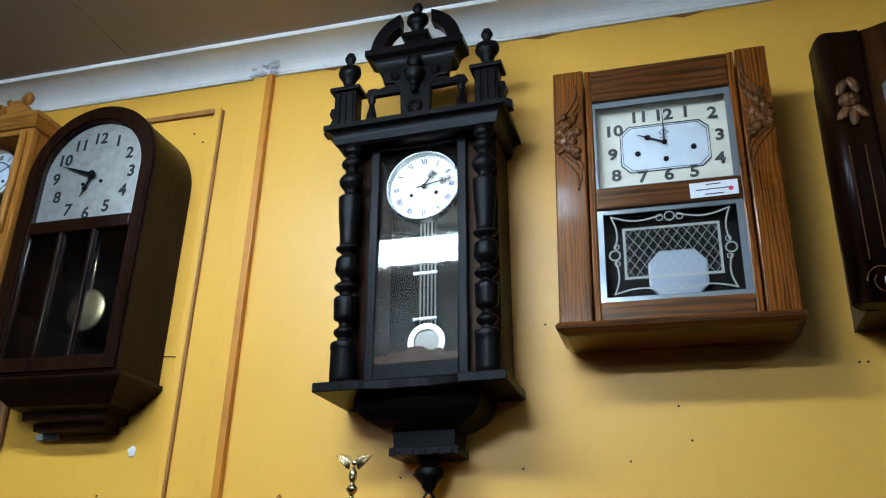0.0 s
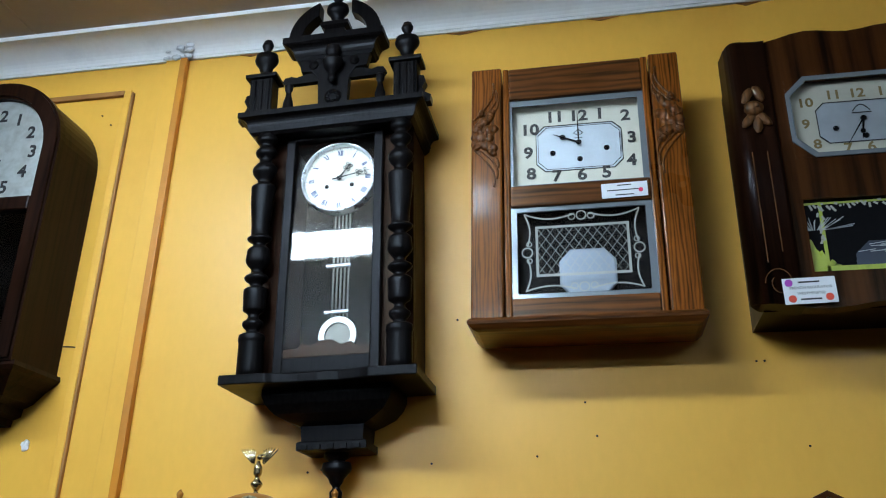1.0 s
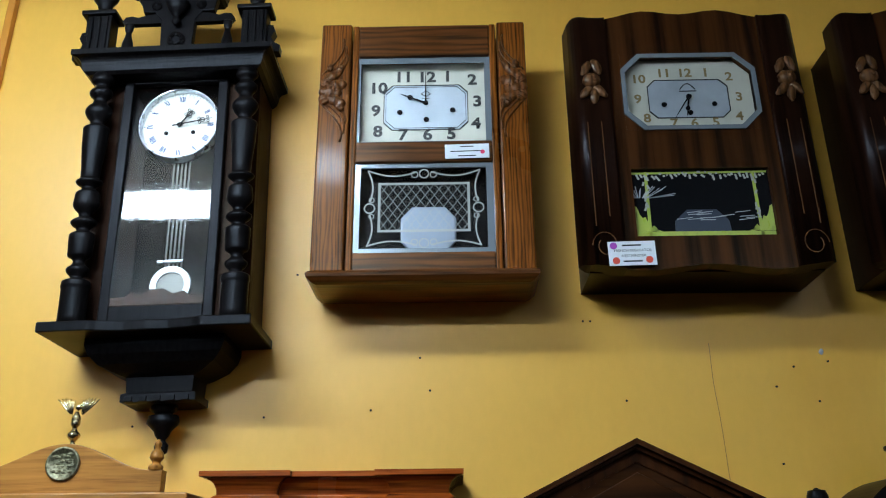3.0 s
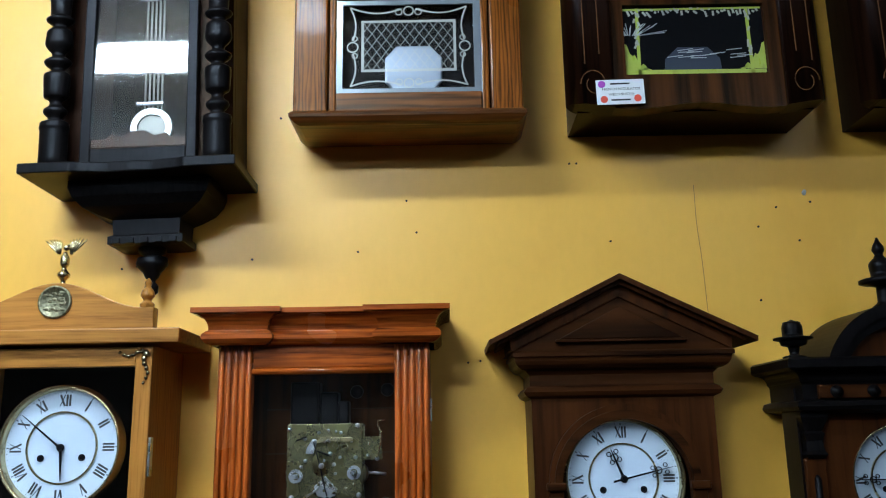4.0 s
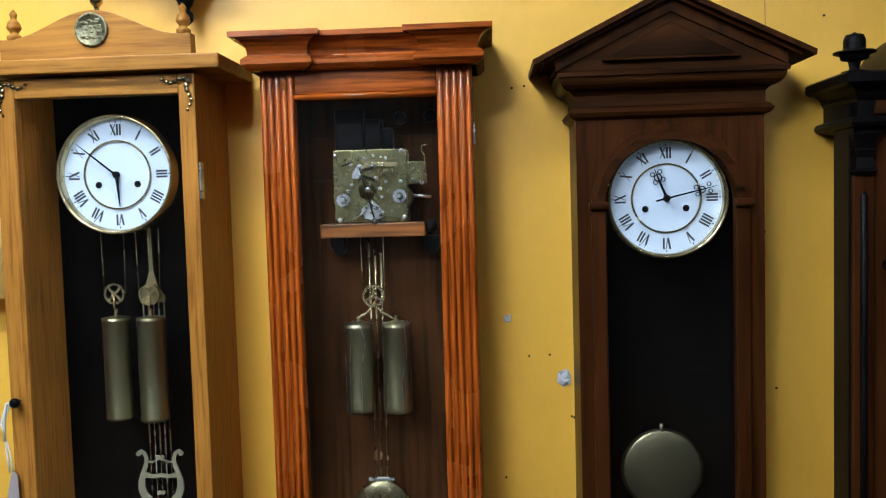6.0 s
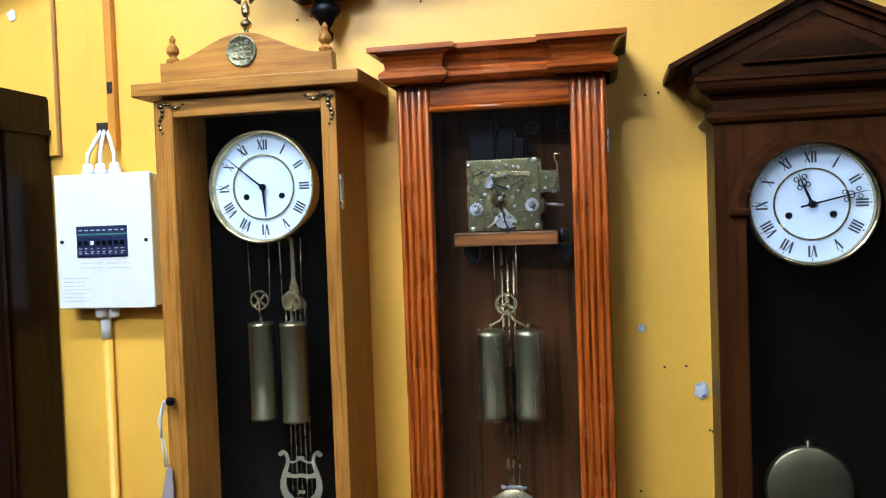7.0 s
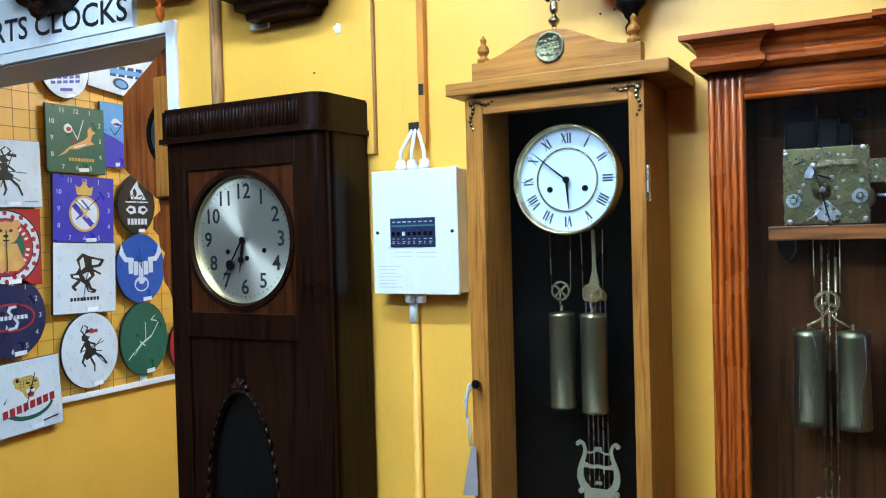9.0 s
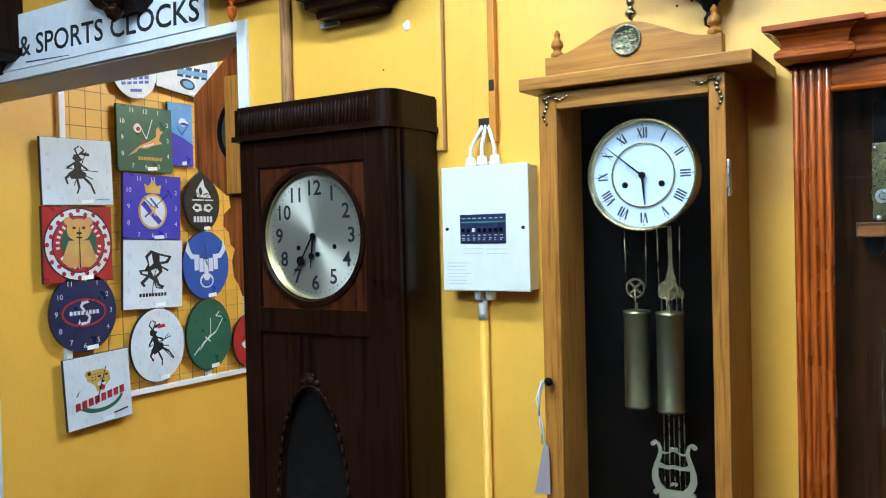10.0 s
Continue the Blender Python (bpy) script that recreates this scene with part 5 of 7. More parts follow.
    bmesh.ops.create_icosphere(e, subdivisions=1, radius=0.0025, matrix=Matrix.Translation((-0.592, -0.167, 1.996)))
    part("ornament", e, BRASS, o, "small gilt bird ornament with raised wings", True)
    for s in (-1, 1):
        for k in range(6):
            e = bmesh.new()
            a = radians(46 + 9 * k)
            ln = 0.044 - 0.0028 * k
            m = Matrix.Translation((-0.601 + s * (0.009 + ln * 0.5 * math.cos(a)), -0.16, 1.975 + ln * 0.5 * math.sin(a) + 0.003)) @ Matrix.Rotation(-s * a if s > 0 else a, 4, "Y") @ Matrix.Diagonal((ln * 0.5, 0.0018, 0.0022, 1))
            bmesh.ops.create_icosphere(e, subdivisions=1, radius=1, matrix=m)
            part("feather", e, BRASS, o, "raised gilt wing feather", True)
    round_dial(o, -0.598, 1.64, -0.115, 0.1105, 176, 309, ENAMEL, "roman", "leaf")
    weight(o, -0.622, -0.1, 1.184, 1.375, 0.0262, 1.42, 1.54)
    weight(o, -0.556, -0.1, 1.18, 1.374, 0.0265, 1.417, 1.54)
    # lyre pendulum
    ly = bmesh.new()
    lx, ly_y = -0.557, -0.085
    arm = [(0.0425, 1.113, 0.005), (0.037, 1.1165, 0.006), (0.03, 1.112, 0.006), (0.0265, 1.102, 0.006), (0.028, 1.09, 0.007), (0.033, 1.076, 0.009), (0.0375, 1.06, 0.011), (0.038, 1.045, 0.013), (0.033, 1.031, 0.014), (0.024, 1.022, 0.014)]
    for s in (-1, 1):
        for i, ((xa, za, wa), (xb, zb, wb)) in enumerate(zip(arm, arm[1:])):
            stroke(ly, [(lx + s * xa, za), (lx + s * xb, zb)], ly_y, (wa + wb) / 2, 0.003 + 0.0001 * i)
            prism(ly, circle(lx + s * xb, zb, wb / 2, 10), ly_y - 0.00294 - 0.0001 * i, ly_y)
        prism(ly, circle(lx + s * 0.041, 1.112, 0.0045, 12), ly_y - 0.0048, ly_y)
        prism(ly, circle(lx + s * 0.0365, 1.017, 0.0055, 12), ly_y - 0.0048, ly_y)
        prism(ly, circle(lx + s * 0.026, 1.07, 0.005, 10), ly_y - 0.0044, ly_y)
        prism(ly, circle(lx + s * 0.0035, 1.036, 0.0035, 10), ly_y - 0.0044, ly_y)
        prism(ly, circle(lx + s * 0.004, 1.104, 0.0042, 10), ly_y - 0.0044, ly_y)
    stroke(ly, [(lx - 0.027, 1.096), (lx - 0.015, 1.095), (lx, 1.102), (lx + 0.015, 1.095), (lx + 0.027, 1.096)], ly_y, 0.0035, 0.0028)
    stroke(ly, [(lx - 0.028, 1.07), (lx - 0.014, 1.067), (lx, 1.07), (lx + 0.014, 1.067), (lx + 0.028, 1.07)], ly_y, 0.007, 0.0028)
    prism(ly, [(lx - 0.03, 1.024), (lx + 0.03, 1.024), (lx + 0.03, 0.985), (lx - 0.03, 0.985)], ly_y - 0.0028, ly_y)
    p = part("pendulum", ly, mat("dull_pale_brass", (0.36, 0.34, 0.23), 0.48, 0.85), o, "brass lyre pendulum")
    for k in range(5):
        b = bmesh.new()
        rod(b, [(lx - 0.02 + 0.01 * k, ly_y + 0.003, 1.0), (lx - 0.02 + 0.01 * k, ly_y + 0.003, 1.4)], 0.0014, 5)
        part("pendulum_rod", b, STEEL if k % 2 else BRASS_DK, p)
    part("pendulum_hanger", prism(bmesh.new(), [(lx - 0.024, 1.4), (lx + 0.024, 1.4), (lx + 0.026, 1.412), (lx + 0.012, 1.43), (lx + 0.004, 1.46), (lx + 0.003, 1.54), (lx - 0.005, 1.54), (lx - 0.004, 1.46), (lx - 0.013, 1.43), (lx - 0.026, 1.412)], ly_y - 0.001, ly_y + 0.003), BRASS, p)
    part("base", mould(bmesh.new(), x0, x1, yf, 0, [(-0.03, 0.56), (0.0, 0.58), (0.02, 0.6), (0.02, 0.622)]), HONEY_H, o)
    # tag and string hang from the knob
    t = thing("hanging_tag", (-0.79, yf - 0.02, 1.23), "white cotton string with a folded card tag on the door knob", "tag")
    b = bmesh.new()
    for s, n in ((0, 0.0), (1, 0.006)):
        rod(b, [(-0.772, yf - 0.014, 1.24), (-0.785 - n, yf - 0.012, 1.232), (-0.797 - n, yf - 0.01, 1.2), (-0.796 + n, yf - 0.01, 1.15), (-0.792 + n, yf - 0.01, 1.11)], 0.0016, 5)
    part("string", b, STRING, t)
    part("string", rod(bmesh.new(), [(-0.776, yf - 0.016, 1.24), (-0.788, yf - 0.014, 1.236), (-0.795, yf - 0.012, 1.21), (-0.797, yf - 0.012, 1.168)], 0.0028, 6), STRING, t)
    part("tag_card", prism(bmesh.new(), [(-0.789, 1.106), (-0.783, 1.114), (-0.777, 1.106), (-0.775, 1.012), (-0.81, 1.008)], yf - 0.012, yf - 0.0105), mat("lilac_card", (0.3, 0.25, 0.25), 0.7), t, "grey card tag")



oak_regulator()


# ---- orange pine regulator with bare movement ----
def pine_regulator():
    x0, x1, yf = -0.324, 0.055, -0.132
    p = thing("weight_clock", (-0.133, 0.0, 0.55), "orange-stained pine regulator clock with fluted sides and no dial", "wall clock", "long clocks")
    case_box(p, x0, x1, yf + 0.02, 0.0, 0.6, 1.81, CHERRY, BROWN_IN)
    for a, b in ((x0, -0.262), (-0.008, x1)):
        st = part("stile", box(bmesh.new(), a, b, yf + 0.004, yf + 0.02, 0.62, 1.814), CHERRY, p)
        n = 5
        w = (b - a) / n
        for k in range(n):
            part("flute", lathe(bmesh.new(), [(w * 0.2, 0.63), (w * 0.47, 0.64), (w * 0.47, 1.8), (w * 0.2, 1.812)], a + w * (k + 0.5), yf + 0.004, seg=12), CHERRY, st)
    part("top_rail", box(bmesh.new(), -0.262, -0.008, yf + 0.002, yf + 0.02, 1.772, 1.816, 0.003), CHERRY_H, p)
    part("bead", rod(bmesh.new(), [(-0.262, yf + 0.002, 1.766), (-0.008, yf + 0.002, 1.766)], 0.006, 12), CHERRY_H, p)
    part("bottom_rail", box(bmesh.new(), -0.262, -0.008, yf + 0.002, yf + 0.02, 0.62, 0.68, 0.003), CHERRY_H, p)
    glass("pane", -0.262, -0.008, 0.68, 1.772, yf + 0.012, p)
    # shaped cornice: three runs, the middle one set back
    def run(bm, a, b, yy):
        prof = [(0.0, 1.812), (0.008, 1.815), (0.014, 1.822), (0.014, 1.83), (0.008, 1.836), (0.004, 1.838)] + cove(0.004, 1.84, 0.026, 1.866, 6) + [(0.03, 1.867), (0.03, 1.876)]
        return mould(bm, a, b, yy, 0.0, prof)
    part("cornice", run(bmesh.new(), x0 - 0.008, x1 + 0.008, yf - 0.006), CHERRY_H, p, "glossy moulded cornice")
    for a, b in ((x0 - 0.008, -0.235), (-0.03, x1 + 0.008)):
        part("cornice_block", run(bmesh.new(), a + 0.0, b, yf - 0.024), CHERRY_H, p)
    # movement on its seat board
    my = -0.075
    # darker oak here puts the case's inner shade into the board's colour
    part("seat_board", box(bmesh.new(), -0.23, -0.038, -0.1, -0.02, 1.513, 1.538, 0.002), OAK_H, p)
    mv = part("movement_plate", box(bmesh.new(), -0.207, -0.07, my, my + 0.003, 1.54, 1.674, 0.0012), PLATE, p, "greenish brass clock movement plate")
    part("back_plate", box(bmesh.new(), -0.207, -0.07, -0.035, -0.032, 1.54, 1.674), PLATE, mv)
    part("side_plate", box(bmesh.new(), -0.078, -0.034, my + 0.004, my + 0.007, 1.609, 1.65, 0.001), PLATE, mv)

    def boss(name, x, z, r, h, m, base=0.0):
        part(name, lathe(bmesh.new(), [(r, base), (r, base - h * 0.7), (r * 0.75, base - h), (0.0004, base - h)], x, my, z, 14, "y"), m, mv)
    for x, z in ((-0.202, 1.665), (-0.079, 1.67), (-0.197, 1.545), (-0.076, 1.548)):
        boss("pillar_nut", x, z, 0.0045, 0.006, STEEL)
    for x, z, r in ((-0.173, 1.609, 0.0035), (-0.121, 1.602, 0.0035), (-0.128, 1.621, 0.004), (-0.13, 1.644, 0.0035), (-0.109, 1.658, 0.003), (-0.174, 1.648, 0.0035), (-0.11, 1.614, 0.003), (-0.118, 1.586, 0.0028), (-0.18, 1.598, 0.0035),
                    (-0.082, 1.614, 0.0035), (-0.149, 1.658, 0.0028), (-0.132, 1.662, 0.0028), (-0.118, 1.66, 0.0022), (-0.139, 1.609, 0.0025), (-0.165, 1.632, 0.003), (-0.09, 1.643, 0.003), (-0.058, 1.637, 0.0022), (-0.06, 1.617, 0.0028), (-0.043, 1.611, 0.004), (-0.1, 1.56, 0.0025), (-0.19, 1.57, 0.002), (-0.085, 1.568, 0.002)):
        boss("screw", x, z, r, 0.005, STEEL)
    for x, z in ((-0.203, 1.63), (-0.2, 1.62), (-0.185, 1.656), (-0.203, 1.6), (-0.16, 1.655), (-0.1, 1.575), (-0.088, 1.628), (-0.196, 1.608)):
        part("pivot_hole", prism(bmesh.new(), circle(x, z, 0.0018, 10), my - 0.0006, my), HOLE, mv)
    # winding arbors in their collars
    for x, z in ((-0.19, 1.582), (-0.085, 1.587)):
        ab = part("winding_collar", ring(bmesh.new(), circle(x, z, 0.0125, 24), circle(x, z, 0.0068, 24), my - 0.004, my), STEEL, mv)
        part("winding_square", box(bmesh.new(), x - 0.0038, x + 0.0038, my - 0.02, my, z - 0.0038, z + 0.0038, 0.0008), STEEL, ab)
    # barrel edges showing beside the plate
    for x, z, r in ((-0.19, 1.582, 0.022), (-0.083, 1.585, 0.022)):
        part("barrel", lathe(bmesh.new(), [(r * 0.8, 0.008), (r, 0.009), (r, 0.03), (r * 0.8, 0.031)], x, my, z, 32, "y"), PLATE, mv)
    # centre wheel, snail, rack and levers
    part("snail", lathe(bmesh.new(), [(0.016, 0), (0.016, -0.002), (0.009, -0.0025), (0.009, -0.005)], -0.145, my, 1.598, 26, "y"), PLATE, mv)
    boss("centre_arbor", -0.143, 1.6, 0.0052, 0.016, STEEL)
    boss("rack_stud", -0.157, 1.642, 0.0055, 0.009, STEEL)
    for x, z, r in ((-0.12, 1.635, 0.0072), (-0.104, 1.632, 0.0082)):
        part("cam", ring(bmesh.new(), circle(x, z, r, 20), circle(x, z, r * 0.45, 20), my - 0.008, my), PLATE, mv)
    part("rack_lever", prism(bmesh.new(), [(-0.153, 1.644), (-0.144, 1.65), (-0.132, 1.651), (-0.088, 1.649), (-0.086, 1.643), (-0.094, 1.641), (-0.135, 1.643), (-0.15, 1.639)], my - 0.009, my - 0.006, 0.0008), BRASS_DK, mv, "brass lever")
    part("rack_tail", prism(bmesh.new(), [(-0.162, 1.644), (-0.153, 1.64), (-0.158, 1.62), (-0.172, 1.622), (-0.17, 1.632)], my - 0.006, my - 0.003, 0.0006), STEEL, mv)
    part("suspension_cock", prism(bmesh.new(), [(-0.157, 1.563), (-0.136, 1.582), (-0.114, 1.559), (-0.118, 1.548), (-0.132, 1.543), (-0.15, 1.548)], my - 0.007, my - 0.003, 0.0008), STEEL, mv, "bright steel bracket")
    for x, z in ((-0.147, 1.567), (-0.136, 1.571), (-0.126, 1.566), (-0.137, 1.557), (-0.12, 1.553)):
        boss("screw", x, z, 0.0026, 0.004, PLATE, -0.007)
    for pts, r, m in (([(-0.169, 1.547), (-0.155, 1.556), (-0.146, 1.564)], 0.0022, STEEL), ([(-0.157, 1.642), (-0.145, 1.6), (-0.136, 1.562), (-0.132, 1.548)], 0.0014, BLACK), ([(-0.058, 1.588), (-0.026, 1.584)], 0.0028, STEEL),
                      ([(-0.043, 1.612), (-0.036, 1.64), (-0.036, 1.66), (-0.041, 1.669), (-0.041, 1.678), (-0.028, 1.679)], 0.0016, BRASS), ([(-0.188, 1.645), (-0.17, 1.651)], 0.0014, BLACK), ([(-0.14, 1.64), (-0.128, 1.646)], 0.0018, STEEL), ([(-0.15, 1.626), (-0.128, 1.618)], 0.0018, BLACK)):
        part("lever", rod(bmesh.new(), [(x, my - 0.011, z) for x, z in pts], r, 6), m, mv)
    part("crutch_loop", ring(bmesh.new(), circle(-0.129, 1.542, 0.0055, 18), circle(-0.129, 1.542, 0.0036, 18), -0.104, -0.101), BLACK, mv)
    for x in (-0.222, -0.045):
        part("bracket", prism(bmesh.new(), [(x, 1.512), (x + 0.03, 1.512), (x + 0.03, 1.49), (x + 0.022, 1.478), (x + 0.012, 1.478), (x + 0.002, 1.496)], -0.06, -0.02, 0.002), BLACK, p, "black iron bracket")
    for x0_, x1_, z1_ in ((-0.207, -0.153, 1.752), (-0.152, -0.118, 1.733), (-0.119, -0.098, 1.716)):
        part("chime_block", box(bmesh.new(), x0_, x1_, -0.05, -0.012, 1.62, z1_, 0.004), BLACK, p, "black chime block")
    for x, z in ((-0.083, 1.732), (-0.026, 1.735), (-0.03, 1.53)):
        part("chime_hammer", lathe(bmesh.new(), [(0.004, 0.02), (0.011, 0.012), (0.0125, 0.0), (0.011, -0.008), (0.006, -0.012), (0.0004, -0.013)], x, -0.05, z, 18, "y"), BLACK, p, "dark round hammer head", True)
    for z in (1.702, 1.62):
        part("back_joint", box(bmesh.new(), -0.26, -0.01, -0.0095, -0.0085, z, z + 0.002), HOLE, p)
    # weights on one pulley, wrapped in film
    for x in (-0.168, -0.098):
        b = bmesh.new()
        lathe(b, [(0.024, 1.186), (0.0265, 1.19), (0.0265, 1.2), (0.0255, 1.203), (0.0255, 1.34), (0.0265, 1.344), (0.0265, 1.352), (0.012, 1.356), (0.003, 1.358), (0.003, 1.366)], x, -0.085, 0, 30)
        wt = part("weight", b, WEIGHT, p, "brass cylinder weight wrapped in clear film")
        b = bmesh.new()
        r7 = random.Random(int(-x * 1000))
        for k in range(9):
            t = r7.uniform(0, 6.28)
            rod(b, [(x + 0.0268 * math.sin(t + 0.15 * j * r7.random()), -0.085 - 0.0268 * math.cos(t), 1.186 + 0.034 * j) for j in range(6)], 0.0004, 4)
        part("film_crease", b, STEEL, wt)
    b = ring(bmesh.new(), circle(-0.138, 1.404, 0.021, 28), circle(-0.138, 1.404, 0.0165, 28), -0.09, -0.082)
    for k in range(3):
        t = 2 * math.pi * k / 3
        stroke(b, [(-0.138, 1.404), (-0.138 + 0.018 * math.sin(t), 1.404 + 0.018 * math.cos(t))], -0.084, 0.005, 0.003)
    part("pulley", b, BRASS, p)
    for s in (-1, 1):
        b = bmesh.new()
        rod(b, [(-0.137, -0.085, 1.392), (-0.137 + s * 0.012, -0.086, 1.374), (-0.137 + s * 0.03, -0.086, 1.364), (-0.136 + s * 0.036, -0.086, 1.36)], 0.0028)
        part("yoke", b, BRASS, p)
        b = bmesh.new()
        rod(b, [(-0.138 + s * 0.02, -0.085, 1.4), (-0.138 + s * 0.021, -0.085, 1.513)], 0.001, 5)
        part("cable", b, BRASS_DK, p)
    pd = pendulum(p, -0.137, 0.995, -0.06, 0.054, 1.51, BRASS_DK, 3, 0.011)
    part("crosspiece", box(bmesh.new(), -0.162, -0.112, -0.064, -0.056, 1.047, 1.053, 0.001), STEEL, pd)
    part("hinge", box(bmesh.new(), x1 - 0.001, x1 + 0.003, yf + 0.006, yf + 0.018, 1.675, 1.715), STEEL, p)
    part("base", mould(bmesh.new(), x0, x1, yf, 0, [(-0.02, 0.56), (0.0, 0.57), (0.015, 0.6), (0.015, 0.622)]), CHERRY_H, p)


pine_regulator()


# ---- dark walnut regulator with pediment ----
def pediment_regulator():
    x0, x1, yf = 0.236, 0.562, -0.118
    c = 0.396
    p = thing("regulator_clock", (c, 0.0, 0.55), "dark walnut regulator clock with triangular pediment", "wall clock", "long clocks")
    case_box(p, x0, x1, yf + 0.018, 0.0, 0.6, 1.72, WALNUT, SHADED_IN)
    gx0, gx1, gz = c - 0.112, c + 0.116, 1.558
    arch = [(gx0, 0.7), (gx0, gz)] + [(c + 0.002 - 0.114 * math.cos(t), gz + 0.114 * math.sin(t)) for t in np.linspace(0.05, math.pi - 0.05, 30)] + [(gx1, gz), (gx1, 0.7)]
    out = [(x0, 0.62), (x0, gz)] + [(x0 + (x1 - x0) * u, 1.722) for u in np.linspace(0, 1, 30)] + [(x1, gz), (x1, 0.62)]
    d = part("door", ring(bmesh.new(), out, arch, yf, yf + 0.018), WALNUT, p)
    ao = [(c + 0.002 - 0.137 * math.cos(t), gz + 0.004 + 0.137 * math.sin(t)) for t in np.linspace(0.0, math.pi, 34)]
    ai = [(c + 0.002 - 0.1145 * math.cos(t), gz + 0.1145 * math.sin(t)) for t in np.linspace(0.0, math.pi, 34)]
    am = [(c + 0.002 - 0.128 * math.cos(t), gz + 0.002 + 0.128 * math.sin(t)) for t in np.linspace(0.0, math.pi, 34)]
    part("arch_moulding", ring(bmesh.new(), ao, am, yf - 0.009, yf, False), WALNUT, d)
    part("arch_bead", ring(bmesh.new(), am, ai, yf - 0.014, yf, False), WALNUT_H, d)
    for a, b in ((gx0 - 0.024, gx0 + 0.002), (gx1 - 0.002, gx1 + 0.024)):
        part("capital", box(bmesh.new(), a - 0.004, b + 0.004, yf - 0.018, yf, 1.552, 1.566, 0.003), WALNUT_H, d)
        part("door_bead", box(bmesh.new(), a, b, yf - 0.008, yf, 0.7, 1.552, 0.003), WALNUT, d)
    g = part("pane", prism(bmesh.new(), arch, yf + 0.008, yf + 0.011), GLASS, d)
    g.visible_shadow = False
    round_dial(p, c, 1.569, -0.096, 0.109, 338, 77, ENAMEL, "roman", "ornate", True, BRASS, ((-0.34, -0.17), (0.32, -0.17)))
    pendulum(p, c - 0.008, 1.068, -0.07, 0.076, 1.152, mat("dim_brass", (0.2, 0.18, 0.11), 0.35, 1.0))
    # entablature
    part("entablature", mould(bmesh.new(), x0, x1, yf, 0.0, [(0.0, 1.71), (0.01, 1.715), (0.014, 1.722), (0.008, 1.73), (0.002, 1.733), (0.002, 1.752), (0.008, 1.758)] + cove(0.01, 1.76, 0.03, 1.782, 5, False) + [(0.034, 1.783), (0.034, 1.79), (0.03, 1.793)]), WALNUT_H, p)
    tri = [(c - 0.2, 1.793), (c + 0.2, 1.793), (c, 1.893)]
    ti = part("tympanum", prism(bmesh.new(), tri, yf - 0.028, 0.0), WALNUT_H, p)
    part("tympanum_panel", prism(bmesh.new(), [(c - 0.112, 1.812), (c + 0.112, 1.812), (c, 1.87)], yf - 0.036, yf - 0.028, 0.002), WALNUT_H, ti)
    part("tympanum_bead", box(bmesh.new(), c - 0.116, c + 0.116, yf - 0.04, yf - 0.028, 1.807, 1.812, 0.001), WALNUT_H, ti)
    for s in (-1, 1):
        # raking cornice of stepped strips
        L = Vector((0.232, 0, -0.112))
        for k, (off, th, out_, half) in enumerate([(-0.033, 0.022, 0.032, 0.196), (-0.0135, 0.006, 0.044, 0.216), (-0.007, 0.009, 0.056, 0.235)]):
            za, zb = 1.924 + off * 1.1, 1.924 - half * 0.487 + off * 1.1
            pts = [(c, za), (c + s * half, zb), (c + s * (half + 0.001), zb + th), (c, za + th * 1.1)]
            part("raking_cornice", prism(bmesh.new(), pts if s > 0 else pts[::-1], yf - out_, 0.0), WALNUT, p)
    part("base", mould(bmesh.new(), x0, x1, yf, 0, [(-0.02, 0.56), (0.0, 0.57), (0.015, 0.6), (0.015, 0.622)]), WALNUT_H, p)


pediment_regulator()


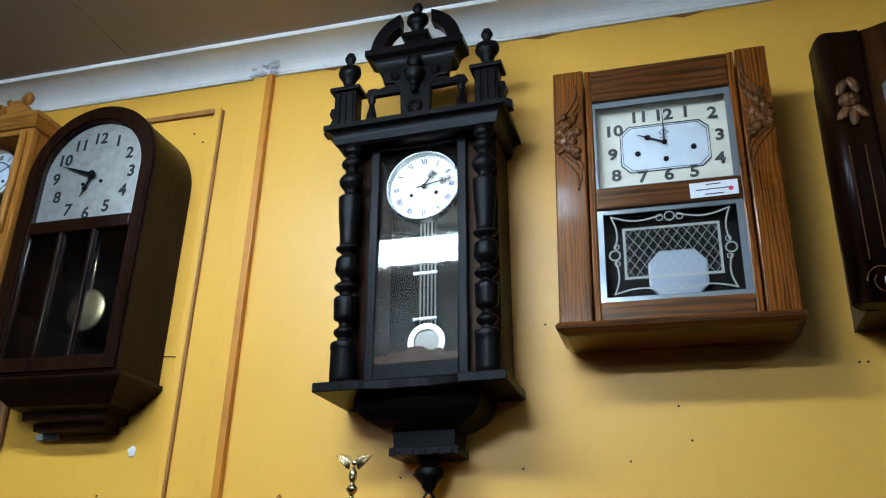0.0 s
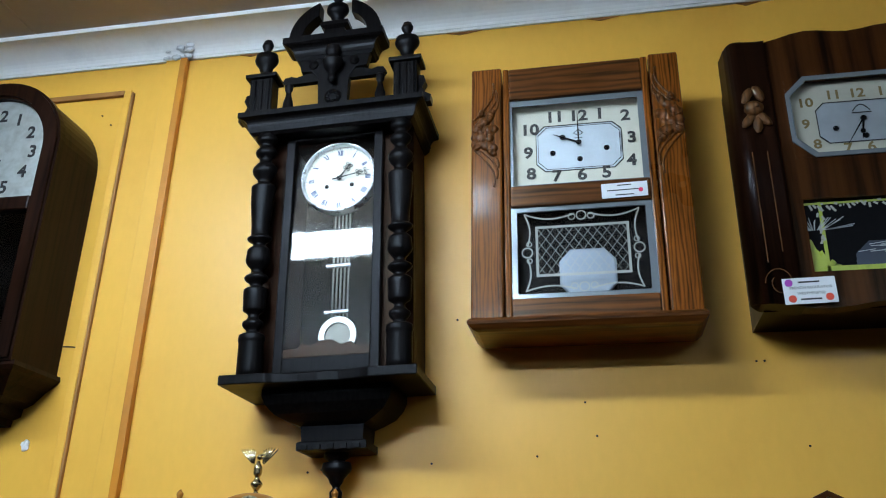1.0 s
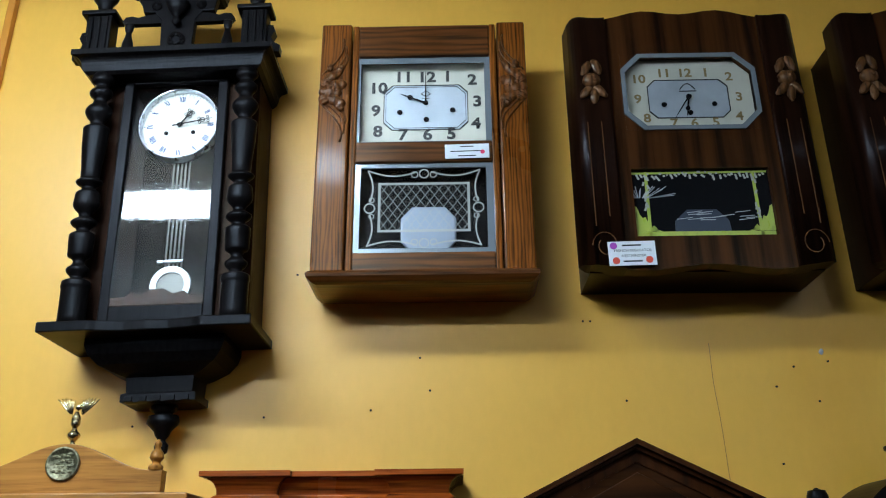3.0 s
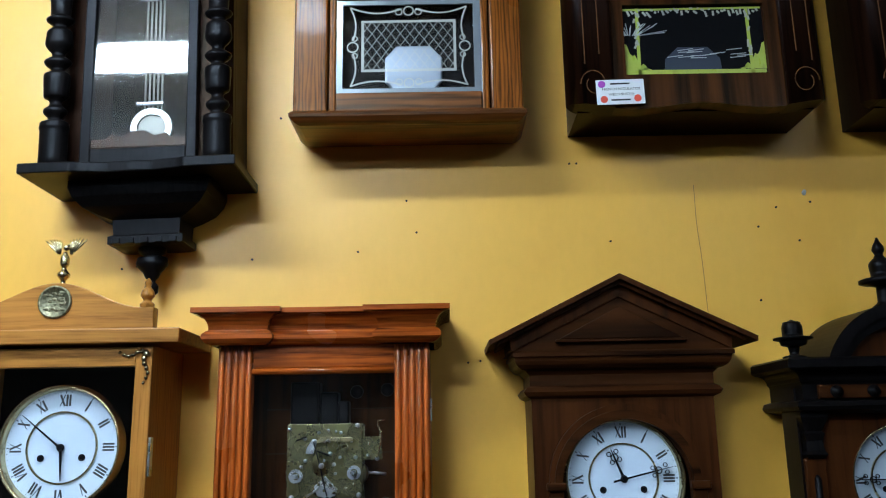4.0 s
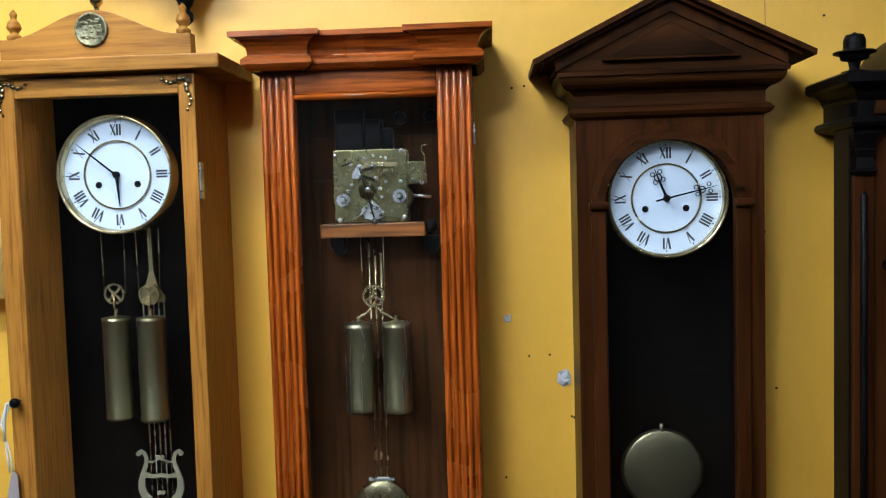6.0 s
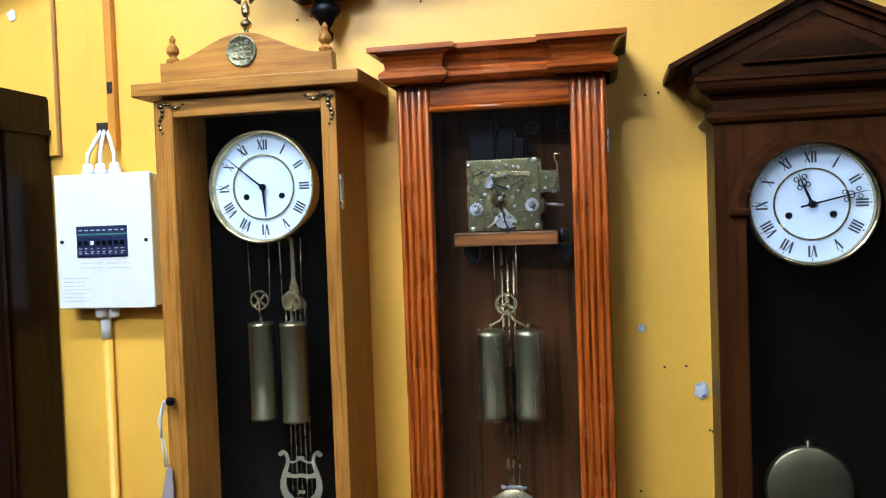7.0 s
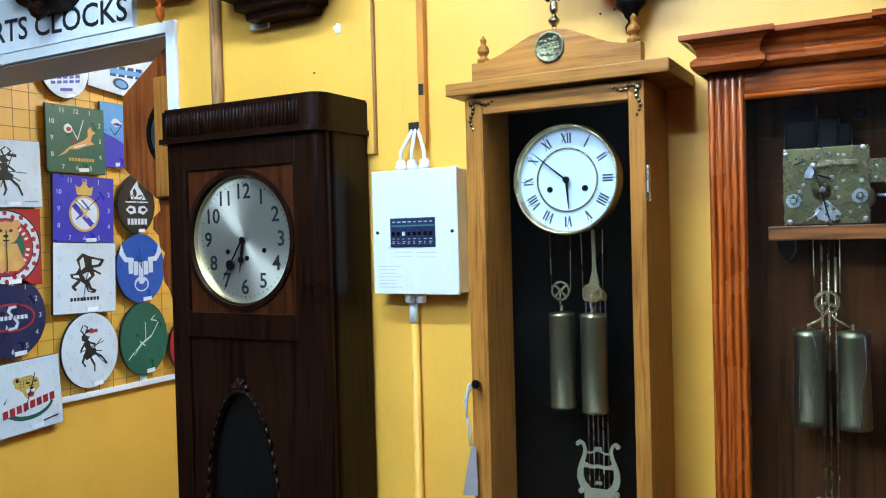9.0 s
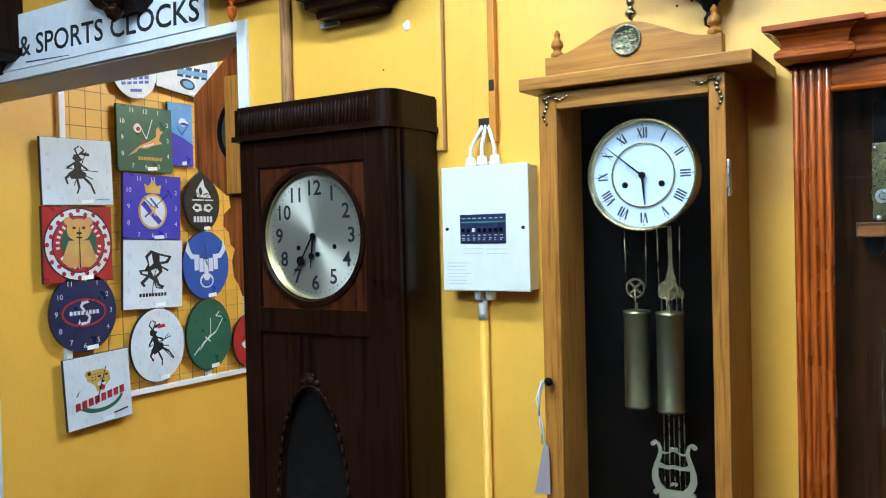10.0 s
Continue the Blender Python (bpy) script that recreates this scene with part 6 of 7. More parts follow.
# ---- black-trimmed regulator with arched top ----
def arched_regulator():
    c, hw, yf = 0.89, 0.185, -0.125
    p = thing("regulator_clock", (c, 0.0, 0.55), "dark regulator clock with arched crest and black turned finials", "wall clock", "long clocks")
    case_box(p, c - 0.152, c + 0.152, yf + 0.018, 0.0, 0.6, 1.73, EBONY, SHADED_IN)
    part("stile", box(bmesh.new(), c - hw + 0.002, c - hw + 0.04, yf - 0.006, yf + 0.06, 0.62, 1.6, 0.003), WALNUT, p)
    part("stile", box(bmesh.new(), c + hw - 0.04, c + hw - 0.002, yf - 0.006, yf + 0.06, 0.62, 1.6, 0.003), WALNUT, p)
    for s in (-1, 1):
        x = c + s * (hw - 0.021)
        part("side_strip", box(bmesh.new(), c + s * (hw + 0.0005) - 0.002, c + s * (hw + 0.0005) + 0.002, yf, yf + 0.062, 0.62, 1.72), EBONY, p)
        part("groove", lathe(bmesh.new(), [(0.002, 0.7), (0.0065, 0.71), (0.0065, 1.565), (0.002, 1.572)], x, yf - 0.005, seg=10), EBONY, p)
        cb2 = part("corbel", mould(bmesh.new(), x - 0.012, x + 0.012, yf - 0.008, yf + 0.01, [(0.002, 1.6), (0.008, 1.606), (0.004, 1.612), (0.002, 1.63), (0.006, 1.642), (0.002, 1.646), (0.006, 1.655), (0.012, 1.67), (0.011, 1.685), (0.003, 1.69)]), EBONY, p)
    doorw = hw - 0.041
    th = [0.0 + k * math.pi * 2 / 40 for k in range(40)]
    sq = []
    for a in th:
        sx, sz = math.sin(a), math.cos(a)
        m = max(abs(sx), abs(sz))
        sq.append((c + doorw * sx / m, 1.56 + 0.13 * sz / m))
    d = part("door", ring(bmesh.new(), sq, [(c + 0.1 * math.sin(a), 1.56 + 0.1 * math.cos(a)) for a in th], yf, yf + 0.016), WALNUT, p)
    part("door_panel", ring(bmesh.new(), [(c - doorw, 0.62), (c + doorw, 0.62), (c + doorw, 1.43), (c - doorw, 1.43)], [(c - 0.085, 0.7), (c + 0.085, 0.7), (c + 0.085, 1.41), (c - 0.085, 1.41)], yf, yf + 0.016), WALNUT, d)
    part("knob", lathe(bmesh.new(), [(0.005, 0), (0.006, -0.008), (0.0105, -0.012), (0.01, -0.02), (0.004, -0.023)], c - doorw + 0.018, yf, 1.445, 16, "y"), EBONY, d)
    glass("pane", c - 0.085, c + 0.085, 0.7, 1.41, yf + 0.01, d)
    round_dial(p, c, 1.56, -0.1, 0.1, 350, 271, ENAMEL, "roman", "ornate")
    part("entablature", mould(bmesh.new(), c - hw + 0.012, c + hw - 0.012, yf - 0.014, 0.0, [(0.0, 1.676), (0.022, 1.682), (0.026, 1.688), (0.022, 1.696), (0.008, 1.7), (0.008, 1.726), (0.01, 1.73)] + cove(0.012, 1.732, 0.034, 1.75, 5) + [(0.041, 1.754), (0.041, 1.768), (0.036, 1.772)]), EBONY, p)
    part("frieze", box(bmesh.new(), c - hw + 0.03, c + hw - 0.03, yf - 0.03, yf - 0.018, 1.701, 1.725, 0.002), WALNUT_H, p)
    for dx in (-0.125, -0.06, 0.06, 0.125):
        part("stud", lathe(bmesh.new(), [(0.011, 0), (0.011, -0.004), (0.006, -0.005), (0.006, -0.009), (0.001, -0.01)], c + dx, yf - 0.03, 1.713, 14, "y"), EBONY, p)
    t = np.linspace(0.36, math.pi - 0.36, 30)
    for r0, r1, yy in ((0.15, 0.128, yf - 0.05), (0.13, 0.112, yf - 0.04)):
        part("arched_crest", ring(bmesh.new(), [(c - r0 * math.cos(a), 1.715 + r0 * math.sin(a)) for a in t], [(c - r1 * math.cos(a), 1.715 + r1 * math.sin(a)) for a in t], yy, -0.02, False), EBONY, p)
    part("crest_panel", prism(bmesh.new(), [(c - 0.113 * math.cos(a), 1.715 + 0.113 * math.sin(a)) for a in t], yf - 0.02, -0.03), WALNUT, p)
    fin = [(0, 0.02), (0.06, 0.021), (0.12, 0.008), (0.3, 0.01), (0.36, 0.022), (0.46, 0.024), (0.5, 0.034), (0.54, 0.034), (0.57, 0.018), (0.8, 0.018), (0.93, 0.015), (0.97, 0.005), (1, 0.002)]
    for s in (-1, 1):
        part("finial", lathe(bmesh.new(), turned(fin, 1.772, 1.843, n=3), c + s * 0.18, -0.13, seg=20), EBONY, p)
    part("finial", lathe(bmesh.new(), turned([(0, 0.024), (0.1, 0.012), (0.3, 0.012), (0.36, 0.04), (0.4, 0.04), (0.45, 0.018), (0.62, 0.02), (0.75, 0.007), (0.83, 0.011), (1, 0.002)], 1.862, 1.995, n=3), c, -0.12, seg=20), EBONY, p)
    part("base", mould(bmesh.new(), c - hw, c + hw, yf, 0, [(-0.02, 0.56), (0.0, 0.57), (0.015, 0.6), (0.015, 0.622)]), EBONY, p)


arched_regulator()


# ---- mahogany longcase clock ----
def longcase():
    x0, x1, yf, yb = -1.618, -1.142, -0.19, -0.008
    c = -1.395
    g = thing("longcase_clock", (c, -0.1, 0.0), "dark mahogany longcase clock with round silver dial standing against the wall", "longcase clock")

    def rounded(a, b, y, r, n=6):
        pts = [(a, yb), (a, y)]
        for k in range(n + 1):
            t = math.pi / 2 * k / n
            pts.append((b - r + r * math.sin(t), y + r - r * math.cos(t)))
        return pts + [(b, yb)]

    def slab(bm, pts, z0, z1):
        lo, hi = [bm.verts.new((x, y, z0)) for x, y in pts], [bm.verts.new((x, y, z1)) for x, y in pts]
        fs = [bm.faces.new(lo), bm.faces.new(hi)]
        for i in range(len(pts)):
            f = bm.faces.new((lo[i], lo[(i + 1) % len(pts)], hi[(i + 1) % len(pts)], hi[i]))
            fs.append(f)
        bmesh.ops.recalc_face_normals(bm, faces=fs)
        return bm
    # carcass with hollow for dial and lower window
    zdial, r = 1.538, 0.158
    part("carcass", slab(bmesh.new(), rounded(x0, x1, yf + 0.03, 0.02), 0.0, 1.79), MAHOG, g)
    # front frame
    pl, pr, pt, pb = -1.563, -1.217, 1.709, 1.364
    fr = part("front_stile", box(bmesh.new(), x0, pl, yf, yf + 0.03, 0.1, 1.79, 0.002), MAHOG, g)
    part("front_stile", slab(bmesh.new(), [(pr, yf + 0.03), (pr, yf)] + rounded(x0, x1, yf, 0.028)[2:-1] + [(x1, yf + 0.03)], 0.1, 1.79), MAHOG, g)
    part("top_rail", box(bmesh.new(), pl, pr, yf, yf + 0.03, pt, 1.79, 0.002), MAHOG, g)
    part("middle_rail", box(bmesh.new(), pl, pr, yf, yf + 0.03, 1.304, pb, 0.002), MAHOG, g)
    th = [2 * math.pi * k / 64 for k in range(64)]
    cx, cz = (pl + pr) / 2, (pt + pb) / 2
    sq = []
    for a in th:
        m = max(abs(math.sin(a)), abs(math.cos(a)))
        sq.append((cx + (pr - pl) / 2 * math.sin(a) / m, cz + (pt - pb) / 2 * math.cos(a) / m))
    dp = part("dial_panel", ring(bmesh.new(), sq, [(c + r * math.sin(a), zdial + r * math.cos(a)) for a in th], yf + 0.006, yf + 0.03), MAHOG_RED, g, "reddish mahogany square panel")
    for a, b, q, w in ((pl, pl + 0.008, pb, pt), (pr - 0.008, pr, pb, pt)):
        part("panel_bead", box(bmesh.new(), a, b, yf - 0.001, yf + 0.008, q, w, 0.002), MAHOG, g)
    part("dial_rim", ring(bmesh.new(), circle(c, zdial, r + 0.01, 64), circle(c, zdial, r - 0.002, 64), yf + 0.001, yf + 0.012), MAHOG, dp)
    dy = yf + 0.022
    d = part("dial", prism(bmesh.new(), circle(c, zdial, r - 0.0005, 72), dy, dy + 0.004), BRUSHED, g, "spun silver dial")
    part("dial_edge", ring(bmesh.new(), circle(c, zdial, r - 0.001, 72), circle(c, zdial, r - 0.007, 72), dy - 0.012, dy), BRASS, d, "brass dial edge")
    nb = bmesh.new()
    for k in range(1, 13):
        a = math.pi / 6 * k
        digit = bmesh.new()
        write(digit, str(k), c + 0.114 * math.sin(a), zdial + 0.114 * math.cos(a), dy - 0.001, 0.05, 0.0, 1.0, 0.018)
        part("numeral", digit, INK, d)
    for k in range(60):
        a = math.pi / 30 * k
        stroke(nb, [(c + 0.134 * math.sin(a), zdial + 0.134 * math.cos(a)), (c + 0.138 * math.sin(a), zdial + 0.138 * math.cos(a))], dy, 0.0012 if k % 5 else 0.0025, 0.0005)
    part("minute_track", nb, INK, d, "black minute marks")
    arbors(c, zdial, dy, [(-0.052, -0.028), (0.062, -0.026), (0.008, -0.044)], 0.006, d)
    hand("hour_hand", c, zdial, dy - 0.006, 188, 0.078, 0.003, d, BLACK, "spade")
    hand("minute_hand", c, zdial, dy - 0.009, 213, 0.115, 0.0024, d, BLACK, "spade")
    # lower panel with pointed oval window, rope edged
    oz, ow, oh = 0.87, 0.108, 0.302
    ov = [(c - 0.012 + ow * math.sin(a), oz + oh * math.cos(a)) for a in th]
    lw = []
    lz0, lz1 = 0.35, 1.304
    for a in th:
        m = max(abs(math.sin(a)), abs(math.cos(a)))
        lw.append((cx + (pr - pl) / 2 * math.sin(a) / m, (lz0 + lz1) / 2 + (lz1 - lz0) / 2 * math.cos(a) / m))
    part("trunk_door", ring(bmesh.new(), lw, ov, yf + 0.007, yf + 0.03), MAHOG, g)
    # near-black sheet close behind the glass stands for the shaded depth
    part("window_back", prism(bmesh.new(), ov, yf + 0.026, yf + 0.0295), SHADED_IN, g)
    gl = part("window_glass", prism(bmesh.new(), ov, yf + 0.016, yf + 0.019), GLASS, g)
    gl.visible_shadow = False
    for k in range(56):
        a = 2 * math.pi * k / 56
        b = bmesh.new()
        ang = math.atan2(oh * math.sin(a), ow * math.cos(a))
        m = Matrix.Translation((c - 0.012 + (ow + 0.006) * math.sin(a), yf + 0.004, oz + (oh + 0.006) * math.cos(a))) @ Matrix.Rotation(ang, 4, "Y") @ Matrix.Diagonal((0.0145, 0.006, 0.0065, 1))
        bmesh.ops.create_icosphere(b, subdivisions=1, radius=1, matrix=m)
        part("carved_bead", b, MAHOG, g, "", True)
    b = bmesh.new()
    for dx, dz, q in ((0, 0.02, 0.016), (-0.018, 0.014, 0.012), (0.018, 0.014, 0.012), (-0.008, 0.03, 0.009), (0.009, 0.03, 0.009)):
        bmesh.ops.create_icosphere(b, subdivisions=2, radius=q, matrix=Matrix.Translation((c - 0.012 + dx, yf + 0.005, oz + oh + dz)) @ Matrix.Diagonal((1, 0.6, 0.8, 1)))
    part("carved_crest", b, MAHOG, g, "", True)
    # fluted hood moulding
    tp = bmesh.new()
    slab(tp, rounded(x0 - 0.006, x1 + 0.004, yf - 0.008, 0.04), 1.79, 1.858)
    slab(tp, rounded(x0 - 0.002, x1 + 0.0, yf - 0.003, 0.036), 1.858, 1.864)
    part("hood", tp, MAHOG, g)
    part("hood_bead", slab(bmesh.new(), rounded(x0 - 0.012, x1 + 0.008, yf - 0.015, 0.044), 1.778, 1.791), MAHOG, g)
    for k in range(40):
        x = x0 + 0.012 + k * 0.0104
        part("flute", lathe(bmesh.new(), [(0.002, 1.795), (0.0042, 1.798), (0.0042, 1.842), (0.001, 1.85)], x, yf - 0.008, seg=8), MAHOG, g)
    for k, (z, q) in enumerate(((0.98, 0.04), (1.06, 0.03), (0.88, 0.035))):
        b = bmesh.new()
        bmesh.ops.create_icosphere(b, subdivisions=2, radius=q, matrix=Matrix.Translation((x0 - 0.004, yf + 0.05, z)) @ Matrix.Diagonal((0.5, 0.6, 1.2, 1)))
        part("side_scroll", b, MAHOG, g, "carved side scroll", True)
    part("plinth", slab(bmesh.new(), rounded(x0 - 0.012, x1 + 0.01, yf - 0.012, 0.03), 0.0, 0.1), MAHOG, g)


longcase()


# ---- electrical box ----
def db_box():
    x0, x1, z0, z1, yf = -1.102, -0.877, 1.404, 1.688, -0.055
    d = thing("distribution_board", ((x0 + x1) / 2, 0, z0), "ivory metal electrical distribution box with dark breaker window", "fuse box")
    part("enclosure", box(bmesh.new(), x0 + 0.004, x1 - 0.004, yf + 0.008, 0, z0 + 0.003, z1 - 0.003, 0.002), METALBOX, d)
    cv = part("cover", box(bmesh.new(), x0, x1, yf, yf + 0.009, z0, z1, 0.0025), METALBOX, d)
    wx0, wx1, wz0, wz1 = -1.052, -0.934, 1.512, 1.578
    part("breaker_window", box(bmesh.new(), wx0, wx1, yf - 0.002, yf, wz0, wz1), NAVY, cv, "dark breaker window")
    part("breaker_strip", box(bmesh.new(), wx0 + 0.004, wx1, yf - 0.0035, yf - 0.002, 1.559, 1.562), mat("teal_strip", (0.05, 0.2, 0.19), 0.5), cv)
    rb_ = random.Random(5)
    for k in range(8):
        x = wx0 + 0.004 + k * 0.0141
        bk = part("breaker", box(bmesh.new(), x, x + 0.0126, yf - 0.004, yf - 0.002, 1.515, 1.557, 0.001), NAVY, cv)
        part("toggle", box(bmesh.new(), x + 0.003, x + 0.0096, yf - 0.009, yf - 0.004, 1.538, 1.547, 0.001), BLACK if k not in (2,) else CABLE, bk)
        part("terminal_label", box(bmesh.new(), x + 0.002, x + 0.008 + 0.003 * rb_.random(), yf - 0.0032, yf - 0.002, 1.568, 1.5705), FILLER, cv)
        for z in (1.5195, 1.5235, 1.53):
            part("printed_mark", box(bmesh.new(), x + 0.002, x + 0.005 + 0.005 * rb_.random(), yf - 0.0045, yf - 0.004, z, z + 0.0016), FILLER, bk)
    for x in (x0 + 0.014, x1 - 0.014):
        part("screw", lathe(bmesh.new(), [(0.004, 0), (0.004, -0.002), (0.002, -0.003)], x, yf, 1.546, 10, "y"), HOLE, cv)
    b = bmesh.new()
    for x_, z_, w_ in ((-1.045, 1.5, 0.05), (-0.985, 1.499, 0.055), (-1.045, 1.49, 0.05), (-0.985, 1.489, 0.055)):
        stroke(b, [(x_, z_), (x_ + w_, z_)], yf, 0.0015, 0.0004)
    for k in range(7):
        stroke(b, [(-1.088, 1.468 - k * 0.008), (-1.088 + (0.05 if k % 3 else 0.062), 1.468 - k * 0.008)], yf, 0.0016, 0.0004)
    part("printed_notes", b, FILLER, cv, "faint printed notes")
    for x in (-1.035, -1.005, -0.972):
        part("cable_gland", lathe(bmesh.new(), [(0.014, 1.688), (0.014, 1.697), (0.011, 1.7), (0.011, 1.708), (0.008, 1.712)], x, -0.03, seg=14), CABLE, d)
        b = bmesh.new()
        rod(b, [(x, -0.03, 1.708), (x, -0.03, 1.73), (-1.004 + (x + 1.004) * 0.35, -0.016, 1.775), (-1.004 + (x + 1.004) * 0.3, -0.004, 1.79)], 0.0045, 8)
        part("cable", b, CABLE, d, "white cable")
    part("wall_hole", box(bmesh.new(), -1.022, -0.988, -0.0135, -0.012, 1.77, 1.8), HOLE, d)
    for x in (-1.02, -0.99):
        part("cable_gland", lathe(bmesh.new(), [(0.008, 1.382), (0.012, 1.386), (0.012, 1.398), (0.014, 1.404)], x, -0.03, seg=14), CABLE, d)
    cd = thing("conduit", (-1.02, -0.012, 0.2), "yellow-painted conduit with bare white top running down the wall", "conduit")
    part("pipe", lathe(bmesh.new(), [(0.0105, 0.0), (0.0105, 1.335)], -1.02, -0.012, seg=16), YELLOW, cd)
    part("pipe_top", lathe(bmesh.new(), [(0.0112, 1.335), (0.0112, 1.39)], -1.02, -0.014, seg=16), CABLE, cd, "unpainted white pipe end")


db_box()


# ---- wire grid with novelty clocks on the passage wall ----
GX = XL + 0.03
gr = thing("wire_grid", (XL, 1.0, 0.8), "white wire display grid hung on the yellow wall", "display grid")
for y in (0.494, 1.56):
    part("upright", box(bmesh.new(), XL, GX - 0.004, y - 0.015, y + 0.015, 0.8, 2.75, 0.003), WIRE, gr, "white grid upright")
for z in (0.812, 2.74):
    part("rail", box(bmesh.new(), XL + 0.008, GX - 0.002, 0.482, 1.56, z - 0.013, z + 0.013, 0.003), WIRE, gr, "white grid rail")
part("middle_upright", box(bmesh.new(), XL, GX - 0.006, 1.27, 1.3, 0.8, 2.75, 0.002), WIRE, gr)
DW = mat("thin_wire", (0.32, 0.2, 0.06), 0.4, 0.4)
for k in range(13):
    b = bmesh.new()
    y = 0.53 + k * 0.08
    rod(b, [(GX - 0.006, y, 0.82), (GX - 0.006, y, 2.73)], 0.0016, 5)
    part("wire", b, DW, gr)
for k in range(24):
    b = bmesh.new()
    z = 0.86 + k * 0.08
    rod(b, [(GX - 0.008, 0.482, z), (GX - 0.008, 1.56, z)], 0.0016, 5)
    part("wire", b, DW, gr)


def flat(pts, x0, x1, bm=None):
    """A plate facing +x with an outline in y and z."""
    bm = bm or bmesh.new()
    a, b = [bm.verts.new((x1, y, z)) for y, z in pts], [bm.verts.new((x0, y, z)) for y, z in pts]
    fs = [bm.faces.new(a), bm.faces.new(b[::-1])]
    for i in range(len(pts)):
        fs.append(bm.faces.new((a[i], b[i], b[(i + 1) % len(pts)], a[(i + 1) % len(pts)])))
    bmesh.ops.recalc_face_normals(bm, faces=fs)
    return bm


def line(bm, pts, x, w):
    for (ya, za), (yb_, zb) in zip(pts, pts[1:]):
        l = math.hypot(yb_ - ya, zb - za) or 1e-6
        ny, nz = -(zb - za) / l * w / 2, (yb_ - ya) / l * w / 2
        flat([(ya + ny, za + nz), (yb_ + ny, zb + nz), (yb_ - ny, zb - nz), (ya - ny, za - nz)], x, x + 0.0006, bm)
    return bm


def oval(cy, cz, ry, rz=None, n=32):
    return [(cy + ry * math.sin(2 * math.pi * i / n), cz + (rz or ry) * math.cos(2 * math.pi * i / n)) for i in range(n)]


def print_mat(name, colour):
    return painted(name, colour, 0.3, tuple(v * 0.85 for v in colour), 14.0, 0.02)


C_WHITE = print_mat("print_white", (0.6, 0.66, 0.72))
C_GREEN = print_mat("print_green", (0.02, 0.1, 0.065))
C_BLUE = print_mat("print_blue", (0.02, 0.08, 0.36))
C_ROYAL = print_mat("print_royal", (0.035, 0.035, 0.4))
C_NAVY = print_mat("print_navy", (0.012, 0.02, 0.07))
C_RED = print_mat("print_red", (0.34, 0.02, 0.025))
C_GOLD = print_mat("print_gold", (0.55, 0.36, 0.08))
C_TAN = print_mat("print_tan", (0.55, 0.3, 0.11))
C_BLACK = print_mat("print_black", (0.012, 0.014, 0.018))
C_SKY = print_mat("print_sky", (0.1, 0.3, 0.62))


def novelty(label, shape, cy, cz, ry, rz, colour, figure, digits=None, tilt=0.0, hands=(310, 50), out=0.0):
    """A printed novelty wall clock: shaped plate, dark edge, digits round the rim, plain emblem shapes and hands."""
    t = thing("novelty_clock", (GX + out, cy, cz), label, "wall clock", "novelty clocks on the grid")
    x0, x1 = GX - 0.004 + out, GX + 0.012 + out
    if shape == "square":
        pts = [(cy - ry, cz - rz), (cy + ry, cz - rz), (cy + ry, cz + rz), (cy - ry, cz + rz)]
    elif shape == "tear":
        pts = [(cy + ry * math.sin(a) * (1 if math.cos(a) < 0 else (1 - 0.35 * math.cos(a) ** 2)), cz + rz * math.cos(a)) for a in np.linspace(0, 2 * math.pi, 36, endpoint=False)]
    else:
        pts = oval(cy, cz, ry, rz, 48)
    grow = [(cy + (y - cy) * 1.012, cz + (z - cz) * 1.012) for y, z in pts]
    plate = part("plate", flat(grow, x0, x1 - 0.002), C_BLACK, t)
    part("face", flat(pts, x1 - 0.003, x1), colour, t)
    if digits is not None:
        for k in range(1, 13):
            b = bmesh.new()
            a = math.pi / 6 * k
            s, c_ = math.sin(a), math.cos(a)
            m = max(abs(s), abs(c_)) if shape == "square" else 1.0
            b.from_mesh(letters(str(k)))
            q = min(ry, rz) * 0.2
            b.transform(Matrix.Translation((x1 + 0.0006, cy + ry * 0.83 * s / m, cz + rz * 0.85 * c_ / m)) @ Matrix.Rotation(math.pi / 2, 4, "Z") @ Matrix.Rotation(math.pi / 2, 4, "X") @ Matrix.Diagonal((q, q, q, 1)))
            part("numeral", b, digits, t)
    for k, (m, polys) in enumerate(figure):
        for i, poly in enumerate(polys):
            part("emblem", flat([(cy + ry * u, cz + rz * v) for u, v in poly], x1, x1 + 0.0008 + 0.0006 * k + 0.00002 * i), m, t)
    for a, ln, nm in ((hands[0], 0.45, "hour_hand"), (hands[1], 0.66, "minute_hand")):
        b = bmesh.new()
        e = (cy + ry * ln * math.sin(radians(a)), cz + rz * ln * math.cos(radians(a)))
        line(b, [(cy, cz), e], x1 + 0.008, 0.004)
        part(nm, b, C_BLACK if colour is not C_GREEN else C_WHITE, t)
    part("small_label", flat([(cy + 0.05 * ry, cz - 0.97 * rz), (cy + 0.4 * ry, cz - 0.95 * rz), (cy + 0.4 * ry, cz - 0.84 * rz), (cy + 0.05 * ry, cz - 0.86 * rz)], x1 + 0.001, x1 + 0.0025), PAPER, t, "white price label")
    t.rotation_euler = (radians(tilt), 0, 0)
    return t


def blob(u, v, ru, rv, n=16, wob=0.0, seed=0):
    q = random.Random(seed)
    return [(u + ru * math.sin(2 * math.pi * i / n) * (1 + wob * (q.random() - 0.5)), v + rv * math.cos(2 * math.pi * i / n) * (1 + wob * (q.random() - 0.5))) for i in range(n)]


def bar(u0, v0, u1, v1, w):
    l = math.hypot(u1 - u0, v1 - v0)
    nu, nv = -(v1 - v0) / l * w / 2, (u1 - u0) / l * w / 2
    return [(u0 + nu, v0 + nv), (u1 + nu, v1 + nv), (u1 - nu, v1 - nv), (u0 - nu, v0 - nv)]


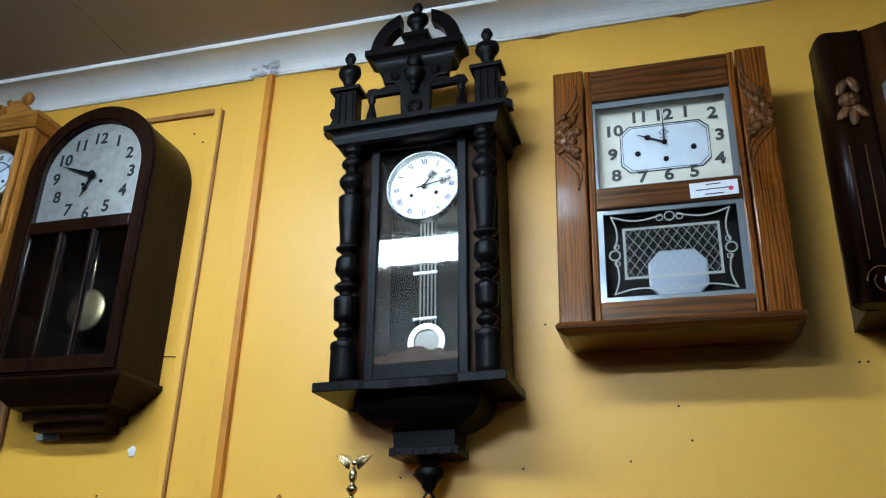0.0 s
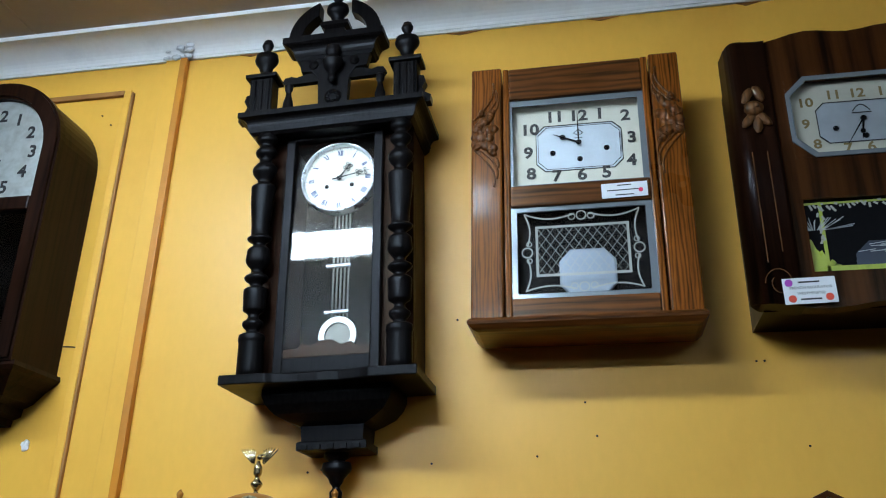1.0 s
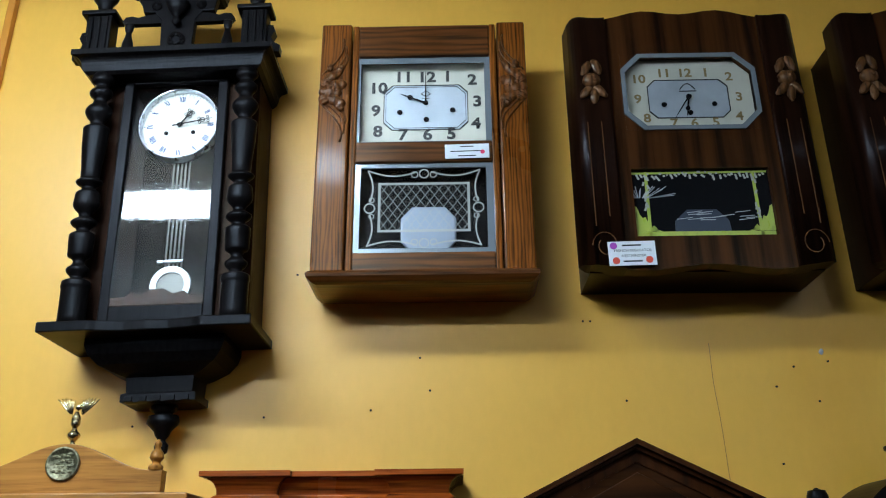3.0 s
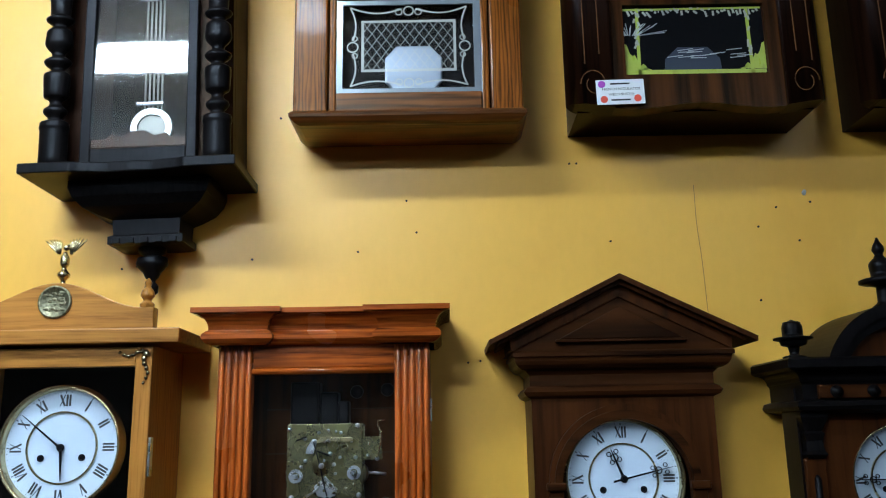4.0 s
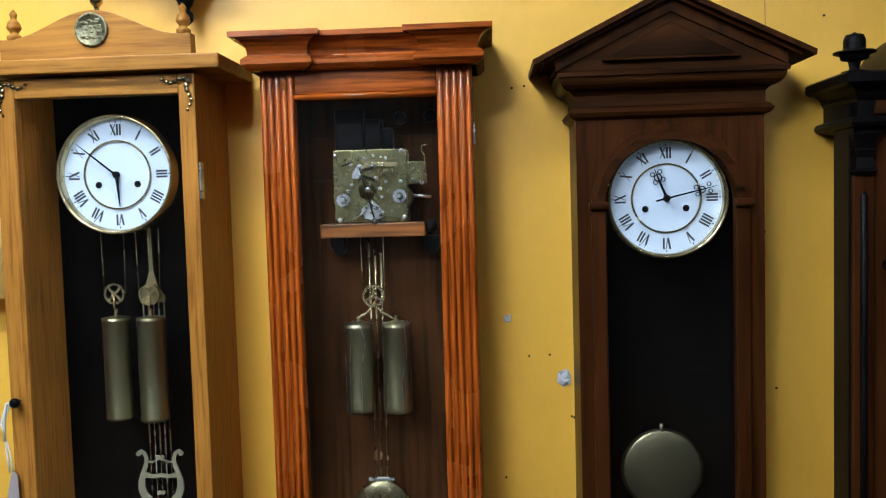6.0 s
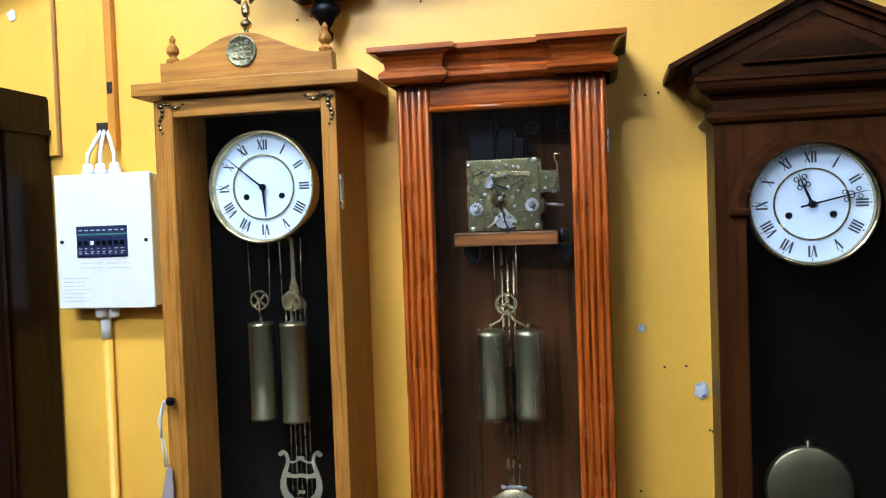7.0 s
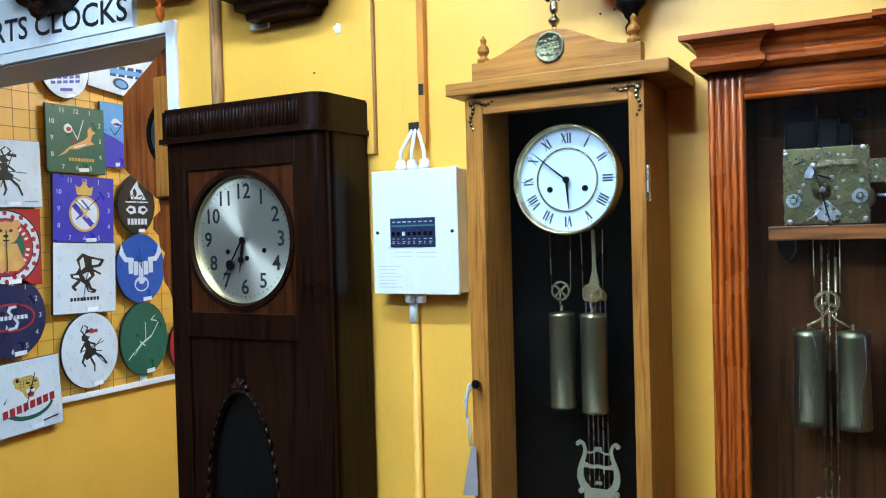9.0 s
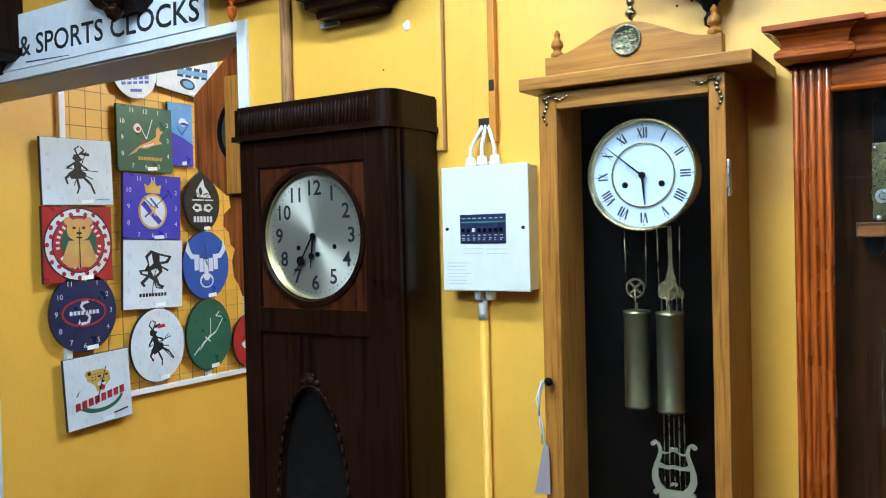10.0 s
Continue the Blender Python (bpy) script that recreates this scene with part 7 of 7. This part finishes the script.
ANTELOPE = [[(-0.12, 0.3), (0.08, 0.32), (0.1, 0.05), (0.24, -0.04), (0.2, -0.2), (-0.2, -0.22), (-0.28, -0.05), (-0.1, 0.08)], [(-0.05, 0.3), (-0.14, 0.4), (-0.1, 0.52), (0.02, 0.55), (0.08, 0.44), (0.17, 0.37), (0.05, 0.32)],
            bar(0.0, 0.52, -0.07, 0.7, 0.045), bar(-0.07, 0.69, 0.06, 0.79, 0.035), bar(0.04, 0.52, 0.2, 0.67, 0.045), bar(0.2, 0.66, 0.1, 0.77, 0.035), bar(0.1, 0.56, 0.34, 0.53, 0.09),
            bar(-0.34, 0.1, 0.6, 0.02, 0.025), bar(-0.1, 0.26, -0.3, 0.12, 0.06), bar(0.07, 0.24, 0.28, 0.07, 0.06), bar(-0.22, -0.08, -0.36, -0.2, 0.08), bar(-0.36, -0.18, -0.3, -0.38, 0.055),
            bar(-0.04, -0.18, 0.02, -0.5, 0.065), bar(0.02, -0.48, -0.05, -0.66, 0.045), bar(0.14, -0.15, 0.34, -0.36, 0.075), bar(0.34, -0.34, 0.46, -0.66, 0.055), bar(0.2, -0.1, 0.42, -0.22, 0.03)]
LEAPER = [[(-0.65, -0.55), (-0.2, -0.2), (0.0, -0.12), (0.25, 0.0), (0.4, 0.12), (0.4, 0.32), (0.5, 0.44), (0.55, 0.32), (0.68, 0.27), (0.56, 0.18), (0.5, 0.0), (0.64, -0.1), (0.5, -0.12), (0.3, -0.18), (0.05, -0.28), (-0.25, -0.3), (-0.35, -0.42)]]
LEAN = [[(0.9 * u - 0.32 * v - 0.05, 0.32 * u + 0.85 * v) for u, v in q] for q in ANTELOPE]
FISH = [[(-0.3, 0.5), (-0.1, 0.68), (0.12, 0.6), (0.62, 0.5), (0.5, 0.3), (0.25, 0.26), (0.3, 0.05), (0.12, -0.12), (0.2, -0.3), (0.36, -0.36), (0.3, -0.46), (0.08, -0.42), (-0.02, -0.2), (-0.2, -0.1), (-0.45, -0.02), (-0.5, 0.1), (-0.3, 0.12), (-0.2, 0.28)],
        bar(-0.2, -0.1, -0.42, -0.28, 0.1), bar(-0.42, -0.26, -0.3, -0.36, 0.08), bar(0.25, 0.2, 0.5, 0.08, 0.06)]
FISH_LIGHT = [[(-0.2, 0.46), (-0.08, 0.58), (-0.02, 0.3), (-0.14, 0.2)], [(0.2, 0.52), (0.5, 0.46), (0.4, 0.36), (0.2, 0.34)], [(-0.1, 0.08), (0.1, 0.16), (0.18, 0.04), (0.0, -0.08)], [(-0.4, 0.06), (-0.22, 0.06), (-0.2, -0.02), (-0.38, 0.0)], [(0.08, -0.28), (0.12, -0.36), (0.24, -0.4), (0.1, -0.4)]]


def words(u0, v0, u1, v1, h, n):
    """A row of short upright blocks in place of lettering, along a line."""
    out = []
    for i in range(n):
        a, b = (i + 0.14) / n, (i + 0.86) / n
        out.append([(u0 + (u1 - u0) * a, v0 + (v1 - v0) * a - h / 2), (u0 + (u1 - u0) * b, v0 + (v1 - v0) * b - h / 2), (u0 + (u1 - u0) * b, v0 + (v1 - v0) * b + h / 2), (u0 + (u1 - u0) * a, v0 + (v1 - v0) * a + h / 2)])
    return out


def mirrored(poly):
    return [(-u, v) for u, v in poly]


HORN = [(-0.78, 0.78), (-0.88, 0.45), (-0.66, 0.2), (-0.3, 0.2), (-0.3, 0.32), (-0.58, 0.34), (-0.7, 0.5)]
novelty("white square novelty clock with a black antelope figure", "square", 0.551, 1.85, 0.172, 0.146, C_WHITE, [(C_BLACK, ANTELOPE), (C_SKY, words(0.5, -0.84, 0.9, -0.84, 0.04, 5))], FILLER, 1, (200, 20))
novelty("dark green square novelty clock with a leaping antelope", "square", 0.914, 2.025, 0.156, 0.155, C_GREEN, [(C_TAN, LEAPER), (C_WHITE, [blob(-0.28, 0.32, 0.14, 0.14, 14, 0.15, 6), bar(-0.1, -0.24, 0.3, -0.12, 0.05)]), (C_RED, [blob(-0.26, 0.3, 0.08, 0.07, 10, 0.2, 3), bar(-0.15, -0.1, 0.0, -0.06, 0.06)]), (C_GOLD, words(-0.3, -0.6, 0.6, -0.6, 0.1, 9))], C_WHITE, 0, (330, 20))
novelty("bright blue square novelty clock behind its neighbour", "square", 1.138, 2.067, 0.075, 0.158, C_SKY, [(C_WHITE, [blob(0.2, 0.4, 0.4, 0.12, 12, 0.4, 8)]), (C_ROYAL, [[(-1, -1), (1, -1), (1, -0.3), (0.2, -0.1), (-1, 0.1)], blob(0.3, 0.35, 0.3, 0.05, 10, 0.4, 2)])], C_GOLD, 0, (300, 60), -0.014)
novelty("royal blue square novelty clock with a white crest", "square", 0.944, 1.696, 0.165, 0.158, C_ROYAL, [(C_GOLD, [blob(0.0, -0.12, 0.5, 0.54, 30), [(-0.24, 0.44), (-0.3, 0.72), (-0.15, 0.66), (0.0, 0.86), (0.15, 0.66), (0.3, 0.72), (0.24, 0.44)]]), (C_WHITE, [blob(0.0, -0.12, 0.43, 0.47, 30)]), (C_ROYAL, [bar(-0.36, 0.14, 0.26, -0.46, 0.17), bar(-0.1, 0.3, 0.18, 0.0, 0.05), bar(-0.05, -0.1, -0.28, -0.3, 0.05)]), (C_GOLD, [bar(-0.12, 0.06, 0.1, -0.24, 0.07), bar(-0.1, -0.24, 0.12, 0.02, 0.05)])], C_WHITE, -2)
novelty("black teardrop novelty clock with white emblem", "tear", 1.253, 1.73, 0.115, 0.15, C_BLACK, [(C_WHITE, [[(-0.3, 0.16), (-0.34, 0.4), (-0.12, 0.62), (0.06, 0.78), (0.12, 0.56), (0.34, 0.36), (0.5, 0.14)], bar(-0.6, 0.06, 0.62, 0.06, 0.045), [(-0.6, -0.2), (-0.4, -0.06), (-0.1, -0.1), (-0.05, -0.3), (-0.35, -0.36)], [(0.6, -0.2), (0.4, -0.06), (0.1, -0.1), (0.05, -0.3), (0.35, -0.36)]] + words(-0.55, -0.6, 0.55, -0.6, 0.2, 6)), (C_BLACK, [blob(-0.1, 0.36, 0.1, 0.14, 8, 0.3, 2), bar(0.06, 0.24, 0.3, 0.3, 0.05), blob(-0.34, -0.2, 0.14, 0.06, 8, 0.3, 4), blob(0.34, -0.2, 0.14, 0.06, 8, 0.3, 5)])])
novelty("red square novelty clock with chequered round rim and cub figure", "square", 0.543, 1.528, 0.168, 0.166, C_RED, [(C_BLACK, [blob(0, 0, 0.99, 0.99, 44)]), (C_WHITE, [blob(0, 0, 0.95, 0.95, 44)]), (C_RED, [blob((0.9 - 0.09 * (k % 2)) * math.sin(k * 0.2618), (0.9 - 0.09 * (k % 2)) * math.cos(k * 0.2618), 0.07, 0.07, 5, 0.3, k) for k in range(24)]), (C_NAVY, [blob(0, 0, 0.77, 0.77, 40)]), (C_RED, [blob(0, 0, 0.74, 0.74, 40)]), (C_WHITE, [bar(0.66 * math.sin(k * 0.24), 0.66 * math.cos(k * 0.24), 0.56 * math.sin(k * 0.24), 0.56 * math.cos(k * 0.24), 0.06) for k in range(3, 24) if k % 6]), (C_GREEN, [blob(0, 0.0, 0.52, 0.55, 30)]),
        (C_TAN, [[(-0.5, -0.45), (-0.42, -0.2), (-0.3, 0.1), (0.3, 0.1), (0.42, -0.2), (0.52, -0.45), (0.3, -0.62), (-0.3, -0.62)], blob(0.0, 0.38, 0.36, 0.3, 18, 0.08, 5), blob(-0.3, 0.62, 0.12, 0.11, 10), blob(0.3, 0.62, 0.12, 0.11, 10)]), (C_GOLD, [[(-0.2, -0.3), (0.14, -0.24), (0.2, 0.0), (-0.12, 0.02)], blob(0.0, 0.26, 0.2, 0.14, 12), blob(0.3, -0.46, 0.16, 0.1, 10)]), (C_BLACK, [blob(-0.14, 0.44, 0.05, 0.04, 8), blob(0.14, 0.44, 0.05, 0.04, 8), blob(0.0, 0.3, 0.08, 0.04, 8), blob(0.0, 0.18, 0.1, 0.025, 8)])], None, 0, (0, 180))
novelty("white square novelty clock with a black cartoon fish running", "square", 0.938, 1.376, 0.17, 0.168, C_WHITE, [(C_BLACK, FISH + words(-0.5, -0.62, 0.45, -0.6, 0.1, 9)), (C_WHITE, FISH_LIGHT)], FILLER, -2, (20, 190))
novelty("blue round novelty clock with white horned emblem", "round", 1.267, 1.402, 0.151, 0.173, C_BLUE, [(C_WHITE, [HORN, mirrored(HORN), blob(0, -0.46, 0.3, 0.22, 20)] + [[(-0.52 + 0.21 * i, -0.14 - 0.05 * (2 - abs(i - 2))), (-0.34 + 0.21 * i, -0.14 - 0.05 * (2 - abs(i - 2))), (-0.34 + 0.21 * i, 0.24 - 0.03 * (2 - abs(i - 2))), (-0.52 + 0.21 * i, 0.24 - 0.03 * (2 - abs(i - 2)))] for i in range(5)]), (C_BLUE, [blob(0, -0.48, 0.24, 0.16, 20)]), (C_WHITE, [blob(0, -0.36, 0.13, 0.1, 14)])], None, 0, (330, 350))
novelty("navy round novelty clock with a red and white oval emblem", "round", 0.56, 1.222, 0.163, 0.176, C_NAVY, [(C_RED, [blob(0, 0, 0.68, 0.36, 36)]), (C_NAVY, [blob(0, 0, 0.62, 0.31, 36)]), (C_WHITE, words(-0.46, 0.0, 0.46, 0.0, 0.1, 8) + [[(0.16, 0.24), (0.1, 0.3), (-0.08, 0.28), (-0.14, 0.16), (0.12, -0.14), (0.06, -0.24), (-0.12, -0.24), (-0.16, -0.16), (-0.2, -0.28), (-0.06, -0.32), (0.14, -0.28), (0.2, -0.12), (-0.06, 0.16), (0.0, 0.22)]])], C_WHITE, 0, (30, 210))
novelty("white round novelty clock with a dark running antelope", "round", 0.953, 1.026, 0.156, 0.178, C_WHITE, [(C_BLACK, LEAN), (C_RED, [bar(-0.02, 0.5, 0.26, 0.52, 0.09)])], FILLER, 0, (50, 130))
novelty("dark green round novelty clock with white hands", "round", 1.275, 1.042, 0.148, 0.184, C_GREEN, [(C_WHITE, [bar(0.3, 0.5, 0.46, 0.62, 0.03), bar(0.3, 0.5, 0.56, 0.46, 0.03), bar(-0.15, -0.14, 0.3, 0.06, 0.05), bar(0.3, 0.06, 0.62, 0.42, 0.03), bar(-0.4, -0.3, -0.1, -0.1, 0.03), bar(-0.7, -0.52, -0.45, -0.32, 0.03), bar(-0.2, -0.06, 0.02, -0.2, 0.04)])], None, 0, (0, 232))
novelty("white square novelty clock with a spotted cat head", "square", 0.622, 0.87, 0.164, 0.158, C_WHITE, [(C_GREEN, [blob(0.0, -0.22, 0.74, 0.46, 30)]), (C_WHITE, [blob(0.02, -0.14, 0.68, 0.42, 30), [(-0.8, -0.1), (0.8, 0.1), (0.85, -0.26), (-0.85, -0.5)]]), (C_GOLD, [[(-0.36, 0.3), (-0.3, 0.5), (-0.1, 0.56), (0.14, 0.56), (0.34, 0.44), (0.36, 0.2), (0.2, 0.06), (0.16, -0.06), (-0.06, -0.06), (-0.14, 0.12)], blob(-0.28, 0.46, 0.12, 0.12, 10)]), (C_WHITE, [blob(0.08, 0.14, 0.14, 0.08, 10)]), (C_RED, words(-0.78, -0.4, 0.8, -0.14, 0.22, 8) + [blob(0.08, 0.04, 0.1, 0.07, 8)]), (C_BLACK, [blob(0.02, 0.36, 0.06, 0.03, 8), blob(0.24, 0.38, 0.05, 0.03, 8), blob(0.12, 0.2, 0.06, 0.035, 8), blob(-0.28, 0.48, 0.05, 0.06, 8)] + [blob(-0.2 + 0.09 * (k % 5), 0.28 + 0.08 * (k % 3), 0.018, 0.018, 6) for k in range(12)]), (C_NAVY, words(0.4, -0.8, 0.85, -0.74, 0.04, 6))], FILLER, 3, (200, 20))
novelty("red round novelty clock with white emblem", "round", 1.56, 0.975, 0.12, 0.145, C_RED, [(C_WHITE, [blob(0, -0.1, 0.5, 0.2, 14, 0.3, 3)])])
novelty("pale blue round novelty clock under the lintel", "round", 0.863, 2.36, 0.13, 0.145, C_WHITE, [(C_ROYAL, words(-0.6, -0.5, 0.65, -0.3, 0.26, 5) + [blob(0, 0.1, 0.5, 0.2, 16), bar(-0.2, -0.76, 0.3, -0.7, 0.1)]), (C_WHITE, [bar(-0.55, -0.5, 0.6, -0.32, 0.05)])])
novelty("white square novelty clock with blue lettered shape, hung askew", "square", 1.19, 2.42, 0.185, 0.15, C_WHITE, [(C_NAVY, words(-0.4, -0.3, 0.7, -0.1, 0.36, 4) + [blob(0.0, -0.64, 0.26, 0.18, 16)]), (C_SKY, [bar(-0.36, -0.3, 0.66, -0.12, 0.16), blob(0.02, -0.64, 0.18, 0.12, 14)])], FILLER, -7)

# printed banner at the edge of the passage wall
bn = thing("poster", (XL, 0.12, 0.5), "red, white and blue printed banner on the wall", "poster")
for z0, z1, m in ((1.31, 1.43, C_RED), (1.2, 1.305, C_WHITE), (1.08, 1.2, C_ROYAL), (0.98, 1.08, C_RED), (0.9, 0.98, C_NAVY), (0.4, 0.9, C_WHITE)):
    part("printed_band", flat([(0.02, z0), (0.19, z0), (0.19, z1), (0.02, z1)], XL, XL + 0.004), m, bn)


# ---- eight-sided drop clock hung in the opening ----
def drop_octagon():
    o = thing("drop_dial_clock", (-1.9, 0.1, 1.36), "reddish-brown eight-sided wooden drop-dial clock hung in the opening", "wall clock", "wall clocks")
    y0, y1 = 0.05, 0.13
    part("surround", prism(bmesh.new(), [(-1.803, 2.15), (-1.83, 2.13), (-2.06, 1.975), (-2.064, 1.758), (-1.93, 1.664), (-1.803, 1.664)], y0, y1, 0.004), REDWOOD, o, "reddish-brown octagonal surround")
    part("bezel", ring(bmesh.new(), circle(-1.855, 1.852, 0.098, 40, 0.1), circle(-1.855, 1.852, 0.084, 40, 0.086), y0 - 0.008, y0), BLACK, o)
    # the dial's dark colour stands for the shadow it hangs in
    part("dial", prism(bmesh.new(), circle(-1.855, 1.852, 0.085, 40, 0.087), y0 - 0.003, y0), mat("shaded_dial", (0.02, 0.028, 0.026), 0.4), o, "dial with shade put into its dark colour")
    part("corner_post", box(bmesh.new(), -1.905, -1.81, y0 - 0.02, y0 - 0.0085, 1.668, 2.012, 0.002), HONEY, o, "paler timber strip")
    ear = [(-1.803, 1.664), (-1.93, 1.664), (-1.925, 1.63), (-1.955, 1.61), (-1.958, 1.575), (-1.935, 1.555), (-1.93, 1.52), (-1.912, 1.505), (-1.925, 1.47), (-1.918, 1.42), (-1.9, 1.4), (-1.885, 1.365), (-1.803, 1.36)]
    part("drop_box", prism(bmesh.new(), ear, y0 + 0.008, y1 - 0.004, 0.004), REDWOOD, o, "scroll-eared drop box")


drop_octagon()
